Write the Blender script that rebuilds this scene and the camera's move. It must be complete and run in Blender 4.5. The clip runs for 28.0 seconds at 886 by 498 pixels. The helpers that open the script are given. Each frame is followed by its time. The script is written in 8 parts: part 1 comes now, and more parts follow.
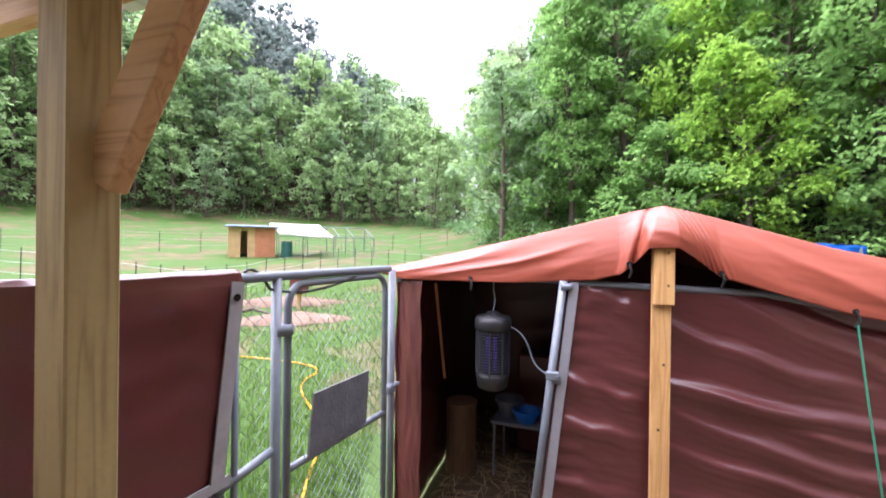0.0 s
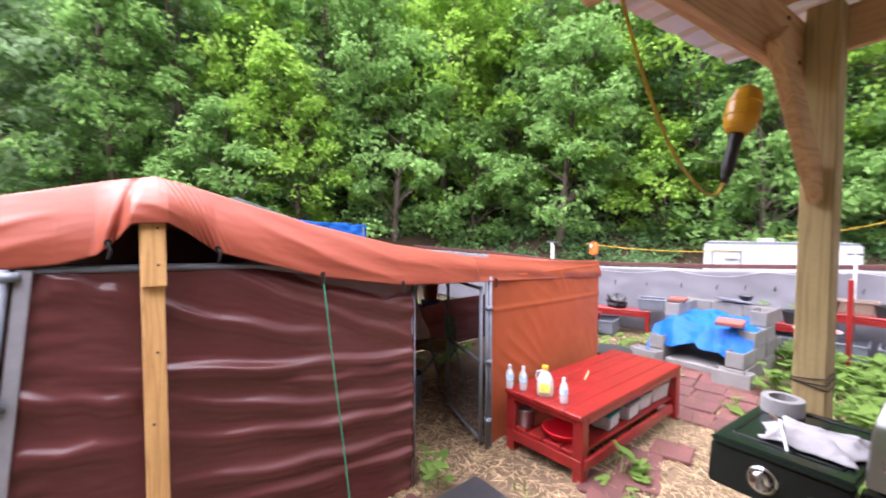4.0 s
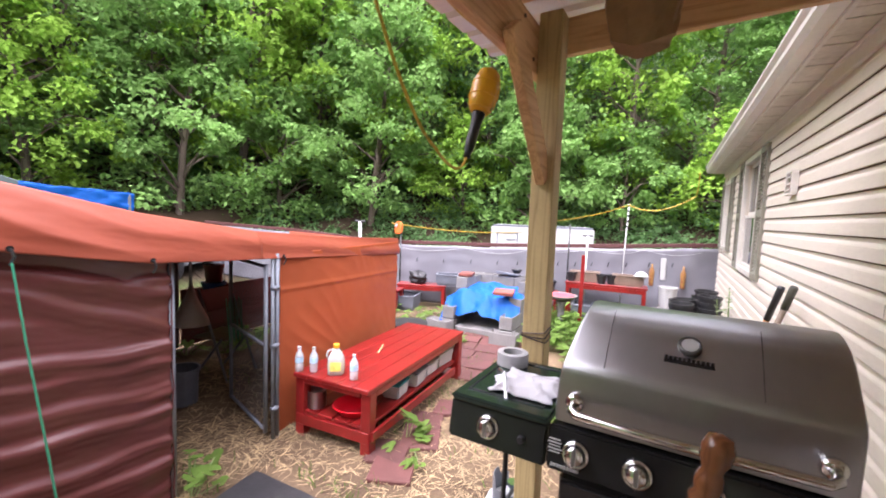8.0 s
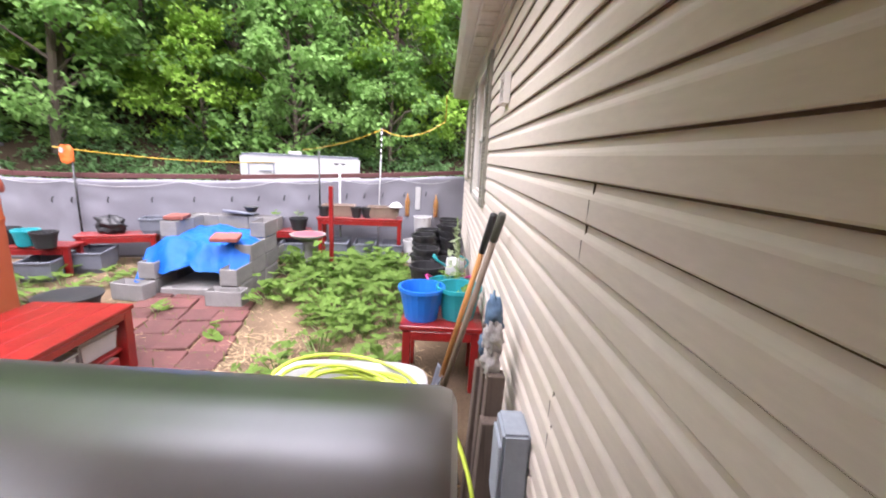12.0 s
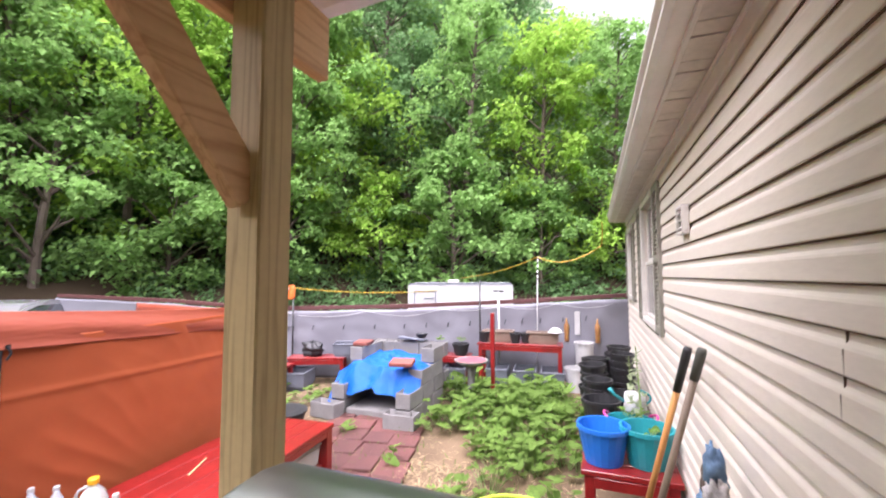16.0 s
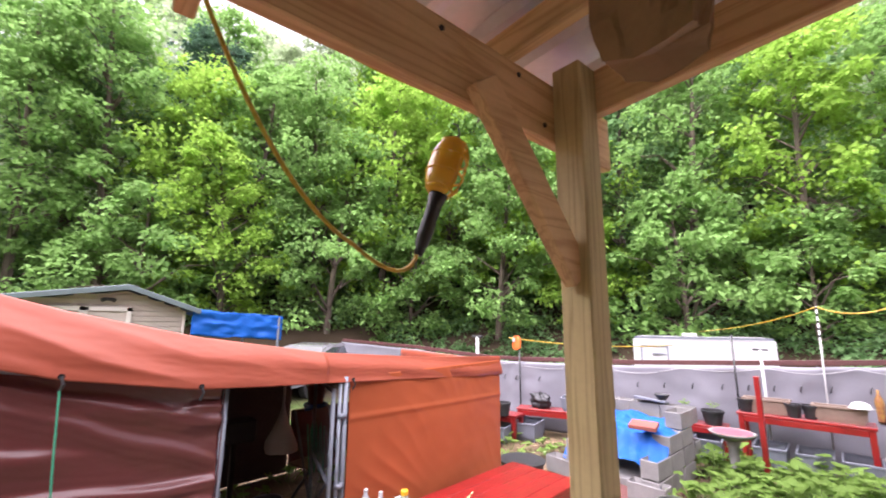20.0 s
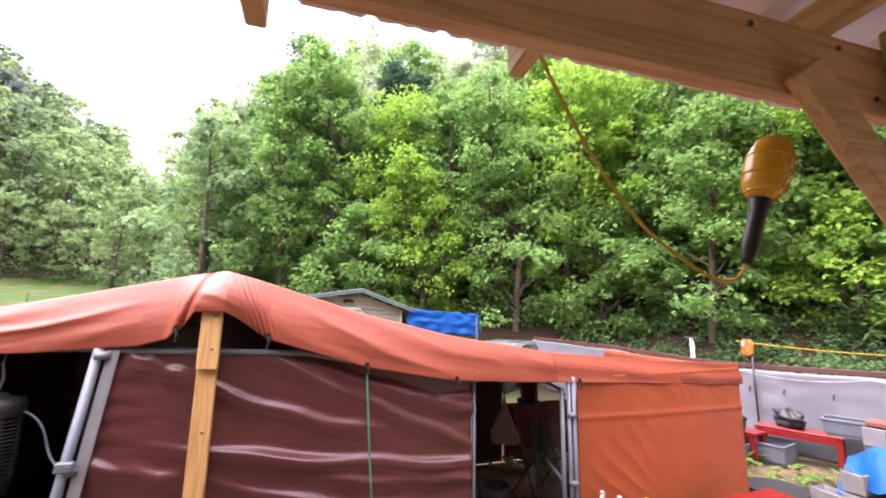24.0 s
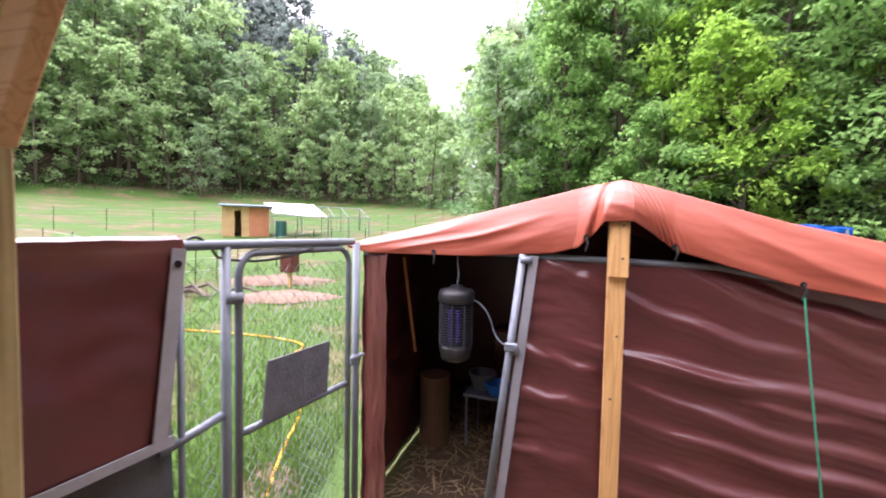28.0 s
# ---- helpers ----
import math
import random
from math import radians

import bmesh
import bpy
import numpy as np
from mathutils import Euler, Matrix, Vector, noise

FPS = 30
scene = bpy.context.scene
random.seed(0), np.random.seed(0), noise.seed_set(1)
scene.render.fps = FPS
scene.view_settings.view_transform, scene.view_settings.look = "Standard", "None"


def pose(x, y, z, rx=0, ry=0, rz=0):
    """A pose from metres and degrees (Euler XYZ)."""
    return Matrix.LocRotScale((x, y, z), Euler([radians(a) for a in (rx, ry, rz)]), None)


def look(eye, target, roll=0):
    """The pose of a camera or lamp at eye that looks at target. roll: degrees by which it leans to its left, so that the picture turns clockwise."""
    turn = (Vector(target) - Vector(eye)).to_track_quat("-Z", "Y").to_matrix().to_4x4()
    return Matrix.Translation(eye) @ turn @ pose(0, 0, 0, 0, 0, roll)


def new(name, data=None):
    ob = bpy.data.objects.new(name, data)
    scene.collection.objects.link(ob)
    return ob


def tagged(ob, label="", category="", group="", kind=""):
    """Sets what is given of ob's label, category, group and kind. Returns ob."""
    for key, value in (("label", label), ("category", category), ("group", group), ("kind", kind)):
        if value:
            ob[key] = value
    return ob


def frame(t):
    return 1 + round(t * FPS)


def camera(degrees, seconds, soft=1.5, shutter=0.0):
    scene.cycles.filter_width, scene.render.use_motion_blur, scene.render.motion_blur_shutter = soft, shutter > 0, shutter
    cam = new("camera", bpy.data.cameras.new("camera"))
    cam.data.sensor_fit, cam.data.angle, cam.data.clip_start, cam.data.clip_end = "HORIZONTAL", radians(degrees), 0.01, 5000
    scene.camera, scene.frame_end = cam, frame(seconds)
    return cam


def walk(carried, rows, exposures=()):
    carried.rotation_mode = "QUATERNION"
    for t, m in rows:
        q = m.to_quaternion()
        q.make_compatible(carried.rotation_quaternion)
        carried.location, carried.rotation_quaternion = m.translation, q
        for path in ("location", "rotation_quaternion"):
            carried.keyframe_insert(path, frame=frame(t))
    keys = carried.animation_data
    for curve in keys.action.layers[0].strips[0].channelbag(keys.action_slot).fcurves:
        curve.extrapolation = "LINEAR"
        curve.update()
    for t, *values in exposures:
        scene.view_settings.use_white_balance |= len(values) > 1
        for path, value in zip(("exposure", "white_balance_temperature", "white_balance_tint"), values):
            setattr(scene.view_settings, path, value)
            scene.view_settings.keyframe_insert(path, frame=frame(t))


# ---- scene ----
cam = camera(93.87, 28.0, soft=1.8, shutter=0.45)
# seconds, eye, yaw to the left from +y, pitch up, roll
ROWS = [
    (0, -0.0022, -0.0341, 1.8576, 17.10, -0.11, 0.72),
    (0.5, -0.0192, -0.0212, 1.8665, 16.47, 3.07, 1.47),
    (1, -0.0353, -0.0313, 1.8612, 17.05, 3.17, 1.68),
    (1.5, -0.0380, -0.0408, 1.8666, 14.03, 2.51, 1.60),
    (2, 0.0309, -0.0304, 1.8874, 6.77, 1.70, 1.24),
    (2.5, 0.0884, -0.0019, 1.9103, -5.27, 0.31, 1.70),
    (3, 0.1689, 0.0070, 1.8859, -18.23, -0.25, 2.20),
    (3.5, 0.2795, 0.0133, 1.8491, -28.81, -0.15, 1.21),
    (4, 0.3375, 0.0118, 1.8378, -37.53, -2.43, 0.09),
    (4.5, 0.3648, 0.0221, 1.8306, -44.22, -3.29, -0.49),
    (6.5, 0.4059, 0.0095, 1.7994, -62.37, -4.94, 1.06),
    (7, 0.4096, 0.0065, 1.8056, -62.30, -5.11, 1.46),
    (7.5, 0.4308, 0.0027, 1.8026, -61.34, -5.64, 1.74),
    (8, 0.5440, -0.0631, 1.8017, -62.59, -4.69, 2.22),
    (8.5, 0.6371, -0.1151, 1.8069, -64.66, -4.05, 2.84),
    (9, 0.8410, -0.1503, 1.8082, -68.17, -2.90, 3.31),
    (9.5, 1.0529, -0.2400, 1.8337, -69.49, -1.70, 4.07),
    (10, 1.2052, -0.3000, 1.8239, -74.19, -3.50, 2.90),
    (10.5, 1.4040, -0.3475, 1.8504, -82.94, -5.35, 1.57),
    (11, 1.5739, -0.4040, 1.7749, -90.27, -11.55, 2.97),
    (11.5, 1.6731, -0.4567, 1.7182, -93.31, -16.39, 3.66),
    (12, 1.6563, -0.4589, 1.7167, -91.62, -12.54, 2.77),
    (12.5, 1.6323, -0.4502, 1.7275, -87.56, -10.06, 1.73),
    (13, 1.6235, -0.4180, 1.7238, -82.58, -8.90, 1.32),
    (13.5, 1.5791, -0.3579, 1.7398, -78.72, -7.03, 1.09),
    (15.5, 1.5137, -0.2853, 1.7534, -68.78, -0.37, 0.35),
    (16, 1.4886, -0.2965, 1.7957, -71.30, 3.66, -0.14),
    (16.5, 1.4576, -0.3296, 1.8152, -73.60, 6.42, -0.92),
    (17, 1.4140, -0.3515, 1.8239, -74.10, 7.81, -1.25),
    (17.5, 1.3799, -0.3479, 1.8251, -71.53, 8.51, -1.16),
    (18, 1.3406, -0.3095, 1.8370, -66.64, 8.59, -1.03),
    (18.5, 1.2811, -0.2642, 1.8352, -60.59, 8.86, -0.62),
    (19, 1.2218, -0.2345, 1.8332, -53.93, 9.39, -0.24),
    (19.5, 1.1854, -0.2194, 1.8301, -48.17, 9.94, 0.08),
    (20, 1.1404, -0.2043, 1.8306, -43.28, 10.38, 0.48),
    (20.5, 1.0809, -0.1779, 1.8253, -39.32, 10.36, 0.74),
    (21, 1.0319, -0.1594, 1.8200, -35.61, 9.90, 0.88),
    (21.5, 1.0489, -0.1408, 1.8198, -32.03, 10.15, 0.97),
    (23.5, 0.8654, -0.1308, 1.8485, -22.25, 10.65, 0.86),
    (24, 0.8248, -0.1302, 1.8521, -19.10, 9.70, 1.04),
    (24.5, 0.7442, -0.1276, 1.8574, -15.57, 8.62, 0.84),
    (25, 0.6854, -0.1180, 1.8651, -11.15, 7.18, 0.52),
    (25.5, 0.6178, -0.1266, 1.8598, -5.19, 6.28, 0.30),
    (26, 0.5535, -0.1313, 1.8373, 1.18, 4.81, 0.42),
    (26.5, 0.4791, -0.0662, 1.8191, 6.81, 3.27, 0.44),
    (27, 0.4049, 0.0227, 1.8240, 11.47, 1.99, 0.81),
    (27.5, 0.3238, 0.0523, 1.8138, 14.23, -0.28, 0.88),
    (28, 0.1990, 0.0155, 1.8143, 16.91, -2.66, 1.06),
]
walk(cam, [(t, pose(x, y, z, 90 + pitch, 0, yaw) @ pose(0, 0, 0, 0, 0, roll)) for t, x, y, z, yaw, pitch, roll in ROWS], [(0, 3.3, 5850, 27), (7, 3.33, 6150, 27), (12, 3.2, 6150, 26), (17, 3.22, 6150, 29), (20, 3.3, 6250, 31), (25, 3.26, 6400, 33), (28, 3.32, 6100, 32)])


# ---- world, sun, exposure ----
world = bpy.data.worlds.new("overcast")
scene.world = world
world.use_nodes = True
wn, wl = world.node_tree.nodes, world.node_tree.links
sky = wn.new("ShaderNodeTexSky")
sky.sky_type, sky.sun_disc = "NISHITA", False
sky.sun_elevation, sky.sun_rotation = radians(65), radians(-76)
sky.air_density, sky.dust_density, sky.ozone_density = 1.0, 6.0, 1.0
sat = wn.new("ShaderNodeHueSaturation")
sat.inputs["Saturation"].default_value = 0.12
wl.new(sky.outputs["Color"], sat.inputs["Color"])
wl.new(sat.outputs["Color"], wn["Background"].inputs["Color"])
wn["Background"].inputs["Strength"].default_value = 0.05
sun = bpy.data.lights.new("sun", "SUN")
sun.energy, sun.angle, sun.color = 1.5, radians(125), (1.0, 0.98, 0.95)
sun_ob = new("sun", sun)
sun_ob.matrix_world = look((-16, 4, 35), (0, 0, 0))


# ---- materials ----
def material(name, base, rough=0.6, metal=0.0, vary=0.2, size=3.0, fine=40.0, bump=0.15, stretch=(1, 1, 1), tint=None, spec=0.5, per_object=0.0, island=0.0, coat=0.0):
    """A procedural surface: two scales of noise vary its colour, a fine one its relief."""
    m = bpy.data.materials.new(name)
    m.use_nodes = True
    n, k = m.node_tree.nodes, m.node_tree.links
    b = n["Principled BSDF"]
    co = n.new("ShaderNodeTexCoord")
    mp = n.new("ShaderNodeMapping")
    mp.inputs["Scale"].default_value = stretch
    k.new(co.outputs["Object"], mp.inputs["Vector"])
    big, small = n.new("ShaderNodeTexNoise"), n.new("ShaderNodeTexNoise")
    for tex, s, d in ((big, size, 3), (small, fine, 4)):
        tex.inputs["Scale"].default_value, tex.inputs["Detail"].default_value = s, d
        k.new(mp.outputs["Vector"], tex.inputs["Vector"])
    add = n.new("ShaderNodeMath")
    add.operation = "MULTIPLY_ADD"
    k.new(small.outputs["Fac"], add.inputs[0])
    add.inputs[1].default_value = 0.6
    k.new(big.outputs["Fac"], add.inputs[2])
    ramp = n.new("ShaderNodeMapRange")
    ramp.inputs["From Min"].default_value, ramp.inputs["From Max"].default_value = 0.45, 1.15
    k.new(add.outputs[0], ramp.inputs["Value"])
    mix = n.new("ShaderNodeMix")
    mix.data_type = "RGBA"
    other = tint or tuple(c * (1 + vary) for c in base)
    mix.inputs["A"].default_value = (*[c * (1 - vary) for c in base], 1)
    mix.inputs["B"].default_value = (*other, 1)
    k.new(ramp.outputs["Result"], mix.inputs["Factor"])
    out = mix.outputs["Result"]
    if per_object or island:
        hsv = n.new("ShaderNodeHueSaturation")
        ran = n.new("ShaderNodeMapRange")
        if per_object:
            k.new(n.new("ShaderNodeObjectInfo").outputs["Random"], ran.inputs["Value"])
        else:
            k.new(n.new("ShaderNodeNewGeometry").outputs["Random Per Island"], ran.inputs["Value"])
        a = per_object or island
        ran.inputs["To Min"].default_value, ran.inputs["To Max"].default_value = 1 - a, 1 + a
        k.new(ran.outputs["Result"], hsv.inputs["Value"])
        k.new(out, hsv.inputs["Color"])
        out = hsv.outputs["Color"]
    k.new(out, b.inputs["Base Color"])
    b.inputs["Roughness"].default_value, b.inputs["Metallic"].default_value = rough, metal
    b.inputs["Specular IOR Level"].default_value = spec
    b.inputs["Coat Weight"].default_value = coat
    b.inputs["Coat Roughness"].default_value = 0.15
    if bump:
        bp = n.new("ShaderNodeBump")
        bp.inputs["Strength"].default_value, bp.inputs["Distance"].default_value = bump, 0.01
        k.new(small.outputs["Fac"], bp.inputs["Height"])
        k.new(bp.outputs["Normal"], b.inputs["Normal"])
    return m


def wood(name, light, dark, rough=0.65, ring=14.0, axis="Z", knots=True, gloss=0.0):
    """Sawn softwood: long grain bands along one axis, with knots."""
    m = material(name, light, rough, vary=0.1, size=2.0, fine=60.0, bump=0.1)
    n, k = m.node_tree.nodes, m.node_tree.links
    co = n.new("ShaderNodeTexCoord")
    mp = n.new("ShaderNodeMapping")
    mp.inputs["Scale"].default_value = {"X": (0.06, 1, 1), "Y": (1, 0.06, 1), "Z": (1, 1, 0.06)}[axis]
    k.new(co.outputs["Object"], mp.inputs["Vector"])
    big = n.new("ShaderNodeTexNoise")
    big.inputs["Scale"].default_value, big.inputs["Detail"].default_value = 15.0, 3.0
    big.inputs["Distortion"].default_value = 0.35
    k.new(mp.outputs["Vector"], big.inputs["Vector"])
    mul = n.new("ShaderNodeMath")
    mul.operation = "MULTIPLY"
    mul.inputs[1].default_value = ring
    k.new(big.outputs["Fac"], mul.inputs[0])
    pp = n.new("ShaderNodeMath")
    pp.operation = "PINGPONG"
    pp.inputs[1].default_value = 1.0
    k.new(mul.outputs[0], pp.inputs[0])
    vor = n.new("ShaderNodeTexVoronoi")
    vor.inputs["Scale"].default_value = 3.2
    mp2 = n.new("ShaderNodeMapping")
    mp2.inputs["Scale"].default_value = {"X": (0.45, 1, 1), "Y": (1, 0.45, 1), "Z": (1, 1, 0.45)}[axis]
    k.new(co.outputs["Object"], mp2.inputs["Vector"])
    k.new(mp2.outputs["Vector"], vor.inputs["Vector"])
    kn = n.new("ShaderNodeMapRange")
    kn.inputs["From Min"].default_value, kn.inputs["From Max"].default_value = 0.09, 0.03
    k.new(vor.outputs["Distance"], kn.inputs["Value"])
    base = n["Principled BSDF"].inputs["Base Color"]
    old = base.links[0].from_socket
    mx = n.new("ShaderNodeMix")
    mx.data_type = "RGBA"
    mx.inputs["B"].default_value = (*dark, 1)
    fac = n.new("ShaderNodeMath")
    fac.operation = "POWER"
    fac.inputs[1].default_value = 2.4
    k.new(pp.outputs[0], fac.inputs[0])
    soft = n.new("ShaderNodeMath")
    soft.operation = "MULTIPLY"
    soft.inputs[1].default_value = 0.6
    k.new(fac.outputs[0], soft.inputs[0])
    k.new(soft.outputs[0], mx.inputs["Factor"])
    k.new(old, mx.inputs["A"])
    out = mx.outputs["Result"]
    if knots:
        mk = n.new("ShaderNodeMix")
        mk.data_type = "RGBA"
        mk.inputs["B"].default_value = (*[c * 0.3 for c in dark], 1)
        k.new(kn.outputs["Result"], mk.inputs["Factor"])
        k.new(out, mk.inputs["A"])
        out = mk.outputs["Result"]
    k.new(out, base)
    return m


def leaf_material(name, base, vary=0.25, island=0.18, wet=0.0):
    """Leaves: light comes through them, and each one differs a little. wet: a whitish sheen that imitates haze."""
    m = material(name, base, 0.55, vary=vary, size=0.6, fine=9.0, bump=0, island=island, spec=0.06)
    n, k = m.node_tree.nodes, m.node_tree.links
    b = n["Principled BSDF"]
    # the sheen lays a pale veil over the leaves, in place of haze
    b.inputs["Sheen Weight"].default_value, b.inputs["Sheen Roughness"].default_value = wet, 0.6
    tr = n.new("ShaderNodeBsdfTranslucent")
    k.new(b.inputs["Base Color"].links[0].from_socket, tr.inputs["Color"])
    mx = n.new("ShaderNodeMixShader")
    mx.inputs["Fac"].default_value = 0.52
    k.new(b.outputs[0], mx.inputs[1])
    k.new(tr.outputs[0], mx.inputs[2])
    k.new(mx.outputs[0], n["Material Output"].inputs["Surface"])
    return m


TREATED_Z = wood("treated_post_wood", (0.47, 0.36, 0.17), (0.25, 0.175, 0.065), axis="Z")
PINE_X = wood("pine_beam_wood_x", (0.66, 0.42, 0.21), (0.4, 0.2, 0.075), axis="X")
PINE_Y = wood("pine_beam_wood_y", (0.66, 0.42, 0.21), (0.4, 0.2, 0.075), axis="Y")
PINE_Z = wood("pine_wood_z", (0.6, 0.35, 0.13), (0.38, 0.18, 0.05), axis="Z")
SIDING = material("vinyl_siding", (0.66, 0.595, 0.51), 0.45, vary=0.1, size=0.9, fine=30, bump=0.05, stretch=(0.6, 1, 2.5))
WHITE_TRIM = material("white_trim", (0.62, 0.59, 0.54), 0.4, vary=0.1, size=4, bump=0.05)
SOFFIT = material("dirty_soffit", (0.58, 0.53, 0.47), 0.5, vary=0.2, size=5, bump=0.05)
METAL_ROOF = material("galvanised_sheet", (0.66, 0.67, 0.68), 0.45, 0.35, vary=0.1, size=3, bump=0.05)
MAROON = material("maroon_tarp", (0.103, 0.029, 0.028), 0.25, vary=0.15, size=2.5, fine=260, bump=0.05, spec=0.5)
ORANGE = material("orange_tarp", (0.25, 0.058, 0.032), 0.4, vary=0.14, size=2.5, fine=260, bump=0.06, spec=0.3)
ORANGE_WALL = material("orange_wall_tarp", (0.33, 0.08, 0.03), 0.55, vary=0.12, size=2.5, fine=260, bump=0.05, spec=0.15)
BLUE_TARP = material("blue_tarp", (0.003, 0.08, 0.34), 0.55, spec=0.2, vary=0.2, size=6, fine=160, bump=0.1)
GREY_TARP = material("grey_tarp", (0.165, 0.165, 0.188), 0.5, vary=0.12, size=2.0, fine=80, bump=0.08)
GALV = material("galvanised_pipe", (0.16, 0.18, 0.21), 0.5, 0.25, vary=0.15, size=12, bump=0.05)
RED_PAINT = material("red_painted_wood", (0.19, 0.01, 0.009), 0.3, vary=0.3, size=7, fine=70, bump=0.12, coat=0.15)
BLACK = material("black_enamel", (0.012, 0.012, 0.013), 0.25, vary=0.2, size=5, bump=0.02)
BLACK_PLASTIC = material("black_plastic", (0.018, 0.018, 0.02), 0.5, vary=0.3, size=8, bump=0.1)
STEEL = material("brushed_steel", (0.4, 0.405, 0.42), 0.36, 1.0, vary=0.08, size=2, fine=30, bump=0.04, stretch=(0.05, 1, 1))
CHROME = material("chrome", (0.75, 0.75, 0.75), 0.12, 1.0, vary=0.05, bump=0)
CONCRETE = material("concrete_block", (0.17, 0.165, 0.158), 0.9, vary=0.25, size=5, fine=90, bump=0.5, per_object=0.12)
BRICK_RED = material("red_brick", (0.2, 0.06, 0.045), 0.85, vary=0.25, size=9, fine=80, bump=0.4, per_object=0.2)
PAVER = material("red_paver", (0.095, 0.033, 0.028), 0.75, vary=0.3, size=5, fine=80, bump=0.4, per_object=0.25)
STRAW_BLADE = material("straw_stalk", (0.36, 0.26, 0.14), 0.7, vary=0.3, size=3, bump=0, island=0.35)
GLASS = material("window_glass", (0.03, 0.035, 0.04), 0.05, vary=0.1, bump=0, spec=0.9)
BARK = material("tree_bark", (0.11, 0.085, 0.065), 0.9, vary=0.4, size=4, fine=30, bump=0.6, stretch=(1, 1, 0.25))


# ---- mesh helpers ----
def box(bm, c, s, m=None):
    """A box of size s round c; m: an extra turn about c."""
    t = Matrix.Translation(c) @ (m or Matrix()) @ Matrix.Diagonal((*s, 1))
    return bmesh.ops.create_cube(bm, size=1, matrix=t)["verts"]


def soft(bm, w=0.004, seg=1):
    bmesh.ops.bevel(bm, geom=bm.edges[:], offset=w, segments=seg, affect="EDGES", clamp_overlap=True)
    return bm


def tube(bm, pts, r, seg=8, cap=True, close=False):
    """A round tube along points; r: one radius, or one a point."""
    pts = [Vector(p) for p in pts]
    rad = r if isinstance(r, (list, tuple)) else [r] * len(pts)
    rings = []
    n = len(pts)
    up = None
    for i, p in enumerate(pts):
        d = ((pts[(i + 1) % n] if close or i < n - 1 else p) - (pts[i - 1] if close or i > 0 else p)).normalized()
        if up is None:
            up = d.orthogonal().normalized()
        up = (up - d * up.dot(d)).normalized()
        side = d.cross(up)
        rings.append([bm.verts.new(p + (up * math.cos(a) + side * math.sin(a)) * rad[i]) for a in [2 * math.pi * j / seg for j in range(seg)]])
    for i in range(n if close else n - 1):
        a, b = rings[i], rings[(i + 1) % n]
        for j in range(seg):
            bm.faces.new((a[j], a[(j + 1) % seg], b[(j + 1) % seg], b[j]))
    if cap and not close:
        bm.faces.new(rings[0][::-1])
        bm.faces.new(rings[-1])
    return bm


def lathe(bm, profile, seg=20, m=None):
    """A turned form about z from (radius, height) pairs."""
    m = m or Matrix()
    rings = [[bm.verts.new(m @ Vector((r * math.cos(2 * math.pi * j / seg), r * math.sin(2 * math.pi * j / seg), z))) for j in range(seg)] for r, z in profile]
    for a, b in zip(rings, rings[1:]):
        for j in range(seg):
            bm.faces.new((a[j], a[(j + 1) % seg], b[(j + 1) % seg], b[j]))
    for ring, (r, z) in ((rings[0][::-1], profile[0]), (rings[-1], profile[-1])):
        if r > 1e-4:
            bm.faces.new(ring)
    return bm


def sheet(bm, fn, nu, nv):
    """A grid of (nu + 1) x (nv + 1) places fn(u, v)."""
    g = [[bm.verts.new(fn(i / nu, j / nv)) for j in range(nv + 1)] for i in range(nu + 1)]
    for i in range(nu):
        for j in range(nv):
            bm.faces.new((g[i][j], g[i + 1][j], g[i + 1][j + 1], g[i][j + 1]))
    return bm


def bezier(a, b, c, n=12):
    """Points along a curve from a to c that is drawn towards b."""
    a, b, c = Vector(a), Vector(b), Vector(c)
    return [a * (1 - t) ** 2 + b * 2 * t * (1 - t) + c * t * t for t in [i / n for i in range(n + 1)]]


def mesh_of(name, bm, mat, smooth=False):
    bmesh.ops.recalc_face_normals(bm, faces=bm.faces[:])
    me = bpy.data.meshes.new(name)
    bm.to_mesh(me)
    bm.free()
    me.materials.append(mat)
    if smooth:
        me.shade_smooth()
    return me


def part(name, bm, mat, parent=None, label="", smooth=False, thick=0.0):
    """Links a bmesh as one mesh object under a thing or a part."""
    ob = new(name, mesh_of(name, bm, mat, smooth))
    if parent:
        ob.parent = parent
    if label:
        ob["label"] = label
    if thick:
        md = ob.modifiers.new("thickness", "SOLIDIFY")
        md.thickness, md.offset = thick, 0
    return ob


def thing(name, label, category, group="", at=None, kind=""):
    ob = new(name)
    if at is not None:
        ob.matrix_world = at
    return tagged(ob, label, category, group, kind)


def B():
    return bmesh.new()


def fbm(x, y, z=0.0):
    return noise.noise((x, y, z)) + 0.5 * noise.noise((2.1 * x, 2.1 * y, 2.1 * z + 7))


# ---- terrain ----
def smooth(a, b, v):
    t = min(1.0, max(0.0, (v - a) / (b - a)))
    return t * t * (3 - 2 * t)


SKYLINE = ((-130, 27), (-98, 28), (-90, 31), (-84, 36), (-70, 41), (-20, 40), (-8, 37), (3, 31), (8.6, 26), (13, 22.6), (14.5, 18), (15.6, 16.5), (17, 18), (21.3, 21), (24.5, 22), (30, 25), (37, 29), (45, 33), (55, 37), (100, 38))


def ridge(az):
    """The height of the woods' skyline over the eye, in degrees."""
    for (a, p), (b, q) in zip(SKYLINE, SKYLINE[1:]):
        if a <= az <= b:
            return p + (q - p) * (az - a) / (b - a)
    return 27.0


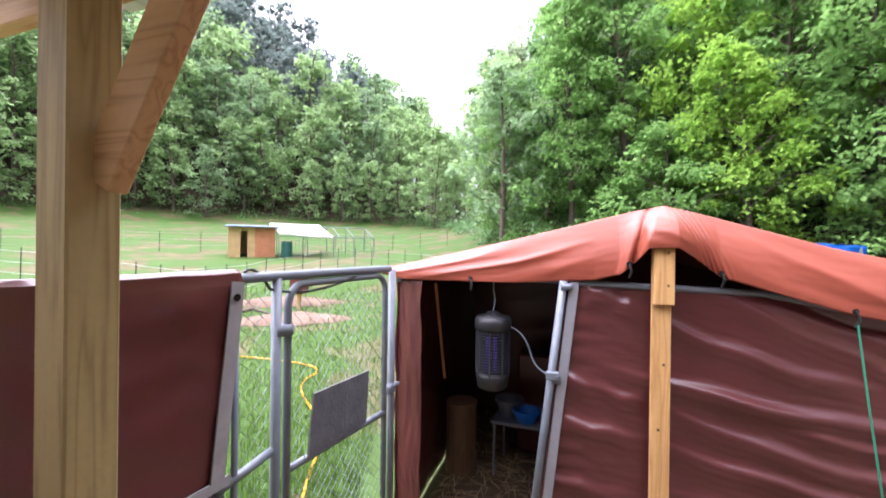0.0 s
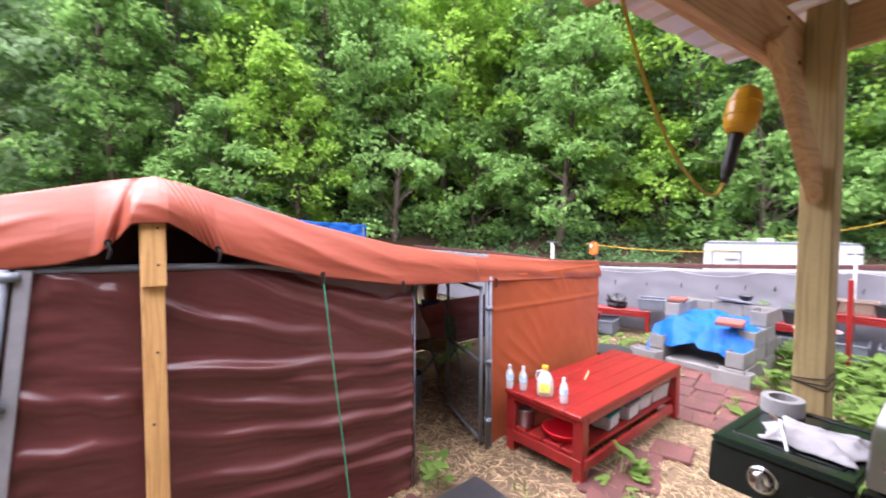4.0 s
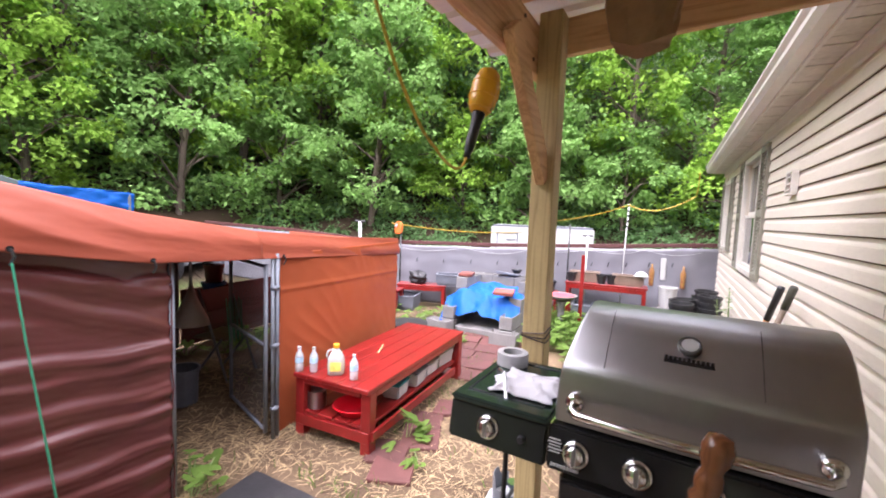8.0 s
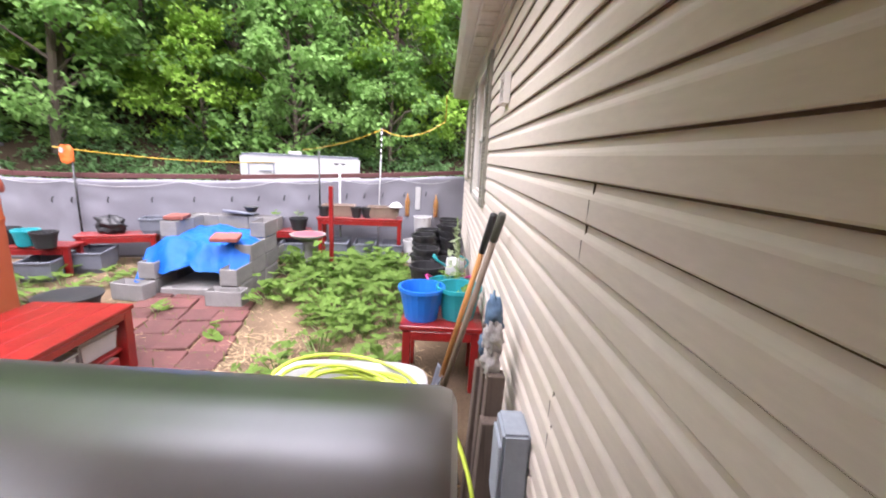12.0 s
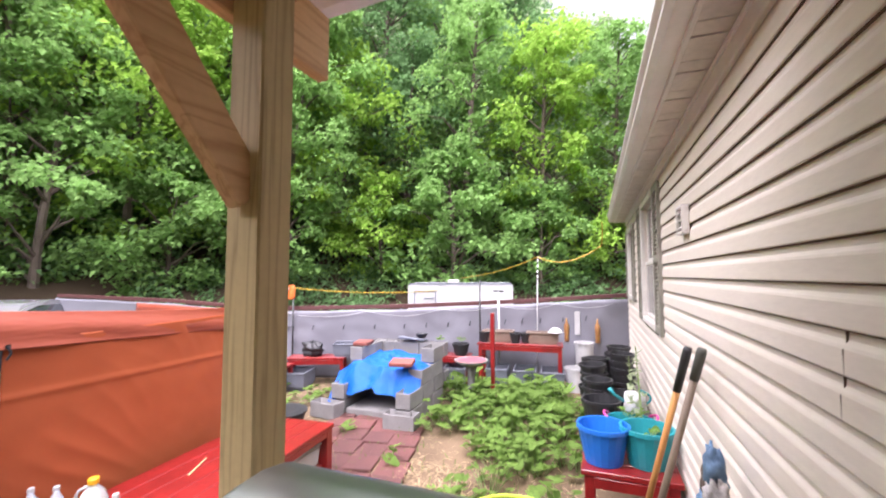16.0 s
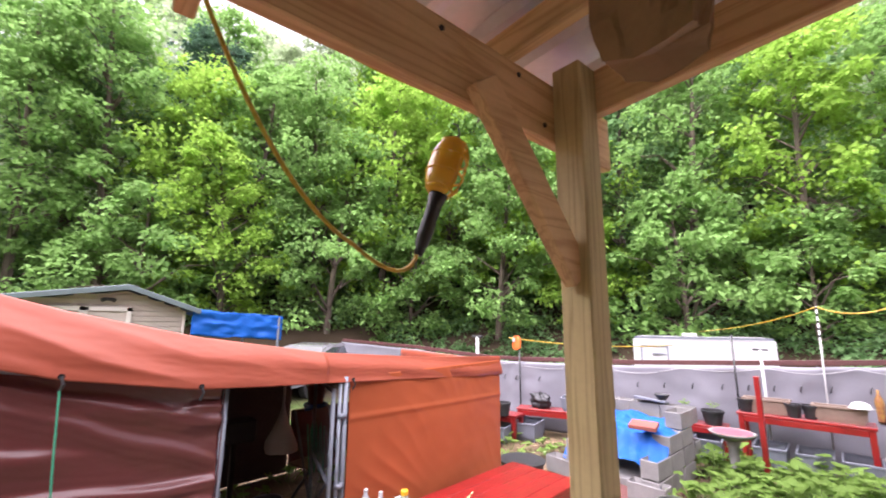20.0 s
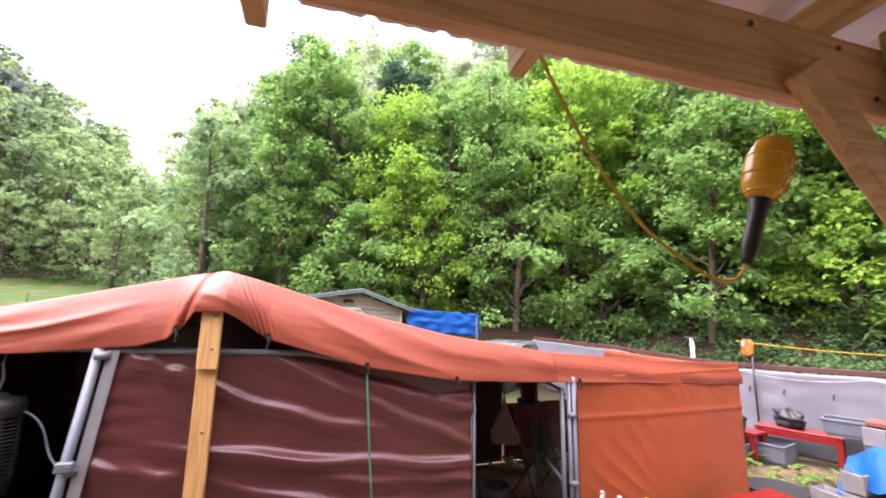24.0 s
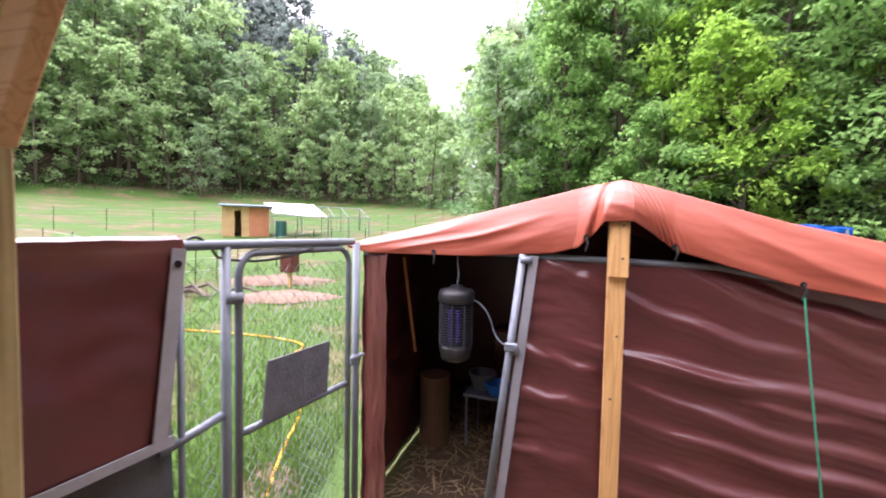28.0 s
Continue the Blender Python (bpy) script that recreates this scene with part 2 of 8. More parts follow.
def edge_of(az):
    """How far the wood's edge lies, and how high and steep the ground is there, by the direction (degrees left of +y)."""
    s = smooth(6, 24, az)
    far = 17 + 27 * s
    rise = 1.9 + 2.3 * s
    slope = math.tan(radians(max(4.0, ridge(az) - 11 + 9.5 * smooth(17, 27, az))))
    return far, rise, slope


def land(x, y):
    r, az = math.hypot(x, y), math.degrees(math.atan2(-x, y))
    if az > 130:
        az -= 360
    far, rise, slope = edge_of(max(-125, min(100, az)))
    yard = 4.0 + 9.0 * smooth(-5, -40, az)
    z = rise * (max(0.0, min(r, far) - yard) / (far - yard)) ** 1.3 + min(60.0, max(0.0, r - far)) * slope
    z += 0.06 * fbm(x * 0.15, y * 0.15) * smooth(6, 14, r)
    # the packed bank under the shelter
    z += 0.3 * smooth(2.75, 2.35, x) * smooth(0.5, 0.15, y) * smooth(-6, -3, x)
    return z


def ground_sheet():
    bm = B()
    radii = [0.0] + [0.35 * i for i in range(1, 30)] + [10.5 * 1.09**i for i in range(1, 42)] + [700, 1500]
    seg = 120
    rings = []
    for r in radii[1:]:
        rings.append([bm.verts.new((r * math.cos(2 * math.pi * j / seg), r * math.sin(2 * math.pi * j / seg), land(r * math.cos(2 * math.pi * j / seg), r * math.sin(2 * math.pi * j / seg)) if r < 160 else 12)) for j in range(seg)])
    c = bm.verts.new((0, 0, land(0, 0)))
    for j in range(seg):
        bm.faces.new((c, rings[0][j], rings[0][(j + 1) % seg]))
    for a, b in zip(rings, rings[1:]):
        for j in range(seg):
            bm.faces.new((a[j], b[j], b[(j + 1) % seg], a[(j + 1) % seg]))
    return bm


def ground_material():
    m = material("yard_ground", (0.07, 0.046, 0.03), 0.85, vary=0.3, size=1.6, fine=45, bump=0.6, tint=(0.2, 0.14, 0.085))
    n, k = m.node_tree.nodes, m.node_tree.links
    base = n["Principled BSDF"].inputs["Base Color"]
    straw = base.links[0].from_socket
    co = n.new("ShaderNodeTexCoord")
    sep = n.new("ShaderNodeSeparateXYZ")
    k.new(co.outputs["Object"], sep.inputs[0])

    def band(sock, a, b):
        r = n.new("ShaderNodeMapRange")
        r.interpolation_type = "SMOOTHSTEP"
        r.inputs["From Min"].default_value, r.inputs["From Max"].default_value = a, b
        k.new(sock, r.inputs["Value"])
        return r.outputs["Result"]

    def math_node(op, a, b):
        r = n.new("ShaderNodeMath")
        r.operation = op
        for i, v in enumerate((a, b)):
            if isinstance(v, float):
                r.inputs[i].default_value = v
            else:
                k.new(v, r.inputs[i])
        return r.outputs[0]

    patch = n.new("ShaderNodeTexNoise")
    patch.inputs["Scale"].default_value, patch.inputs["Detail"].default_value = 0.55, 4
    k.new(co.outputs["Object"], patch.inputs["Vector"])
    # grass west of the gate and beyond the yard
    west = band(sep.outputs["X"], -0.75, -1.3)
    north = band(sep.outputs["Y"], 5.5, 8.0)
    grassy = math_node("MAXIMUM", west, north)
    worn = band(patch.outputs["Fac"], 0.62, 0.5)
    grassy = math_node("MULTIPLY", grassy, math_node("MAXIMUM", worn, 0.35))
    grass = n.new("ShaderNodeMix")
    grass.data_type = "RGBA"
    gn = n.new("ShaderNodeTexNoise")
    gn.inputs["Scale"].default_value, gn.inputs["Detail"].default_value = 1.3, 6
    k.new(co.outputs["Object"], gn.inputs["Vector"])
    grass.inputs["A"].default_value, grass.inputs["B"].default_value = (0.034, 0.075, 0.012, 1), (0.062, 0.112, 0.024, 1)
    k.new(gn.outputs["Fac"], grass.inputs["Factor"])
    mx = n.new("ShaderNodeMix")
    mx.data_type = "RGBA"
    k.new(grassy, mx.inputs["Factor"])
    k.new(straw, mx.inputs["A"])
    k.new(grass.outputs["Result"], mx.inputs["B"])
    # made-up floor tone under the shelter, set for the light it bounces up
    bounce_tone = n.new("ShaderNodeMix")
    bounce_tone.data_type = "RGBA"
    bounce_tone.inputs["B"].default_value = (0.13, 0.1, 0.075, 1)
    k.new(math_node("MULTIPLY", math_node("MULTIPLY", band(sep.outputs["X"], 2.3, 1.9), band(sep.outputs["X"], -0.8, -0.7)), band(sep.outputs["Y"], 1.5, 0.9)), bounce_tone.inputs["Factor"])
    k.new(mx.outputs["Result"], bounce_tone.inputs["A"])
    mx = bounce_tone
    # leaf litter under the trees
    rad = n.new("ShaderNodeVectorMath")
    rad.operation = "LENGTH"
    k.new(co.outputs["Object"], rad.inputs[0])
    litter = band(rad.outputs["Value"], 43.0, 47.0)
    east = math_node("MULTIPLY", band(sep.outputs["X"], 1.0, 5.0), band(rad.outputs["Value"], 9.5, 12.5))
    lit = n.new("ShaderNodeMix")
    lit.data_type = "RGBA"
    lit.inputs["B"].default_value = (0.05, 0.035, 0.022, 1)
    k.new(math_node("MAXIMUM", litter, east), lit.inputs["Factor"])
    k.new(mx.outputs["Result"], lit.inputs["A"])
    k.new(lit.outputs["Result"], base)
    n["Principled BSDF"].inputs["Specular IOR Level"].default_value = 0.15
    return m


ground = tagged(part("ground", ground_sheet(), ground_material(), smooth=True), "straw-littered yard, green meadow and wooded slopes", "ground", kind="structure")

# ---- house ----
WY = -0.8375
COURSE, LAP0 = 0.1012, 1.677
EAVE = 2.68


def siding_bm(x0, x1, z0, z1, holes=(), step=None):
    """Courses of clapboard-shaped vinyl, each lip standing proud over the next."""
    bm = B()
    i0, i1 = math.floor((z0 - LAP0) / COURSE), math.ceil((z1 - LAP0) / COURSE)
    for i in range(i0, i1):
        zb, zt = max(LAP0 + i * COURSE, z0), min(LAP0 + (i + 1) * COURSE, z1)
        if zt - zb < 0.004:
            continue
        spans = [(x0, x1)]
        for hx0, hx1, hz0, hz1 in holes:
            if zb < hz1 and zt > hz0:
                spans = [s for a, b in spans for s in ((a, min(b, hx0)), (max(a, hx1), b)) if s[1] - s[0] > 0.01]
        for a, b in spans:
            prof = [(0.0, zb), (0.0135, zb), (0.015, zb + 0.0035), (0.0135, zb + 0.058), (0.0105, zb + 0.066), (0.003, zb + 0.078), (0.0015, zt - 0.004), (0.0, zt)]
            va = [bm.verts.new((a, WY + d, z)) for d, z in prof]
            vb = [bm.verts.new((b, WY + d, z)) for d, z in prof]
            for j in range(len(prof) - 1):
                bm.faces.new((va[j], vb[j], vb[j + 1], va[j + 1]))
            bm.faces.new(va[::-1])
            bm.faces.new(vb)
    return bm


HX0, HX1 = -4.0, 8.8
WIN = [(5.52, 6.42, 1.36, 2.5), (7.75, 8.35, 1.5, 2.42)]
bm = B()
xs = sorted({HX0, HX1, *[w[0] for w in WIN], *[w[1] for w in WIN]})
for a, b in zip(xs, xs[1:]):
    w = next((w for w in WIN if w[0] == a), None)
    for z0, z1 in ([(0.45, w[2]), (w[3], EAVE + 0.3)] if w else [(0.45, EAVE + 0.3)]):
        box(bm, ((a + b) / 2, WY - 0.076, (z0 + z1) / 2), (b - a, 0.15, z1 - z0))
wall_house = tagged(part("wall_house", bm, SIDING), "beige vinyl-sided house wall with grime and painted shade at laps", "wall", kind="structure")
bm = B()
for w, d, s in (((HX0 + HX1) / 2, -3.9, (HX1 - HX0, 0.15, EAVE - 0.15)),):
    box(bm, (w, WY + d, (EAVE + 0.45) / 2), s)
box(bm, (HX0 - 0.075, WY - 2.0, 1.55), (0.15, 4.0, 2.25))
box(bm, (HX1 - 0.078, WY - 2.06, 1.55), (0.15, 3.8, 2.25))
tagged(part("wall_house_back", bm, SIDING), "beige vinyl walls round the house", "wall", kind="structure")
bm = B()
box(bm, ((HX0 + HX1) / 2, WY - 0.09, 0.2), (HX1 - HX0, 0.1, 0.6))
tagged(part("skirting", bm, material("house_skirting", (0.2, 0.18, 0.16), 0.8)), "dark skirting under the house wall", "skirting", kind="structure")
# dark strips paint each lip's contact shade as well as its grime
BROWN_GRIME_SHADE = material("brown_grime_shade", (0.1, 0.07, 0.045), 0.9, vary=0.4, size=2)
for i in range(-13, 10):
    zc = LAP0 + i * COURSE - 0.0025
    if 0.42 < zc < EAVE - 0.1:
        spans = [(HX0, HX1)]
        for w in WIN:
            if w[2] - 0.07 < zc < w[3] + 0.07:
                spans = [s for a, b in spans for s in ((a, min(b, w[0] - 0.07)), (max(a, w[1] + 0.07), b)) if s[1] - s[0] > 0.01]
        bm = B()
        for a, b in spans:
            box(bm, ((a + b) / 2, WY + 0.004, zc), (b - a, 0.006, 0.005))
        part("grime_shade_line", bm, BROWN_GRIME_SHADE, wall_house, "brown grime and painted shade under the lap")
for i in range(-13, 10):
    z0, z1 = max(0.42, LAP0 + i * COURSE), min(EAVE - 0.1, LAP0 + (i + 1) * COURSE)
    if z1 - z0 > 0.01:
        part("siding_course", siding_bm(HX0, HX1, z0, z1, [(w[0] - 0.07, w[1] + 0.07, w[2] - 0.07, w[3] + 0.07) for w in WIN]), SIDING, wall_house)

# eaves, gutter, roof
bm = B()
for i in range(int((HX1 - HX0 + 0.3) / 0.1)):
    x = HX0 + i * 0.1
    box(bm, (x + 0.05, WY + 0.083, EAVE + 0.006 + (0.004 if i % 3 else 0)), (0.094, 0.166, 0.012))
tagged(part("soffit", bm, SOFFIT), "grooved vinyl soffit with dirt", "soffit", kind="structure")
bm = B()
box(bm, ((HX0 + HX1) / 2, WY + 0.012, EAVE - 0.05), (HX1 - HX0, 0.024, 0.09))
box(bm, ((HX0 + HX1) / 2, WY + 0.02, EAVE - 0.012), (HX1 - HX0, 0.03, 0.022))
box(bm, ((HX0 + HX1 + 0.2) / 2, WY + 0.17, EAVE + 0.03), (HX1 - HX0 + 0.2, 0.02, 0.07))
tagged(part("trim", soft(bm, 0.003), WHITE_TRIM), "off-white trim below the eave", "trim", kind="structure")
bm = B()
g = [(0.28, 0.0), (0.345, 0.0), (0.37, 0.03), (0.365, 0.07), (0.385, 0.095), (0.385, 0.112), (0.372, 0.112), (0.372, 0.1), (0.352, 0.07), (0.357, 0.035), (0.34, 0.01), (0.285, 0.01)]
va = [bm.verts.new((HX0 - 0.1, WY + d - 0.1, EAVE + 0.01 + z)) for d, z in g]
vb = [bm.verts.new((HX1 + 0.25, WY + d - 0.1, EAVE + 0.01 + z)) for d, z in g]
for j in range(len(g)):
    bm.faces.new((va[j], vb[j], vb[(j + 1) % len(g)], va[(j + 1) % len(g)]))
bm.faces.new(va[::-1]), bm.faces.new(vb)
tagged(part("gutter", bm, WHITE_TRIM), "white ogee rain gutter along the eave", "gutter", kind="structure")
bm = B()
v = [bm.verts.new(p) for p in ((HX0 - 0.2, WY + 0.23, EAVE + 0.13), (HX1 + 0.3, WY + 0.23, EAVE + 0.13), (HX1 + 0.3, WY - 2.1, EAVE + 0.9), (HX0 - 0.2, WY - 2.1, EAVE + 0.9))]
bm.faces.new(v)
v2 = [bm.verts.new(p) for p in ((HX0 - 0.2, WY - 4.4, EAVE + 0.13), (HX1 + 0.3, WY - 4.4, EAVE + 0.13))]
bm.faces.new((v[3], v[2], v2[1], v2[0]))
tagged(part("roof", bm, material("roof_shingle", (0.1, 0.09, 0.085), 0.9), thick=0.03), "dark shingle roof of the house", "roof", kind="structure")


def window(name, x0, x1, z0, z1, shutters=True):
    w = tagged(new(name), "white sash window with louvred shutters in the siding", "window", kind="structure")
    bm = B()
    f = 0.055
    y = WY + 0.008
    for c, s in (((x0 - f / 2, (z0 + z1) / 2), (f, z1 - z0 + 2 * f)), ((x1 + f / 2, (z0 + z1) / 2), (f, z1 - z0 + 2 * f)), (((x0 + x1) / 2, z0 - f / 2), (x1 - x0, f)), (((x0 + x1) / 2, z1 + f / 2), (x1 - x0, f))):
        box(bm, (c[0], y, c[1]), (s[0], 0.05, s[1]))
    part("window_frame", soft(bm, 0.004), WHITE_TRIM, w)
    for k, (a, b, d) in enumerate(((z0, (z0 + z1) / 2, -0.02), ((z0 + z1) / 2, z1, -0.045))):
        bm = B()
        e = 0.035
        for cx, cz, sx, sz in ((x0 + e / 2, (a + b) / 2, e, b - a), (x1 - e / 2, (a + b) / 2, e, b - a), ((x0 + x1) / 2, a + e / 2, x1 - x0 - 2 * e, e), ((x0 + x1) / 2, b - e / 2, x1 - x0 - 2 * e, e)):
            box(bm, (cx, WY + d, cz), (sx, 0.028, sz))
        part("sash", soft(bm, 0.003), WHITE_TRIM, w)
        bm = B()
        box(bm, ((x0 + x1) / 2, WY + d - 0.004, (a + b) / 2), (x1 - x0 - 2 * e, 0.006, b - a - 2 * e))
        part("pane", bm, GLASS, w, "dark reflecting glass")
    bm = B()
    box(bm, ((x0 + x1) / 2, WY - 0.14, (z0 + z1) / 2), (x1 - x0, 0.01, z1 - z0))
    part("blind", bm, material("dark_blind", (0.05, 0.05, 0.05), 0.8), w)
    if shutters:
        for sx in (x0 - f - 0.17, x1 + f + 0.17):
            bm = B()
            for dx in (-0.14, 0.14):
                box(bm, (sx + dx, WY + 0.022, (z0 + z1) / 2), (0.05, 0.03, z1 - z0 + 0.1))
            for dz in (z0 - 0.02, (z0 + z1) / 2, z1 + 0.02):
                box(bm, (sx, WY + 0.0225, dz), (0.23, 0.029, 0.06))
            n = int((z1 - z0) / 0.034)
            for i in range(n):
                box(bm, (sx, WY + 0.02, z0 + (i + 0.5) * (z1 - z0) / n), (0.235, 0.006, 0.03), pose(0, 0, 0, 35))
            part("shutter", bm, SHUTTER, w, "weathered grey-green louvred shutter")
    return w


GREY_PLASTIC = material("grey_plastic", (0.11, 0.12, 0.145), 0.45, vary=0.2, size=7, bump=0.1)
WHITE_PLASTIC = material("white_plastic", (0.42, 0.42, 0.415), 0.4, vary=0.1, size=6, bump=0.05)
TEAL = material("teal_plastic", (0.008, 0.24, 0.27), 0.4, vary=0.12, size=6, bump=0.05)
BLUE = material("blue_plastic", (0.008, 0.13, 0.5), 0.4, vary=0.12, size=6, bump=0.05)
SHUTTER = material("shutter_plastic", (0.2, 0.19, 0.15), 0.6, vary=0.25, size=6)
window("window_1", *WIN[0])
window("window_2", *WIN[1])



def stick(name, a, b, w, h, mat, parent, label="", up=(0, 0, 1), bev=0.004, made=None):
    """A straight timber from a to b, w wide and h high."""
    a, b = Vector(a), Vector(b)
    bm = B()
    d = (b - a).normalized()
    u = (Vector(up) - d * Vector(up).dot(d)).normalized()
    s = d.cross(u)
    m = Matrix((s, d, u)).transposed().to_4x4()
    box(bm, (0, 0, 0), (w, (b - a).length, h))
    soft(bm, bev)
    bmesh.ops.transform(bm, matrix=Matrix.Translation((a + b) / 2) @ m, verts=bm.verts[:])
    return part(name, bm, mat, parent, label)


def screws(parent, places, axis, r=0.006):
    """Screw heads as small dark discs along an axis."""
    for p in places:
        bm = B()
        tube(bm, [Vector(p), Vector(p) + Vector(axis) * 0.004], r, 8)
        part("screw", bm, SCREW, parent)


SCREW = material("screw_head", (0.08, 0.06, 0.05), 0.5, 0.7, bump=0)

# ---- open shelter: posts, beams, sheet roof (own frame: x along the front beam) ----
SH = pose(-0.887, 0.503, 0, 0, 0, -2.92)
LEN = 3.075
shelter = thing("shelter", "open timber shelter with pine beams and a ribbed metal roof", "shelter", at=SH)
for px, py, top in ((0.017, -0.002, 2.5), (LEN, 0, 2.575)):
    w = SH @ Vector((px, py, 0))
    stick("post", (px, py, land(w.x, w.y) - 0.2), (px, py, top), 0.089, 0.089, TREATED_Z, shelter, "treated square post with knots", up=(1, 0, 0))
stick("front_beam", (-0.6, 0.0645, 2.442), (LEN + 0.285, 0.0645, 2.442), 0.038, 0.186, PINE_X, shelter)
stick("side_beam", (LEN + 0.0655, 0.045, 2.505), (LEN + 0.0655, -1.0, 2.56), 0.038, 0.14, PINE_Y, shelter)
stick("brace", (LEN - 0.37, 0.022, 2.4), (LEN - 0.03, 0.0, 1.955), 0.038, 0.089, PINE_X, shelter, "angled pine knee brace", up=(0.7, 0, 0.7))
stick("brace", (0.335, 0.03, 2.46), (0.06, 0.012, 1.97), 0.038, 0.089, PINE_X, shelter, "angled pine knee brace", up=(-0.7, 0, 0.7))
for x in (-0.5, 0.1, 0.75, 1.38, 2.2, 2.85):
    stick("rafter", (x, 0.17, 2.575), (x, -1.0, 2.625), 0.038, 0.089, PINE_Y, shelter)
for y in (-0.62,):
    stick("purlin", (-0.5, y, 2.66), (LEN + 0.04, y, 2.66), 0.089, 0.038, PINE_X, shelter)
screws(shelter, [(LEN - 0.09, 0.0445, 2.39), (LEN - 0.2, 0.0445, 2.5), (2.6, 0.0445, 2.5), (2.0, 0.0445, 2.5), (1.2, 0.0445, 2.42)], (0, -1, 0), 0.007)
bm = B()
nx = 170
g = []
for i in range(nx + 1):
    x = -0.7 + 4.2 * i / nx
    ph = (x / 0.2) % 1.0
    d = 0.02 if ph < 0.14 else (0.005 if 0.42 < ph < 0.48 or 0.7 < ph < 0.76 else 0.0)
    g.append([bm.verts.new((x, y, 2.63 + (0.5 - y) * 0.043 + d)) for y in (0.45, -0.2, -0.75, -1.02)])
for i in range(nx):
    for j in range(3):
        bm.faces.new((g[i][j], g[i + 1][j], g[i + 1][j + 1], g[i][j + 1]))
part("metal_roof", bm, METAL_ROOF, shelter, "ribbed galvanised roof sheets", thick=0.002)
# black wire twisted round the post
for z, r in ((1.345, 0.063), (1.356, 0.064), (1.33, 0.063)):
    bm = B()
    tube(bm, [(LEN + r * max(-0.76, min(0.76, math.cos(a) * 1.1)), r * max(-0.76, min(0.76, math.sin(a) * 1.1)), z + 0.012 * math.sin(a + z * 90)) for a in [2 * math.pi * i / 24 for i in range(24)]], 0.0028, 6, close=True)
    part("tie_wire", bm, SCREW, shelter, "dark wire twisted round the post")
TAILS = (0.53, 1.59, 2.13)
# rafter tail blocks on the outside of the beam
for x in TAILS:
    stick("tail_block", (x, 0.0845, 2.44), (x, 0.235, 2.434), 0.038, 0.085, PINE_Y, shelter)

# hanging paper bag
bag = thing("paper_bag", "crumpled brown paper bag hanging under the metal roof", "bag")


def bag_skin(u, v):
    a = 2 * math.pi * u
    sq = 1 / max(abs(math.cos(a)), abs(math.sin(a))) ** 0.75
    r = (0.07, 0.082, 0.08, 0.06, 0.02)[min(4, int(v * 4))]
    r2 = (0.07, 0.082, 0.08, 0.06, 0.02)[min(4, int(v * 4) + 1)]
    r = r + (r2 - r) * (v * 4 - int(v * 4))
    z = 2.3 + 0.32 * v
    n = 0.012 * fbm(math.cos(a) * 2, math.sin(a) * 2, v * 5)
    return Vector((1.86 + math.cos(a) * r * sq * 0.75 + n, 0.02 + math.sin(a) * r * sq * 1.15 + n, z - 0.02 * math.cos(a * 2) * (1 - v)))


bm = sheet(B(), bag_skin, 40, 16)
c = bm.verts.new((1.86, 0.02, 2.305))
bm.verts.ensure_lookup_table()
ring = [bm.verts[i * 17] for i in range(41)]
for a, b in zip(ring, ring[1:]):
    bm.faces.new((a, b, c))
PAPER = material("kraft_paper", (0.26, 0.15, 0.075), 0.75, vary=0.15, size=9, fine=50, bump=0.3)
part("bag_body", bm, PAPER, bag)
bm = B()
tube(bm, [(1.86, 0.02, 2.6), (1.86, 0.02, 2.655)], 0.003, 6)
part("string", bm, PAPER, bag)

# trouble light on its cord
CORD = material("yellow_cord", (0.5, 0.33, 0.03), 0.45, vary=0.2, size=10, bump=0.05)
YELLOW = material("yellow_plastic", (0.72, 0.36, 0.01), 0.35, vary=0.08, size=8, bump=0.03, coat=0.3)
lamp = thing("work_lamp", "yellow caged work lamp with a black handle hung from the beam", "work lamp")
L0, L1 = Vector((1.81, 0.43, 2.345)), Vector((1.70, 0.468, 1.985))
axis = (L0 - L1).normalized()
mm = Matrix.Translation(L1) @ axis.to_track_quat("Z", "Y").to_matrix().to_4x4()
bm = lathe(B(), [(0.001, 0.0), (0.012, 0.0), (0.013, 0.02), (0.017, 0.03), (0.02, 0.06), (0.019, 0.1), (0.02, 0.14), (0.024, 0.16), (0.024, 0.175), (0.001, 0.176)], 16, mm)
part("handle", bm, BLACK_PLASTIC, lamp, "ribbed black rubber handle", smooth=True)
# the back shield: a half shell, and cage hoops in front
bm = B()


def shield(u, v):
    a = math.pi * (0.1 + 1.0 * u)
    prof = [(0.025, 0.17), (0.044, 0.2), (0.05, 0.24), (0.048, 0.29), (0.036, 0.325), (0.012, 0.345)]
    t = v * (len(prof) - 1)
    i = min(len(prof) - 2, int(t))
    r, z = [p + (q - p) * (t - i) for p, q in zip(prof[i], prof[i + 1])]
    return mm @ Vector((math.cos(a) * r, math.sin(a) * r, z))


part("shield", sheet(bm, shield, 16, 15), YELLOW, lamp, "", smooth=True, thick=0.003)
for zz, r in ((0.185, 0.036), (0.23, 0.05), (0.28, 0.049), (0.325, 0.036)):
    bm = B()
    tube(bm, [mm @ Vector((math.cos(a) * r, math.sin(a) * r, zz)) for a in [2 * math.pi * i / 24 for i in range(24)]], 0.0035, 6, close=True)
    part("cage_hoop", bm, YELLOW, lamp)
for a in (200, 235, 270, 305, 340):
    bm = B()
    tube(bm, [mm @ Vector((math.cos(radians(a)) * r, math.sin(radians(a)) * r, z)) for r, z in ((0.026, 0.17), (0.046, 0.2), (0.0515, 0.25), (0.049, 0.29), (0.036, 0.325), (0.01, 0.345))], 0.003, 6)
    part("cage_bar", bm, YELLOW, lamp)
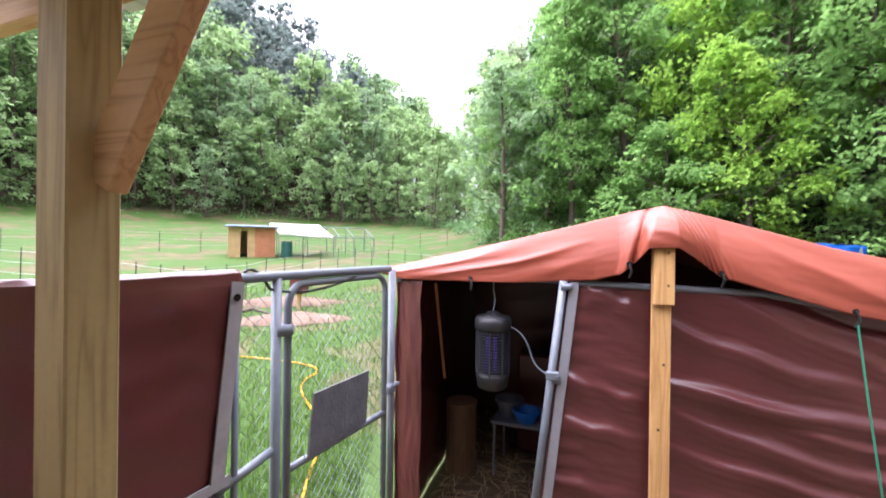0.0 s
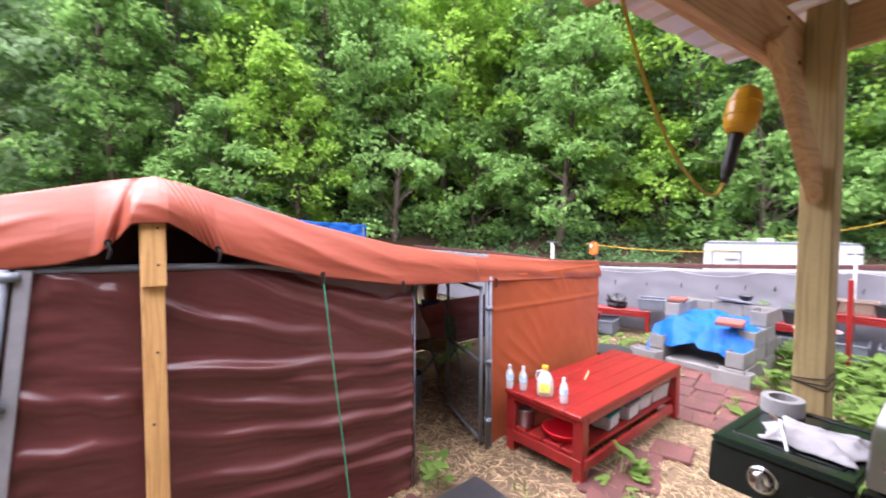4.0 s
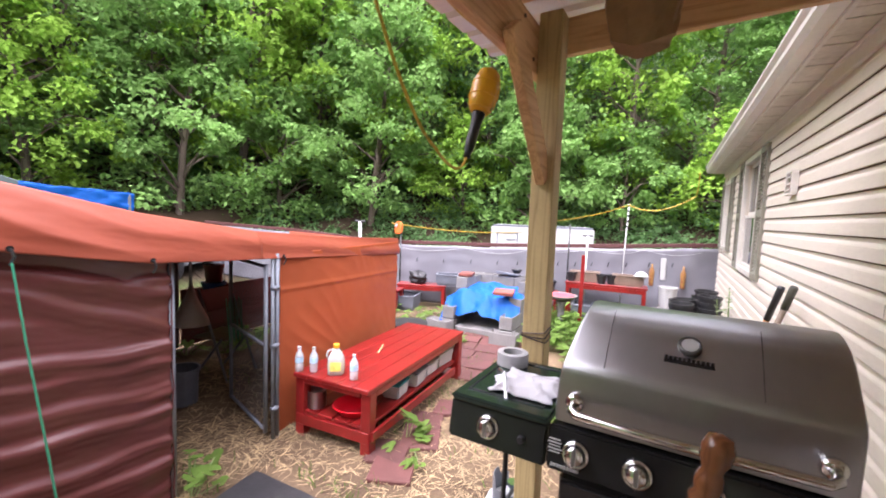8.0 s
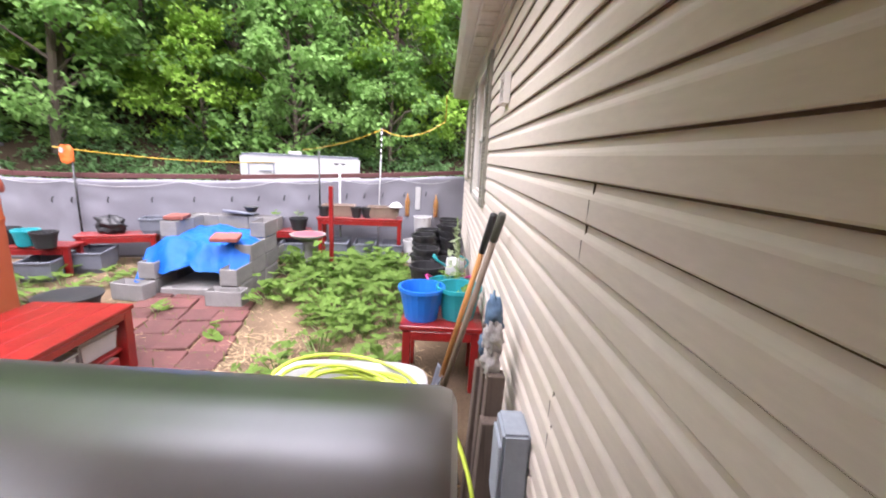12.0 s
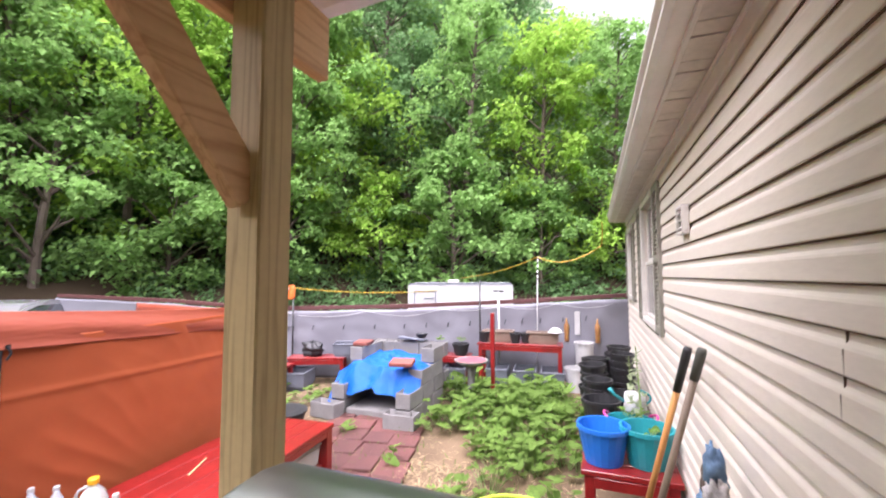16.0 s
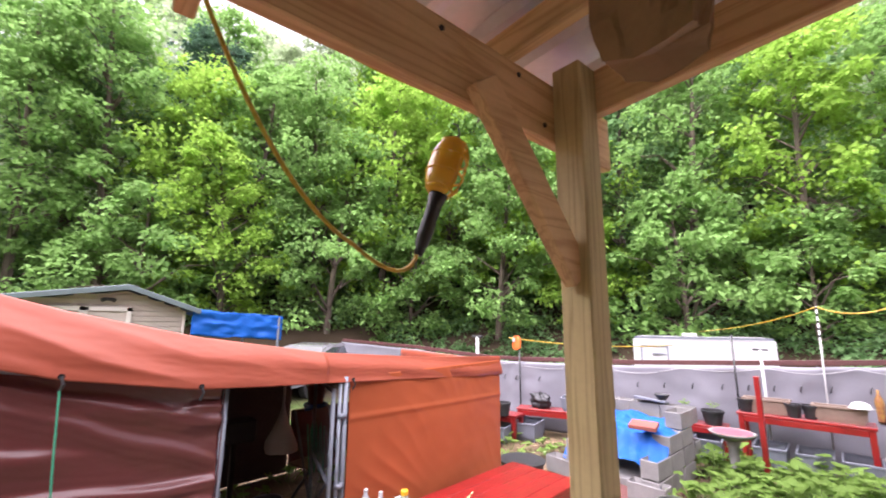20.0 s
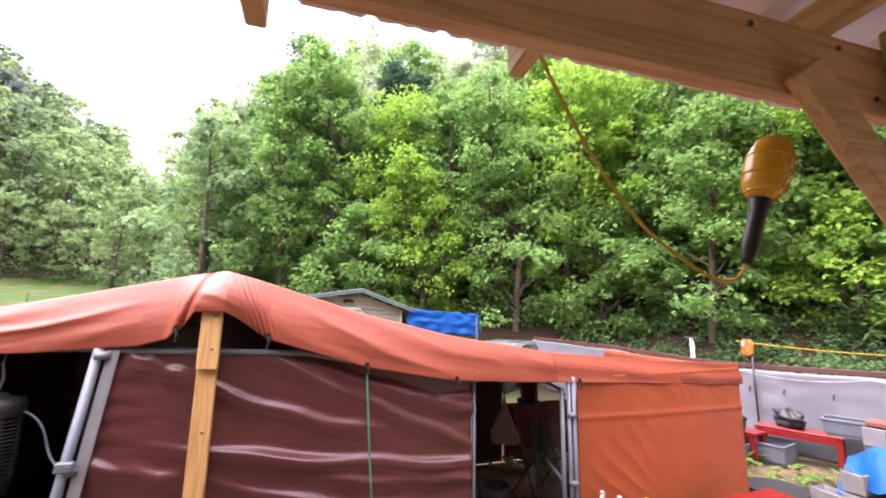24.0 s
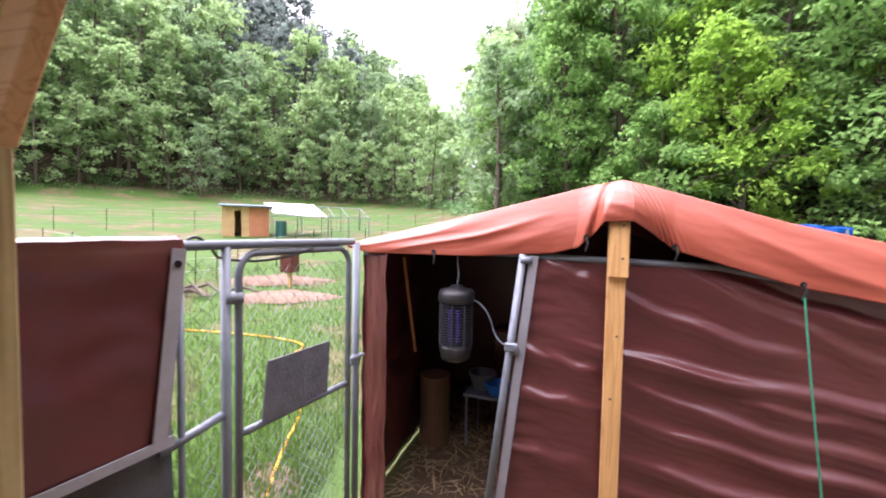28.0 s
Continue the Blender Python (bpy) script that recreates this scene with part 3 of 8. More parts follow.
bm = lathe(B(), [(0.004, 0.18), (0.015, 0.19), (0.028, 0.23), (0.026, 0.26), (0.012, 0.285), (0.001, 0.288)], 14, mm)
part("bulb", bm, material("bulb_glass", (0.7, 0.7, 0.68), 0.15, vary=0.03, bump=0), lamp, smooth=True)
bm = B()
hk = mm @ Vector((0, 0, 0.345))
tube(bm, [hk, hk + Vector((0.012, 0, 0.02)), hk + Vector((0.004, 0, 0.045)), hk + Vector((-0.015, 0, 0.04))], 0.0025, 6)
part("hook", bm, GALV, lamp)
bm = B()
cord_pts = bezier(L1, L1 + Vector((-0.02, 0.01, -0.09)), (1.56, 0.5, 1.985), 8) + bezier((1.56, 0.5, 1.985), (1.4, 0.52, 2.06), (1.235, 0.55, 2.47), 14)[1:]
tube(bm, cord_pts, 0.0045, 6)
part("cord", bm, CORD, lamp)
bm = B()
tube(bm, bezier((1.235, 0.55, 2.47), (1.32, 0.47, 2.4), (1.5, 0.46, 2.355), 8) + bezier((1.5, 0.46, 2.355), (1.65, 0.46, 2.345), (1.83, 0.44, 2.37), 8)[1:], 0.0045, 6)
part("cord", bm, CORD, lamp)
# the cage and handle hang a little short of the hook
small = Matrix.Translation(L1 + Vector((0, 0, -0.008))) @ Matrix.Scale(0.86, 4) @ Matrix.Translation(-L1)
for ob in lamp.children:
    if not ob.name.startswith("cord"):
        ob.data.transform(small)

# ---- kennel of tarps ----
def along(p, q, u, z):
    return Vector((p[0] + (q[0] - p[0]) * u, p[1] + (q[1] - p[1]) * u, z))


def path_at(pts, x):
    for a, b in zip(pts, pts[1:]):
        if x <= b[0]:
            return Vector(a).lerp(Vector(b), (x - a[0]) / max(1e-6, b[0] - a[0]))
    return Vector(pts[-1])


kennel = thing("tarp_kennel", "chain-link kennel wrapped in wet maroon and rust-orange tarps", "kennel")
# creases of the front tarp: from x, z to x, z, how far it sags between, how far it stands out
FOLDS = (
    (0.32, 1.56, 1.45, 1.2, -0.05, 0.021), (0.15, 1.25, 1.91, 0.985, -0.03, 0.024), (-0.06, 1.18, 0.42, 1.05, 0.0, 0.017), (0.6, 1.68, 1.9, 1.3, 0.0, 0.014),
    (0.7, 1.64, 1.88, 1.11, -0.01, 0.017), (0.05, 1.675, 0.42, 1.52, -0.01, 0.012), (1.3, 1.44, 1.9, 1.37, -0.01, 0.012), (0.44, 1.06, 1.9, 0.74, -0.06, 0.017),
    (1.0, 0.99, 1.91, 0.887, -0.01, 0.013), (0.44, 0.86, 1.9, 0.6, -0.03, 0.019), (0.44, 0.64, 1.89, 0.41, -0.03, 0.019), (0.3, 0.5, 1.89, 0.29, -0.02, 0.015),
    (-0.1, 0.95, 0.45, 0.86, 0.0, 0.012), (-0.15, 0.62, 0.4, 0.55, 0.0, 0.012),
)


def maroon_front(u, v):
    top = 1.705 - 0.14 * u
    z = 0.015 + v * (top - 0.015)
    x0 = -0.01 - 0.19 * (1 - z / 1.68)
    x = x0 + (1.92 - x0) * u
    w = 0.0
    for k, (xa, za, xb, zb, sag, am) in enumerate(FOLDS):
        t = (x - xa) / (xb - xa)
        if -0.05 < t < 1.05:
            end = smooth(-0.05, 0.22, t) * (1 if xb > 1.8 else smooth(1.05, 0.6, t))
            d = z - (za + (zb - za) * t + 4 * sag * t * (1 - t) + 0.008 * math.sin(17 * t + 3 * k))
            swell = 0.75 + 0.5 * noise.noise((t * 4, k * 3.7, 1.0))
            w += 2.1 * am * end * swell * (math.exp(-((d / 0.027) ** 2)) if d > 0 else math.exp(-((d / 0.08) ** 2)))
            # fine parallel pleats beside each crease
            w += 0.04 * am * end * math.exp(-((d / 0.09) ** 2)) * math.sin(d * 150 + 6 * t)
    # short puckers running in from the tied side edges
    w += 0.006 * math.sin(z * 47 + 3 * math.sin(z * 9)) * (smooth(0.14, 0.0, u) + 0.9 * smooth(0.86, 0.99, u))
    w += 0.007 * fbm(x * 2.2 + z * 2, z * 3.1 + x, 3) + 0.0016 * fbm(x * 11 + 9 * z, z * 25, 6)
    return Vector((x, 2.3 + 0.14 * u - w, z))


part("front_tarp", sheet(B(), maroon_front, 150, 290), MAROON, kennel, "glossy wrinkled maroon tarp", smooth=True, thick=0.002)
hem = [(-1.16, 2.4, 1.69), (-0.98, 2.33, 1.665), (-0.3, 2.29, 1.67), (0.12, 2.27, 1.7), (0.24, 2.25, 1.735), (0.31, 2.21, 1.8), (0.36, 2.16, 1.868), (0.49, 2.16, 1.872), (0.56, 2.2, 1.83), (0.69, 2.26, 1.735), (0.96, 2.28, 1.655), (1.22, 2.29, 1.578), (1.78, 2.33, 1.482), (2.2, 2.4, 1.455), (2.8, 2.5, 1.42), (4.87, 2.79, 1.3)]
fold = [(-1.16, 2.42, 1.72), (-0.3, 2.39, 1.915), (0.3, 2.36, 2.06), (0.46, 2.36, 2.09), (0.6, 2.37, 2.055), (1.2, 2.41, 1.88), (1.78, 2.45, 1.75), (2.6, 2.56, 1.63), (3.6, 2.69, 1.55), (4.87, 2.82, 1.49)]


def roof_tarp(u, v):
    # columns lie closest where the cloth is gathered over the pole
    x = -1.16 + 10.5 * u if u < 0.12 else 0.1 + 0.7 * (u - 0.12) / 0.38 if u < 0.5 else 0.8 + 8.14 * (u - 0.5)
    h, f = path_at(hem, x), path_at(fold, x)
    if v < 0.4:
        t = v / 0.4
        p = h.lerp(f, t)
        k = math.sin(math.pi * t)
        p.y -= 0.035 * k * (1 if x < 2.6 else 0.3) + 0.006 * math.sin(x * 9 + t * 3) * (1 - t)
        # a smooth cap over the pole, a deep fold on one side and a bunch of tight pleats on the other
        dl, dr = x - (0.3 + 0.085 * t), x - (0.665 - 0.13 * t)
        p.y -= 0.035 * k * smooth(0.0, 0.05, dl) * smooth(0.03, -0.07, dr)
        p.y += 0.03 * math.exp(-((dl / 0.016) ** 2)) * (1 - 0.6 * t) - 0.02 * math.exp(-(((dl + 0.045) / 0.025) ** 2)) * (1 - t * t)
        p.y -= 0.012 * (1 - 2 * abs(math.sin(math.pi * dr / 0.03))) * math.exp(-((dr / 0.055) ** 2)) * (1 - 0.45 * t)
        p.y -= 0.004 * k * (1 - 2 * abs(math.sin(9 * t + 14 * x))) * math.exp(-(((x - 0.43) / 0.09) ** 2))
        run = abs(x - 0.455)
        away = smooth(0.2, 0.7, run) * math.exp(-(((run - 0.7) / 0.9) ** 2))
        p.y -= 0.009 * k * away * (1 - 2 * abs(math.sin(6.5 * t + 4.2 * run + 1.2 * noise.noise((x * 1.7, t * 2, 2)))))
        p.y -= 0.012 * k * math.sin(t * 5 + x * 1.6) * smooth(1.2, 2.2, x) + 0.0015 * fbm(x * 9 + 5 * t, t * 12 - x * 3, 4)
        return p
    t = (v - 0.4) / 0.6
    p = f.copy()
    p.y += t * (5.3 - f.y)
    p.z += -0.05 * t * (5.3 - f.y) - 0.1 * math.sin(math.pi * t) + 0.012 * fbm(x * 2.5, t * 6, 2) * smooth(0, 0.1, t)
    return p


part("roof_tarp", sheet(B(), roof_tarp, 500, 80), ORANGE, kennel, "wet rust-orange roof tarp with gathered folds", smooth=True, thick=0.003)


def orange_side(u, v):
    p = along((2.8, 2.53), (4.85, 2.81), u, 0.015 + v * 1.44)
    # slanting fine creases of a stretched tarp
    q = u * 2.05 + 0.9 * v * 1.44
    p.y -= 0.0045 * (1 - 2 * abs(math.sin(17 * q + 6 * noise.noise((u * 3, v * 2.2, 5))))) * max(0.06, 0.1 + noise.noise((u * 2.4 + 3, v * 1.9, 9)))
    p.y -= 0.008 * math.exp(-(((v - 0.8 + 0.05 * u) / 0.012) ** 2))
    p.y -= 0.006 * fbm(u * 5 + v * 3, v * 5 - u * 3, 5) + 0.02 * math.sin(math.pi * u)
    return p


part("side_tarp", sheet(B(), orange_side, 190, 110), ORANGE_WALL, kennel, "rust-orange tarp wall", smooth=True, thick=0.003)


def end_tarp(u, v):
    p = along((4.85, 2.82), (5.4, 5.3), u, 0.015 + v * 1.43)
    p.x += 0.01 * fbm(u * 9, v * 8, 6)
    return p


part("end_tarp", sheet(B(), end_tarp, 30, 24), ORANGE, kennel, smooth=True, thick=0.003)


def maroon_wall(a, b, top, seed, under_roof=False):
    def fn(u, v):
        high = path_at(fold, a[0] + (b[0] - a[0]) * u).z - 0.165 if under_roof else top
        p = along(a, b, u, 0.015 + v * high)
        n = Vector((b[1] - a[1], a[0] - b[0], 0)).normalized()
        return p + n * (0.012 * fbm(u * 3, v * 5, seed) + 0.004 * (1 - 2 * abs(math.sin(v * 15 + 5 * u + 3 * noise.noise((u * 4, v * 4, seed))))))

    return sheet(B(), fn, 40, 40)


part("jamb_tarp", maroon_wall((-1.05, 2.4), (-0.86, 2.33), 1.66, 1), MAROON, kennel, "maroon tarp flap by the door", smooth=True, thick=0.002)
part("left_tarp", maroon_wall((-1.05, 4.8), (-1.05, 2.38), 1.7, 2), MAROON, kennel, "", smooth=True, thick=0.002)
part("back_tarp", maroon_wall((1.95, 4.75), (-1.12, 4.7), 1.68, 3, True), MAROON, kennel, "", smooth=True, thick=0.002)
part("partition_tarp", maroon_wall((1.93, 2.42), (1.95, 4.75), 1.6, 4), MAROON, kennel, "", smooth=True, thick=0.002)
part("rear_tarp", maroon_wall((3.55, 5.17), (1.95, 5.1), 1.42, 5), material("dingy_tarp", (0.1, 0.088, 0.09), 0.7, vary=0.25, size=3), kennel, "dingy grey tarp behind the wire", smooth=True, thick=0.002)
# added sheet: hides the bright ground behind and keeps the bay's foot dark
part("rear_low_screen", maroon_wall((5.5, 5.25), (3.57, 5.18), 0.73, 7), MAROON, kennel, "added maroon sheet keeping the low rear dark", smooth=True, thick=0.002)
# frame
stick("stud", (0.43, 2.245, 0), (0.43, 2.245, 1.88), 0.087, 0.038, PINE_Z, kennel, "yellow pine stud", up=(0, 1, 0))
stick("stud_block", (0.434, 2.208, 1.595), (0.434, 2.208, 1.885), 0.092, 0.036, PINE_Z, kennel, "pine block screwed on the stud", up=(0, 1, 0))
screws(kennel, [(0.45, 2.185, 1.85), (0.45, 2.185, 1.69), (0.42, 2.22, 0.98), (0.44, 2.22, 1.3)], (0, -1, 0), 0.006)


def pipe(name, pts, r, parent, label="", mat=None):
    bm = B()
    tube(bm, pts, r, 10)
    return part(name, bm, mat or GALV, parent, label, smooth=True)


pipe("pole", [(-0.035, 2.28, 1.69), (-0.225, 2.25, 0)], 0.021, kennel, "galvanised pole")
stick("hem_strip", (-0.16, 2.262, 0.02), (0.022, 2.285, 1.685), 0.05, 0.008, material("tarp_hem_strip", (0.25, 0.25, 0.27), 0.5, vary=0.15, size=8), kennel, "pale grey hem of the front tarp", up=(0, 1, 0))
for z in (1.66, 1.16, 0.3):
    x = -0.035 - 0.19 * (1.69 - z) / 1.69
    bm = B()
    tube(bm, [(x + 0.02, 2.27, z - 0.018), (x + 0.02, 2.27, z + 0.018)], 0.034, 12)
    bmesh.ops.scale(bm, vec=(1, 0.6, 1), space=Matrix.Translation((-x - 0.02, -2.27, 0)), verts=bm.verts[:])
    part("clamp", bm, GALV, kennel, smooth=True)
bm = soft(box(bm := B(), (-0.085, 2.25, 1.185), (0.07, 0.03, 0.045)) and bm, 0.006)
part("latch", bm, GALV, kennel)
pipe("rail", [(-0.04, 2.3, 1.685), (0.9, 2.36, 1.655), (1.92, 2.45, 1.47)], 0.017, kennel, "pale top rail")
pipe("rail", [(-1.03, 2.38, 1.69), (-0.04, 2.31, 1.69)], 0.018, kennel)
pipe("rail", [(-1.03, 2.38, 1.66), (-1.03, 4.7, 1.66)], 0.018, kennel)
pipe("pole", [(1.94, 2.45, 0), (1.94, 2.45, 1.5)], 0.02, kennel)
pipe("pole", [(2.76, 2.505, 0), (2.755, 2.51, 1.46)], 0.017, kennel)
pipe("pole", [(2.715, 2.5, 0), (2.71, 2.505, 1.42)], 0.013, kennel)
for z in (0.25, 0.75, 1.2):
    bm = B()
    tube(bm, [(2.73, 2.5, z - 0.015), (2.73, 2.5, z + 0.015)], 0.034, 12)
    part("clamp", bm, GALV, kennel, smooth=True)
# grommets and ties along the hem
for x in (-0.55, 0.28, 0.69, 1.22, 1.78, 2.8):
    p = path_at(hem, x)
    bm = B()
    lathe(bm, [(0.006, 0), (0.013, 0), (0.013, 0.004), (0.006, 0.004)], 12, Matrix.Translation(p + Vector((0, -0.012, 0.018))) @ pose(0, 0, 0, 90))
    part("grommet", bm, BLACK, kennel)
    bm = B()
    tube(bm, [p + Vector((0, -0.02, 0.02)), p + Vector((0.01, -0.025, -0.015)), p + Vector((0.0, -0.01, -0.05))], 0.006, 6)
    part("tie", bm, BLACK_PLASTIC, kennel)
GREEN_ROPE = material("green_rope", (0.015, 0.2, 0.11), 0.6, vary=0.15, bump=0.2)
bm = B()
tube(bm, [(1.22, 2.26, 1.54), (1.24, 2.22, 1.2), (1.28, 2.17, 0.7), (1.32, 2.08, 0.02)], 0.0042, 6)
part("guy_rope", bm, GREEN_ROPE, kennel, "green guy rope")


def chain_link(parent, corner, along_v, up_v, w, h, cell=0.062, r=0.0014, wire=None):
    """Woven wire: zigzag wires in one mesh."""
    bm = B()
    a, n = Vector(along_v).normalized(), Vector(up_v).normalized()
    o = Vector(corner)
    k = int(w / cell)
    for i in range(k):
        for s in (0, 1):
            pts, z, j = [], 0.0, 0
            while z <= h:
                off = (j % 2) if s == 0 else 1 - (j % 2)
                pts.append(o + a * (i * cell + off * cell) + n * z)
                z += cell
                j += 1
            tube(bm, pts, r, 3, cap=False)
    ob = part("chain_link", bm, wire or GALV, parent, "diamond wire mesh")
    ob["kind"] = "stuff"
    return ob


# open inner gate of the second bay
g0, g1 = Vector((2.68, 2.54, 0)), Vector((2.93, 3.3, 0))
d = (g1 - g0).normalized()
for p in (g0, g1):
    pipe("gate_upright", [p + Vector((0, 0, 0.06)), p + Vector((0, 0, 1.38))], 0.016, kennel)
for z in (0.08, 0.75, 1.36):
    pipe("gate_bar", [g0 + Vector((0, 0, z)), g1 + Vector((0, 0, z))], 0.014, kennel)
DARK_WIRE = material("dull_wire", (0.05, 0.052, 0.056), 0.6, 0.3, vary=0.2, bump=0)
chain_link(kennel, g0 + Vector((0, 0, 0.08)), d, (0, 0, 1), 0.78, 1.28, 0.06, 0.0011, DARK_WIRE)
chain_link(kennel, (2.0, 5.0, 0.05), (1, 0.03, 0), (0, 0, 1), 3.4, 1.4, 0.07, 0.0017, DARK_WIRE)

# ---- side gate and tarp-covered panel ----
GX = -0.9
panel = thing("side_fence", "chain-link panel with a maroon tarp folded over its top rail", "fence")


def fold_tarp(u, v):
    y = -0.55 + 1.47 * u
    prof = [(-0.035, 1.02), (-0.03, 1.74), (-0.02, 1.772), (0.005, 1.782), (0.03, 1.77), (0.038, 1.73), (0.04, 1.085)]
    t = v * 6
    i = min(5, int(t))
    dx, z = [p + (q - p) * (t - i) for p, q in zip(prof[i], prof[i + 1])]
    z += 0.006 * fbm(y * 6, v * 3, 4)
    y -= 0.075 * u * max(0.0, 1.74 - z) / 0.65 if v > 0.6 else 0.0
    wr = 0.012 * fbm(y * 4 + z * 2, z * 5, 8) + 0.004 * (1 - 2 * abs(math.sin(19 * z + 9 * y + 3 * noise.noise((y * 3, z * 3, 1)))))
    return Vector((GX + dx + wr, y, z - (0.02 * u if v > 0.95 else 0)))


part("tarp", sheet(B(), fold_tarp, 90, 120), MAROON, panel, "maroon tarp with a pale hem", smooth=True, thick=0.003)
HEM = material("tarp_hem_grey", (0.3, 0.29, 0.31), 0.5, vary=0.15, size=8)
bm = B()
box(bm, (GX + 0.052, 0.86, 1.415), (0.006, 0.05, 0.66), pose(0, 0, 0, -6.3))
box(bm, (GX + 0.051, 0.15, 1.075), (0.006, 1.44, 0.035))
part("hem", bm, HEM, panel, "grey hem band")
bm = lathe(B(), [(0.006, 0), (0.013, 0), (0.013, 0.005), (0.006, 0.005)], 12, Matrix.Translation((GX + 0.056, 0.887, 1.69)) @ pose(0, 0, 0, 0, 90))
part("grommet", bm, BLACK, panel)


def under_tarp(u, v):
    return Vector((GX - 0.02 + 0.02 * fbm(u * 4, v * 4, 2), -0.55 + 1.46 * u, 0.1 + 0.98 * v))


part("lower_tarp", sheet(B(), under_tarp, 30, 20), material("charcoal_tarp", (0.07, 0.068, 0.072), 0.6, vary=0.25, size=7, bump=0.3), panel, "dull charcoal lower tarp", smooth=True, thick=0.003)
pipe("rail", [(GX, -0.6, 1.755), (GX, 1.95, 1.745)], 0.02, panel, "galvanised top rail")
pipe("rail", [(GX, 0.85, 1.02), (GX, 1.1, 1.06)], 0.017, panel)
pipe("upright", [(GX, 1.115, 0), (GX, 1.115, 1.74)], 0.02, panel)
pipe("upright", [(GX, 0.93, 0), (GX, 0.93, 1.74)], 0.012, panel)
bm = B()
tube(bm, bezier((GX, 0.95, 1.76), (GX, 1.0, 1.82), (GX, 1.08, 1.7), 8) + bezier((GX, 1.08, 1.7), (GX, 1.3, 1.64), (GX + 0.02, 1.6, 1.72), 8)[1:], 0.006, 6)
part("wire", bm, BLACK_PLASTIC, panel)
chain_link(panel, (GX, 0.95, 0.08), (0, 1, 0), (0, 0, 1), 0.16, 1.62)
gate = thing("wire_gate", "galvanised chain-link gate with rounded top corners", "gate")
bm = B()
arc = lambda cy, cz, a0, a1, r=0.09: [(GX, cy + r * math.cos(radians(a)), cz + r * math.sin(radians(a))) for a in [a0 + (a1 - a0) * i / 6 for i in range(7)]]
tube(bm, [(GX, 1.175, 0.08)] + arc(1.265, 1.62, 180, 90) + arc(1.82, 1.62, 90, 0) + [(GX, 1.91, 0.08)], 0.0165, 10)
part("gate_frame", bm, GALV, gate, smooth=True)
pipe("gate_bar", [(GX, 1.18, 0.945), (GX, 1.905, 0.925)], 0.016, gate)
pipe("gate_bar", [(GX, 1.18, 0.1), (GX, 1.905, 0.1)], 0.016, gate)
chain_link(gate, (GX + 0.012, 1.2, 0.1), (0, 1, 0), (0, 0, 1), 0.7, 1.58)
for z in (1.53, 0.45):
    bm = B()
    tube(bm, [(GX, 1.145, z - 0.02), (GX, 1.145, z + 0.02)], 0.045, 12)
    part("hinge", bm, GALV, gate, smooth=True)
bm = soft(box(bm := B(), (GX + 0.01, 1.95, 1.05), (0.05, 0.09, 0.05)) and bm, 0.008)
box(bm, (GX + 0.03, 1.99, 1.07), (0.03, 0.05, 0.012))
part("latch", bm, GALV, gate)
pipe("latch_post", [(GX, 1.985, 0), (GX, 1.985, 1.74)], 0.021, gate)
bm = B()
v = [bm.verts.new(p) for p in ((GX + 0.03, 1.265, 0.955), (GX + 0.03, 1.69, 0.955), (GX + 0.03, 1.712, 1.222), (GX + 0.03, 1.298, 1.228))]
bm.faces.new(v)
bmesh.ops.subdivide_edges(bm, edges=bm.edges[:], cuts=8, use_grid_fill=True)
part("rubber_mat", bm, material("grey_rubber", (0.1, 0.1, 0.11), 0.6, vary=0.35, size=14, fine=60, bump=0.4), gate, "worn dark rubber mat wired to the gate", thick=0.008)

# panel and gate stand askew to the shelter, in line with the kennel's corner
side = pose(-1.09, 1.12, -0.01, 0, 0, -7.5) @ pose(0.845, -0.895, 0)
for ob in (panel, gate):
    ob.matrix_world = side

# bug zapper in the doorway
zap = thing("bug_zapper", "black caged bug zapper lantern with violet tubes hanging in the doorway", "bug zapper")
ZX, ZY = -0.435, 2.4
bm = lathe(B(), [(0.001, 1.475), (0.03, 1.475), (0.04, 1.46), (0.085, 1.45), (0.094, 1.425), (0.094, 1.385), (0.085, 1.375), (0.001, 1.375)], 24, Matrix.Translation((ZX, ZY, 0)))
part("cap", bm, BLACK_PLASTIC, zap, smooth=True)
bm = lathe(B(), [(0.001, 1.05), (0.06, 1.05), (0.075, 1.06), (0.085, 1.12), (0.085, 1.14), (0.001, 1.14)], 24, Matrix.Translation((ZX, ZY, 0)))
part("base", bm, BLACK_PLASTIC, zap, smooth=True)
CAGE = material("dark_cage_plastic", (0.05, 0.051, 0.06), 0.3, vary=0.2, bump=0)
for i in range(15):
    z = 1.148 + i * 0.0155
    bm = lathe(B(), [(0.084, z), (0.089, z - 0.0015), (0.089, z + 0.0015), (0.084, z + 0.002), (0.084, z)], 20, Matrix.Translation((ZX, ZY, 0)))
    part("cage_ring", bm, CAGE, zap)
part("core", lathe(B(), [(0.001, 1.13), (0.055, 1.13), (0.055, 1.38), (0.001, 1.38)], 16, Matrix.Translation((ZX, ZY + 0.02, 0))), BLACK, zap)
for a in range(0, 360, 45):
    bm = B()
    tube(bm, [(ZX + 0.084 * math.cos(radians(a)), ZY + 0.084 * math.sin(radians(a)), z) for z in (1.13, 1.38)], 0.004, 5)
    part("cage_bar", bm, BLACK_PLASTIC, zap)
UV = material("violet_tube", (0.06, 0.04, 0.25), 0.3, bump=0)
UV.node_tree.nodes["Principled BSDF"].inputs["Emission Color"].default_value = (0.25, 0.1, 1, 1)
UV.node_tree.nodes["Principled BSDF"].inputs["Emission Strength"].default_value = 0.02
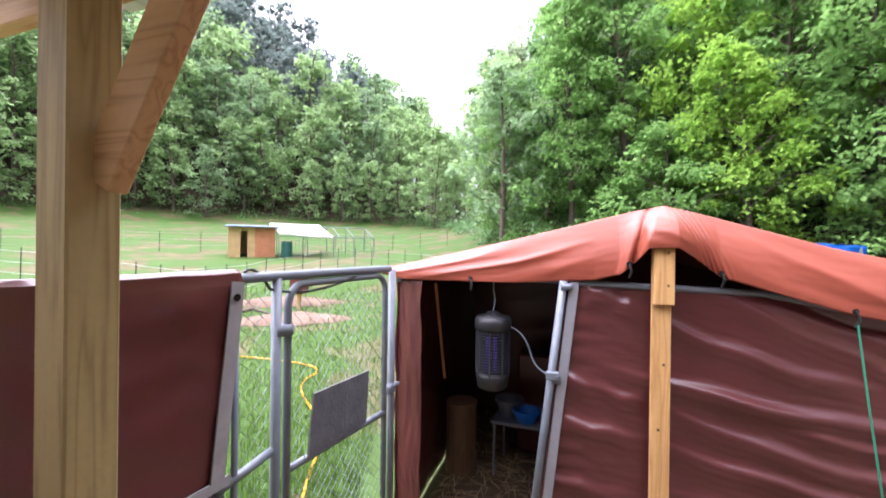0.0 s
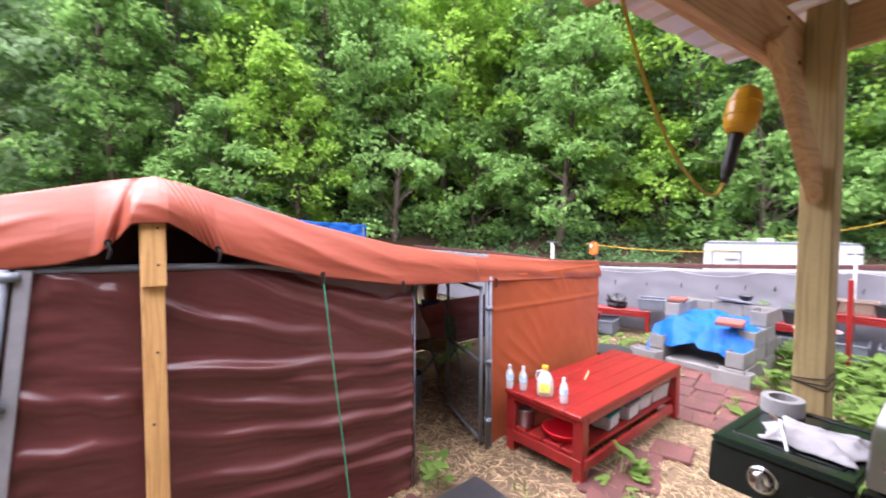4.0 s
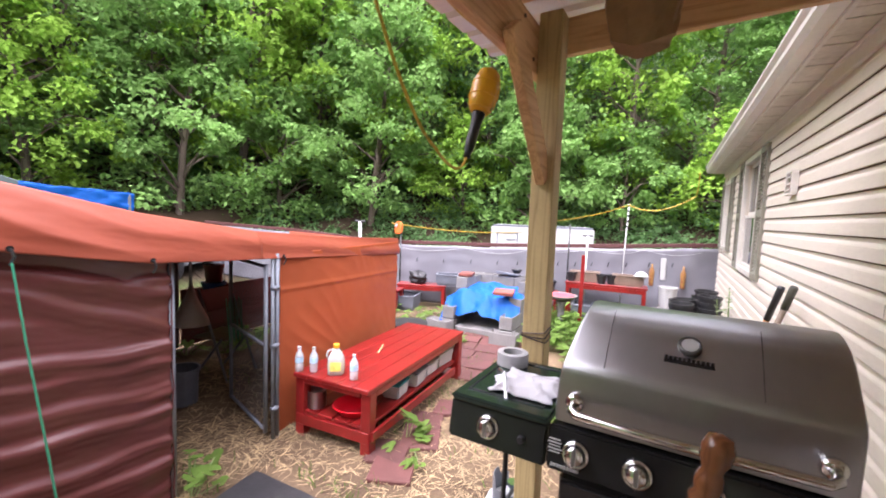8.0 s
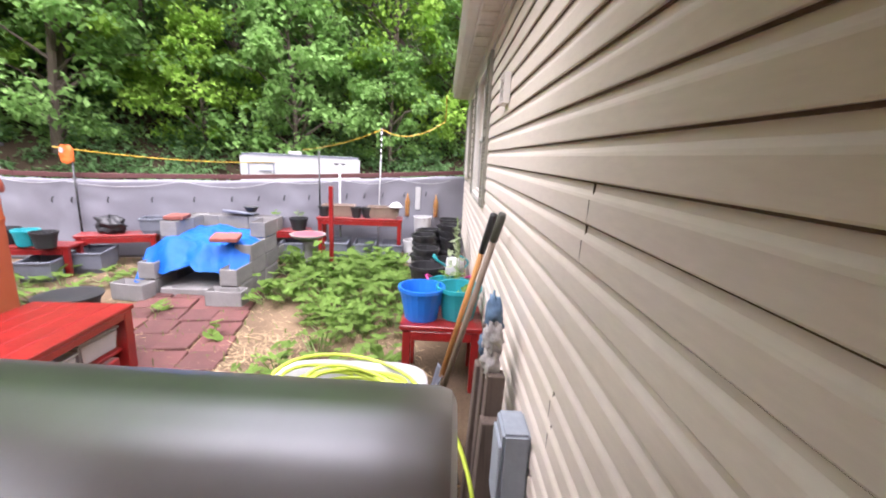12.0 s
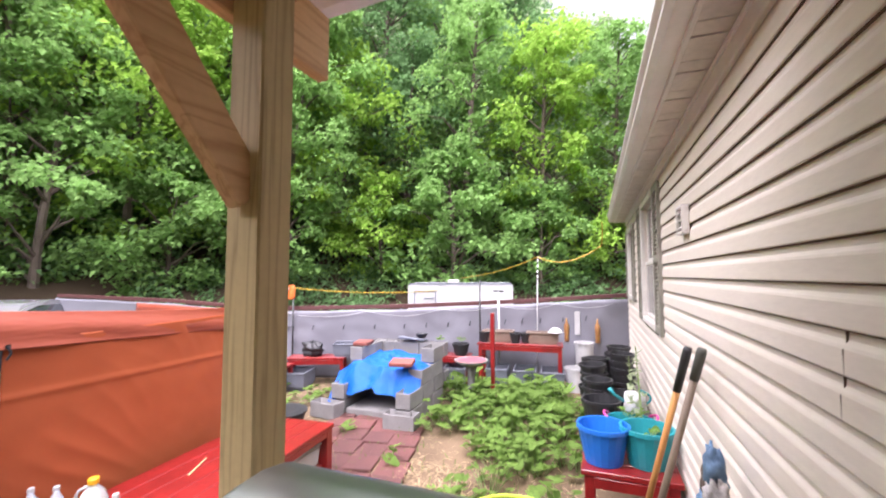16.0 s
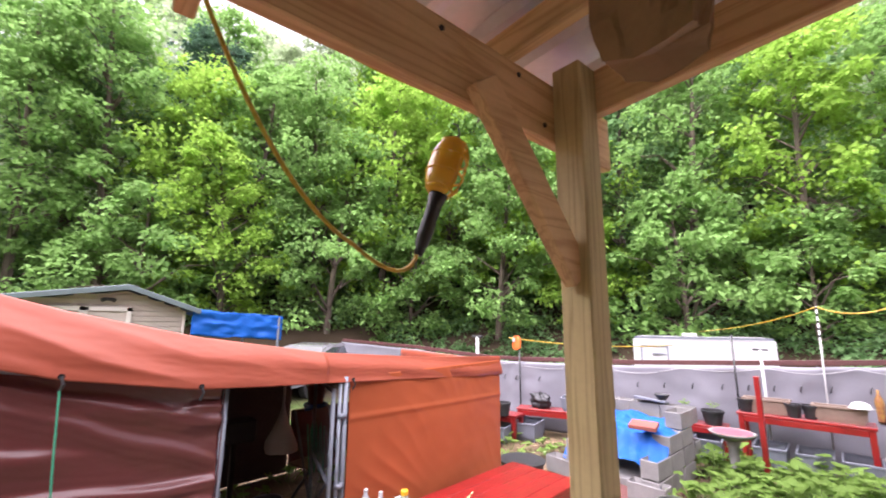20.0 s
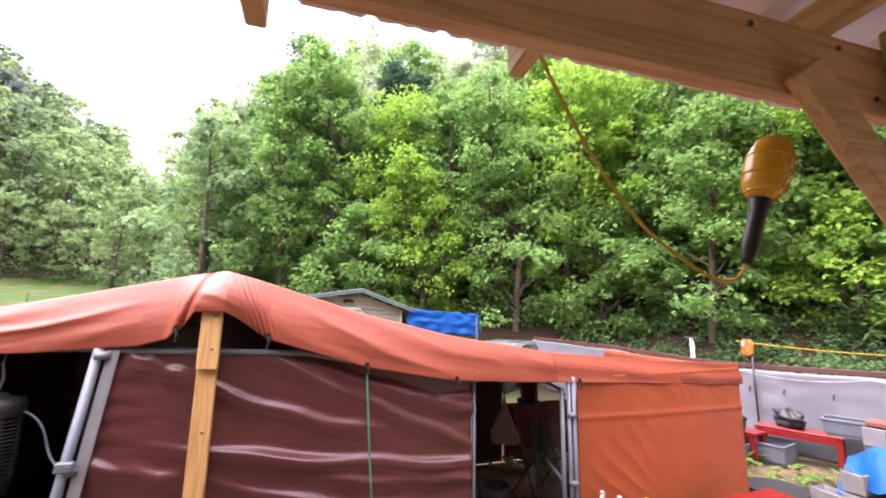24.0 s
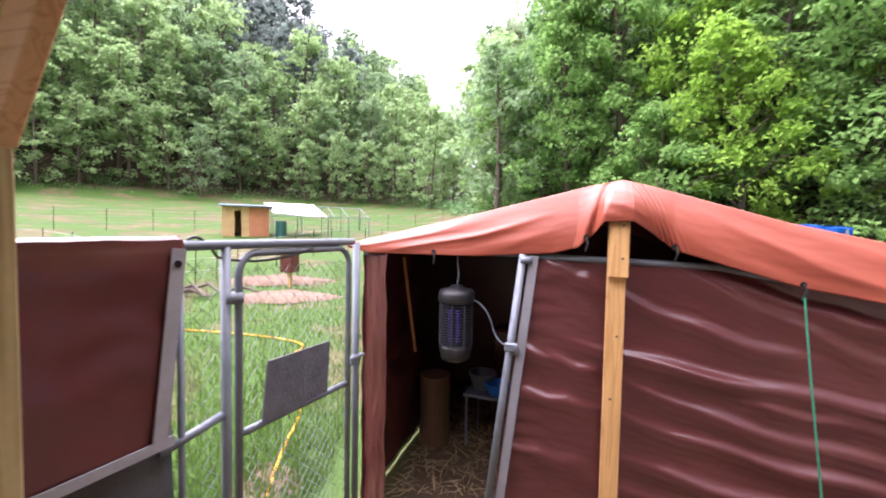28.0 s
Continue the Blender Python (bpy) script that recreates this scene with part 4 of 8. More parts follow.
for dx in (-0.02, 0.02):
    bm = B()
    tube(bm, [(ZX + dx, ZY - 0.045, 1.16), (ZX + dx, ZY - 0.045, 1.34)], 0.009, 8)
    part("lamp_tube", bm, UV, zap, "violet glowing tube")
bm = B()
tube(bm, [(ZX, ZY, 1.475), (ZX + 0.01, ZY, 1.54), (ZX, ZY, 1.6), (ZX, ZY + 0.03, 1.72)], 0.004, 6)
part("hook", bm, GALV, zap)
bm = B()
tube(bm, bezier((ZX + 0.08, ZY, 1.4), (ZX + 0.17, ZY - 0.02, 1.38), (ZX + 0.2, ZY - 0.03, 1.25), 8) + bezier((ZX + 0.2, ZY - 0.03, 1.25), (ZX + 0.24, ZY - 0.06, 1.16), (-0.1, 2.24, 1.2), 8)[1:], 0.004, 6)
part("cord", bm, GREY_PLASTIC, zap)
zap.matrix_world = Matrix.Translation((ZX, ZY, 1.3)) @ Matrix.Diagonal((1.15, 1.15, 1.06, 1)) @ Matrix.Translation((-ZX, -ZY, -1.3))
# ---- red work table with its clutter ----
TB = pose(2.89, 1.7, 0, 0, 0, 2.6)
table = thing("work_table", "long red-painted wooden table, wet, with a slatted lower shelf", "table", at=TB)
TL, TW, TH = 1.77, 0.72, 0.52
for i in range(5):
    bm = B()
    w = TW / 5
    box(bm, (TL / 2, w * (i + 0.5), TH - 0.018), (TL + 0.04, w - 0.003, 0.036))
    part("plank", soft(bm, 0.005), RED_PAINT, table)
for x in (0.05, TL - 0.05):
    for y in (0.045, TW - 0.045):
        bm = B()
        box(bm, (x, y, (TH - 0.036) / 2), (0.085, 0.085, TH - 0.036))
        part("leg", soft(bm, 0.005), RED_PAINT, table)
for y in (0.02, TW - 0.02):
    bm = B()
    box(bm, (TL / 2, y, TH - 0.061), (TL - 0.19, 0.036, 0.05))
    part("apron", soft(bm, 0.004), RED_PAINT, table)
for x in (0.02, TL - 0.02):
    bm = B()
    box(bm, (x, TW / 2, TH - 0.058), (0.036, TW - 0.18, 0.044))
    part("apron", soft(bm, 0.004), RED_PAINT, table)
    bm = B()
    box(bm, (x, TW / 2, 0.14), (0.036, TW - 0.02, 0.085))
    part("stretcher", soft(bm, 0.004), RED_PAINT, table)
for i in range(4):
    bm = B()
    box(bm, (TL / 2, 0.12 + 0.16 * i, 0.2), (TL - 0.05, 0.145, 0.025))
    part("shelf_board", soft(bm, 0.004), RED_PAINT, table)
bm = B()
box(bm, (TL / 2 - 0.1, -0.005, 0.155), (TL - 0.25, 0.03, 0.075))
part("stretcher", soft(bm, 0.004), RED_PAINT, table)

CLEAR = material("clear_plastic", (0.75, 0.78, 0.8), 0.12, vary=0.05, bump=0)
CLEAR.node_tree.nodes["Principled BSDF"].inputs["Transmission Weight"].default_value = 0.55
LABEL = material("pale_blue_label", (0.35, 0.55, 0.7), 0.5, vary=0.25, size=40, bump=0)


def water_bottle(x, y, turn):
    t = thing("water_bottle", "small clear water bottle with a pale blue label", "bottle", "water bottles on the table", pose(x, y, TH, 0, 0, turn))
    part("bottle_body", lathe(B(), [(0.001, 0), (0.029, 0.0), (0.032, 0.008), (0.032, 0.06), (0.03, 0.065), (0.032, 0.07), (0.032, 0.12), (0.029, 0.135), (0.014, 0.165), (0.0125, 0.178), (0.001, 0.178)], 18), CLEAR, t, smooth=True)
    part("label", lathe(B(), [(0.0325, 0.072), (0.0325, 0.115)], 18), LABEL, t)
    part("cap", lathe(B(), [(0.0145, 0.176), (0.0145, 0.194), (0.013, 0.197), (0.001, 0.197)], 14), WHITE_PLASTIC, t)


for x, y, a in ((2.885, 2.4, 0), (2.94, 2.3, 40), (2.985, 1.93, 80)):
    water_bottle(x, y, a)
jug = thing("oil_jug", "clear jug of yellow oil with a yellow cap and printed label", "jug", at=pose(3.0, 2.12, TH, 0, 0, 35))
bm = B()


def jug_skin(u, v):
    a = 2 * math.pi * u
    prof = [(0.06, 0.0), (0.068, 0.01), (0.068, 0.09), (0.062, 0.13), (0.045, 0.17), (0.022, 0.2), (0.02, 0.215)]
    t = v * 6
    i = min(5, int(t))
    r, z = [p + (q - p) * (t - i) for p, q in zip(prof[i], prof[i + 1])]
    sq = 1 / max(abs(math.cos(a)), abs(math.sin(a))) ** 0.5
    return Vector((math.cos(a) * r * sq * 0.8, math.sin(a) * r * sq, z))


part("jug_body", sheet(bm, jug_skin, 28, 12), CLEAR, jug, smooth=True)
part("oil", lathe(B(), [(0.001, 0.004), (0.05, 0.004), (0.052, 0.02), (0.05, 0.1), (0.001, 0.1)], 18), material("oil", (0.65, 0.5, 0.08), 0.2, vary=0.05, bump=0), jug, smooth=True)
bm = B()
box(bm, (-0.062, 0, 0.075), (0.004, 0.08, 0.07))
part("label", bm, material("yellow_label", (0.75, 0.6, 0.12), 0.5, vary=0.5, size=30, bump=0), jug)
part("cap", lathe(B(), [(0.025, 0.212), (0.025, 0.235), (0.021, 0.24), (0.001, 0.24)], 16), YELLOW, jug)
bm = B()
tube(bm, [(0.0, 0.02, 0.2), (0.0, 0.06, 0.185), (0.0, 0.075, 0.15), (0.0, 0.06, 0.11)], 0.008, 8)
part("handle", bm, CLEAR, jug, smooth=True)
stirrer = thing("wood_stick", "thin pale wooden stick lying on the red table", "stick")
stick("shaft", (3.55, 2.12, TH + 0.007), (3.78, 2.23, TH + 0.007), 0.012, 0.01, PINE_X, stirrer)
plate = thing("red_basin", "bright red round plastic basin on the table's shelf", "basin", at=TB @ pose(0.2, 0.28, 0.213))
part("bowl", lathe(B(), [(0.001, 0.0), (0.12, 0.0), (0.165, 0.06), (0.175, 0.062), (0.172, 0.07), (0.16, 0.066), (0.115, 0.012), (0.001, 0.012)], 32), material("red_plastic", (0.65, 0.01, 0.02), 0.35, vary=0.08, bump=0.02), plate, smooth=True)
can = thing("steel_pot", "small dented steel pot on the table's shelf", "pot", at=TB @ pose(0.12, 0.6, 0.213))
part("pot_body", lathe(B(), [(0.001, 0), (0.07, 0), (0.075, 0.01), (0.075, 0.14), (0.079, 0.143), (0.072, 0.143), (0.07, 0.02), (0.001, 0.02)], 22), STEEL, can, smooth=True)
FOOD = material("clear_tub", (0.5, 0.52, 0.54), 0.25, vary=0.2, size=12, bump=0.05)
for k, (x, y, l, w, h, c) in enumerate(((0.62, 0.16, 0.22, 0.17, 0.12, "teal"), (0.93, 0.15, 0.24, 0.18, 0.13, "grey"), (1.2, 0.17, 0.24, 0.18, 0.12, "white"), (1.52, 0.2, 0.34, 0.26, 0.16, "beige"))):
    t = thing("food_tub", "clear plastic tub with a %s lid on the table's shelf" % c, "tub", "tubs on the shelf", TB @ pose(x, y, 0.213, 0, 0, random.uniform(-8, 8)))
    bm = B()
    vs = box(bm, (0, 0, h / 2), (l, w, h))
    for vtx in vs:
        if vtx.co.z < 0.01:
            vtx.co.x *= 0.88
            vtx.co.y *= 0.88
    part("tub_body", soft(bm, 0.012, 2), FOOD if k < 3 else WHITE_PLASTIC, t)
    bm = B()
    box(bm, (0, 0, h + 0.008), (l + 0.015, w + 0.015, 0.016))
    part("lid", soft(bm, 0.005), (TEAL, GREY_PLASTIC, WHITE_PLASTIC, WHITE_PLASTIC)[k], t)

# ---- gas grill ----
DARK_STEEL = material("dark_steel", (0.12, 0.12, 0.12), 0.3, 0.8, vary=0.1, bump=0)
grill = thing("gas_grill", "stainless steel gas grill with closed lid and chrome knobs", "grill")
Y0, Y1 = 0.155, -0.465
prof = [(1.672, 1.245), (1.668, 1.355), (1.67, 1.392), (1.68, 1.414), (1.73, 1.462), (1.785, 1.51), (1.83, 1.535), (1.875, 1.547), (1.92, 1.55), (1.96, 1.543), (2.01, 1.516), (2.065, 1.46), (2.1, 1.37), (2.11, 1.245)]


def lid_skin(u, v):
    t = v * (len(prof) - 1)
    i = min(len(prof) - 2, int(t))
    x, z = [p + (q - p) * (t - i) for p, q in zip(prof[i], prof[i + 1])]
    return Vector((x, Y0 + (Y1 - Y0) * u, z))


def lid_mesh():
    bm = B()
    n = 44
    ring = [lid_skin(0, j / n) for j in range(n + 1)]
    rows = []
    for y, f in ((Y0 + 0.004, 0.965), (Y0, 0.99), (Y0 - 0.01, 1.0), (Y0 - 0.2, 1.0), (Y1 + 0.2, 1.0), (Y1 + 0.01, 1.0), (Y1, 0.99), (Y1 - 0.004, 0.965)):
        side = max(-1.0, min(1.0, (y - (Y0 + Y1) / 2) / ((Y0 - Y1) / 2 - 0.2))) if abs(y - (Y0 + Y1) / 2) > 0.2 else 0.0
        rows.append([bm.verts.new((1.89 + (p.x - 1.89) * f, y - 0.045 * max(0.0, side) * ((p.z - 1.245) / 0.315) ** 2, 1.245 + (p.z - 1.245) * f)) for p in ring])
    for a, b in zip(rows, rows[1:]):
        for j in range(n):
            bm.faces.new((a[j], a[j + 1], b[j + 1], b[j]))
    for r in (rows[0], rows[-1]):
        bm.faces.new(r)
    bm.faces.new([r[0] for r in rows] + [r[-1] for r in rows[::-1]])
    return bm


lid = part("lid", lid_mesh(), STEEL, grill, "brushed stainless lid", smooth=True)
md = lid.modifiers.new("edge", "EDGE_SPLIT")
md.split_angle = radians(40)
for y in (Y0 - 0.115, Y1 + 0.165):
    bm = B()
    tube(bm, [(1.6795, y, 1.4145), (1.7295, y, 1.4625), (1.7845, y, 1.5105), (1.8295, y, 1.5415)], 0.0007, 6)
    part("seam", bm, BLACK, lid, "dark pressed seam")
bm = B()
tube(bm, [(1.66, 0.105, 1.31), (1.625, 0.105, 1.302), (1.612, 0.09, 1.298), (1.608, -0.13, 1.296), (1.612, -0.405, 1.298), (1.625, -0.42, 1.302), (1.66, -0.42, 1.31)], 0.0115, 12)
part("handle", bm, CHROME, grill, "tubular chrome handle", smooth=True)
for y in (0.105, -0.42):
    part("handle_boss", lathe(B(), [(0.001, 0), (0.024, 0), (0.026, 0.01), (0.02, 0.02), (0.001, 0.02)], 16, pose(1.672, y, 1.31, 0, -90)), CHROME, grill, smooth=True)
gm = Matrix.Translation((1.757, -0.15, 1.4858)) @ Vector((-0.657, 0, 0.754)).to_track_quat("Z", "Y").to_matrix().to_4x4()
gauge = part("thermometer", lathe(B(), [(0.001, 0), (0.026, 0), (0.0275, 0.006), (0.0265, 0.016), (0.0205, 0.018), (0.0195, 0.0155), (0.001, 0.0155)], 28, gm), DARK_STEEL, grill, "round lid thermometer", smooth=True)
part("dial", lathe(B(), [(0.001, 0.0158), (0.019, 0.0158), (0.019, 0.0168), (0.001, 0.0168)], 24, gm), WHITE_PLASTIC, gauge)
# brand plate: plain raised shapes
bm = B()
for i in range(11):
    box(bm, (0, 0.05 - i * 0.01, 0.002), (0.006, 0.0072, 0.012 if i in (0, 5) else 0.009))
box(bm, (0.002, 0, -0.006), (0.006, 0.11, 0.01))
bmesh.ops.transform(bm, matrix=Matrix.Translation((1.7265, -0.15, 1.4602)) @ pose(0, 0, 0, 0, 49), verts=bm.verts[:])
part("name_plate", bm, BLACK, lid, "small dark plate with plain bars")
# firebox, control panel, cabinet
bm = B()
box(bm, (1.885, (Y0 + Y1) / 2, 1.165), (0.4, Y0 - Y1 - 0.02, 0.16))
part("firebox", soft(bm, 0.01), BLACK, grill)


def slanted(y0, y1, z0, z1, x_top, x_bot, depth):
    bm = B()
    v = []
    for y in (y0, y1):
        v += [bm.verts.new(p) for p in ((x_top, y, z1), (x_bot, y, z0), (x_top + depth, y, z0), (x_top + depth, y, z1))]
    for f in ((0, 1, 2, 3), (7, 6, 5, 4), (0, 4, 5, 1), (1, 5, 6, 2), (2, 6, 7, 3), (3, 7, 4, 0)):
        bm.faces.new([v[i] for i in f])
    return soft(bm, 0.006, 2)


part("control_panel", slanted(0.165, -0.5, 1.12, 1.236, 1.655, 1.632, 0.05), BLACK, grill, "glossy black control panel")
part("side_panel", slanted(0.475, 0.17, 1.12, 1.232, 1.65, 1.63, 0.04), BLACK, grill, "glossy black side burner panel")
GREEN_BLACK = material("dark_green_enamel", (0.012, 0.022, 0.018), 0.18, vary=0.2, size=5, bump=0.02)
bm = B()
box(bm, (1.85, 0.32, 1.243), (0.42, 0.31, 0.022))
part("side_shelf", soft(bm, 0.008, 2), GREEN_BLACK, grill, "wet dark enamel side shelf")
bm = B()
for a, b in (((1.7, 0.2), (1.7, 0.44)), ((2.02, 0.2), (2.02, 0.44)), ((1.7, 0.44), (2.02, 0.44)), ((1.7, 0.2), (2.02, 0.2))):
    tube(bm, [(a[0], a[1], 1.256), (b[0], b[1], 1.256)], 0.003, 5)
part("lid_rim", bm, BLACK, grill)
bm = B()
box(bm, (1.885, (Y0 + Y1) / 2, 0.74), (0.4, Y0 - Y1 - 0.03, 0.69))
part("cabinet", soft(bm, 0.01), BLACK, grill)
bm = B()
box(bm, (1.682, (Y0 + Y1) / 2, 0.74), (0.012, Y0 - Y1 - 0.04, 0.66))
part("cabinet_door", soft(bm, 0.004), BLACK, grill)
for x in (1.73, 2.05):
    for y in (Y0 - 0.05, Y1 + 0.05):
        part("wheel", lathe(B(), [(0.001, -0.012), (0.032, -0.012), (0.036, 0), (0.032, 0.012), (0.001, 0.012)], 16, pose(x, y, land(x, y) + 0.037, 90)), BLACK_PLASTIC, grill, smooth=True)
for y in (0.345, 0.09, -0.06, -0.21, -0.36):
    km = Matrix.Translation((1.642, y, 1.178)) @ Vector((-1, 0, 0.18)).to_track_quat("Z", "Y").to_matrix().to_4x4()
    k = part("knob_bezel", lathe(B(), [(0.024, 0), (0.034, 0.0), (0.036, 0.006), (0.032, 0.011), (0.026, 0.009), (0.024, 0)], 28, km), CHROME, grill, smooth=True)
    part("knob", lathe(B(), [(0.001, 0.002), (0.024, 0.002), (0.023, 0.022), (0.02, 0.026), (0.001, 0.026)], 20, km), CHROME, k, smooth=True)
    bm = B()
    box(bm, (0, 0, 0.028), (0.01, 0.044, 0.014))
    soft(bm, 0.003)
    bmesh.ops.transform(bm, matrix=km, verts=bm.verts[:])
    part("grip", bm, STEEL, k)
part("igniter", lathe(B(), [(0.001, 0), (0.012, 0), (0.01, 0.012), (0.001, 0.012)], 12, pose(1.638, 0.24, 1.175, 0, -90)), BLACK_PLASTIC, grill)
bm = B()
for i in range(5):
    box(bm, (1.6385, 0.146, 1.206 - i * 0.009), (0.003, 0.036 if i % 2 else 0.03, 0.003))
part("print", bm, WHITE_PLASTIC, grill, "tiny white printed bars")
bm = B()
for i in range(9):
    box(bm, (1.633, 0.15 - i * 0.0085, 1.137), (0.003, 0.006, 0.009 if i in (0, 4) else 0.007))
part("badge", bm, WHITE_PLASTIC, grill, "small white badge of plain bars")
# hose and regulator
bm = B()
tube(bm, [(1.74, 0.32, 1.12), (1.75, 0.325, 1.0)] + bezier((1.75, 0.327, 0.9), (1.76, 0.34, 0.45), (2.05, 0.46, 0.5), 10) + bezier((2.05, 0.46, 0.5), (2.3, 0.52, 0.55), (2.47, 0.5, 0.46), 8)[1:], 0.009, 8)
part("gas_hose", bm, BLACK_PLASTIC, grill, smooth=True)

tank = thing("propane_tank", "grey steel propane tank with a cut-out collar beside the grill", "gas tank", at=pose(2.5, 0.5, land(2.5, 0.5)))
tz = 0.0
part("tank_body", lathe(B(), [(0.001, 0.03), (0.1, 0.03), (0.145, 0.08), (0.152, 0.14), (0.152, 0.3), (0.13, 0.37), (0.06, 0.405), (0.001, 0.41)], 28), material("tank_grey", (0.4, 0.41, 0.41), 0.45, vary=0.2, size=9), tank, smooth=True)
part("foot_ring", lathe(B(), [(0.1, 0.0), (0.106, 0.0), (0.106, 0.05), (0.1, 0.05), (0.1, 0.0)], 24), GALV, tank)
bm = B()


def collar(u, v):
    a = radians(30 + 300 * u)
    return Vector((0.1 * math.cos(a), 0.1 * math.sin(a), 0.37 + v * (0.13 if (0.12 < u < 0.36 or 0.64 < u < 0.88) else 0.09)))


part("collar", sheet(bm, collar, 40, 3), GALV, tank, "", thick=0.003)
part("valve", lathe(B(), [(0.001, 0.4), (0.02, 0.4), (0.018, 0.45), (0.03, 0.452), (0.03, 0.47), (0.001, 0.47)], 12), CHROME, tank)

tape = thing("tape_roll", "grey roll of duct tape on the grill's shelf", "tape", at=pose(1.985, 0.405, 1.255))
part("roll", lathe(B(), [(0.037, 0), (0.056, 0.0), (0.057, 0.002), (0.057, 0.046), (0.056, 0.048), (0.037, 0.048), (0.037, 0)], 32), material("tape_grey", (0.36, 0.36, 0.37), 0.5, vary=0.08, size=30), tape)
cloth = thing("rag", "crumpled white rag on the grill's wet shelf", "cloth")


def rag(u, v):
    x, y = 1.72 + 0.2 * u, 0.38 - 0.2 * v
    e = min(u, 1 - u, v, 1 - v)
    return Vector((x + 0.03 * fbm(v * 3, u * 3, 1), y + 0.03 * fbm(u * 3, v * 3, 4), 1.262 + min(1, e * 6) * (0.017 + 0.011 * fbm(u * 4, v * 4, 2))))


part("rag_cloth", sheet(B(), rag, 34, 34), material("white_cotton", (0.5, 0.49, 0.52), 0.85, vary=0.1, size=14, fine=200, bump=0.3), cloth, smooth=True, thick=0.003)
tongs = thing("skewer", "thin steel utensil lying over the rag", "utensil")
bm = B()
tube(bm, [(1.66, 0.3, 1.268), (1.74, 0.34, 1.315), (1.8, 0.38, 1.3)], 0.005, 6)
part("rod", bm, STEEL, tongs)

askew = pose(1.9, -0.172, 0, 0, 0, -3.0) @ pose(-1.9, 0.16, 0)
for ob in (grill, tape, cloth, tongs):
    ob.matrix_world = askew @ ob.matrix_world

# ---- turned wooden chair in front of the grill ----
WALNUT = wood("varnished_walnut", (0.16, 0.06, 0.022), (0.07, 0.025, 0.01), rough=0.25, axis="Z", knots=False)
CF = math.degrees(math.atan2(-0.99, 0.1))
chair = thing("wooden_chair", "varnished brown wooden chair with turned posts and a painted crest rail", "chair", at=pose(1.3, -0.205, land(1.3, -0.3), 0, 0, CF))
H = 1.47 - land(1.3, -0.3)
spin = [(0.019, 0.0), (0.021, 0.3), (0.018, 0.45), (0.023, 0.6), (0.019, H - 0.24), (0.018, H - 0.14), (0.028, H - 0.125), (0.03, H - 0.115), (0.022, H - 0.105), (0.027, H - 0.09), (0.024, H - 0.075), (0.019, H - 0.065), (0.029, H - 0.045), (0.03, H - 0.025), (0.022, H - 0.006), (0.001, H)]
W = 0.44
for x in (0, W):
    part("back_post", lathe(B(), [(0.86 * r, z) for r, z in spin], 20, pose(x - 0.2 if x == 0 else x + 0.2, 0, 0, -3, 9 if x == 0 else -9, 0)), WALNUT, chair, "turned back post with a finial", smooth=True)


def crest(u, v):
    x = 0.02 + (W - 0.04) * u
    z = H - 0.3 + 0.03 * (2 * u - 1) ** 2 + v * (0.175 + 0.03 * math.sin(math.pi * u) - 0.03 * (2 * u - 1) ** 2)
    return Vector((x, 0.04 - 0.03 * math.sin(math.pi * u), z))


part("crest_rail", sheet(B(), crest, 24, 8), wood("tan_crest_wood", (0.3, 0.165, 0.085), (0.22, 0.115, 0.055), rough=0.4, axis="X", knots=False), chair, "curved tan crest rail", smooth=True, thick=0.018)
GOLD = material("gold_line", (0.62, 0.42, 0.16), 0.4, bump=0)
bm = B()
for side in (-0.0105, 0.0105):
    edge = [(0.05 + 0.9 * i / 20, 0.9) for i in range(21)] + [(0.95, 0.5), (0.88, 0.14)] + [(0.88 - 0.76 * i / 16, 0.1) for i in range(17)] + [(0.05, 0.5)]
    tube(bm, [crest(u, v) + Vector((0, side, 0)) for u, v in edge], 0.0026, 5, close=True)
part("gold_band", bm, GOLD, chair)
bm = B()
for k in range(6):
    a = k * 1.05
    p = crest(0.5 + 0.12 * math.cos(a), 0.45 + 0.22 * math.sin(a))
    for s in (-0.0105, 0.0105):
        lathe(bm, [(0.001, 0), (0.014, 0), (0.001, 0.002)], 10, Matrix.Translation(p + Vector((0, s, 0))) @ pose(0, 0, 0, 90))
part("painted_flowers", bm, material("faded_orange_paint", (0.5, 0.16, 0.06), 0.5, vary=0.2, size=30, bump=0), chair)
for i in range(5):
    x = W * (i + 0.5) / 5
    part("spindle", lathe(B(), [(0.006, 0.44), (0.01, 0.6), (0.007, H - 0.23)], 10, pose(x, -0.01, 0, -4)), WALNUT, chair, smooth=True)
bm = B()
box(bm, (W / 2, 0.2, 0.44), (W + 0.08, 0.42, 0.035))
part("seat", soft(bm, 0.012, 2), WALNUT, chair)
for x in (-0.0, W):
    part("front_leg", lathe(B(), [(0.014, 0), (0.02, 0.2), (0.016, 0.3), (0.02, 0.42)], 14, pose(x, 0.37, 0)), WALNUT, chair, smooth=True)
for y, z in ((0.37, 0.2), (0.0, 0.18)):
    bm = B()
    tube(bm, [(0, y, z), (W, y, z)], 0.01, 8)
    part("rung", bm, WALNUT, chair, smooth=True)

# ---- along the house wall ----
vent = thing("dryer_vent", "small beige louvred dryer vent on the siding", "vent", at=pose(4.17, WY + 0.014, 2.11))
bm = B()
for c, s in (((0, 0.02, 0.075), (0.17, 0.04, 0.016)), ((0, 0.02, -0.075), (0.17, 0.04, 0.016)), ((-0.08, 0.02, 0), (0.016, 0.04, 0.14)), ((0.08, 0.02, 0), (0.016, 0.04, 0.14))):
    box(bm, c, s)
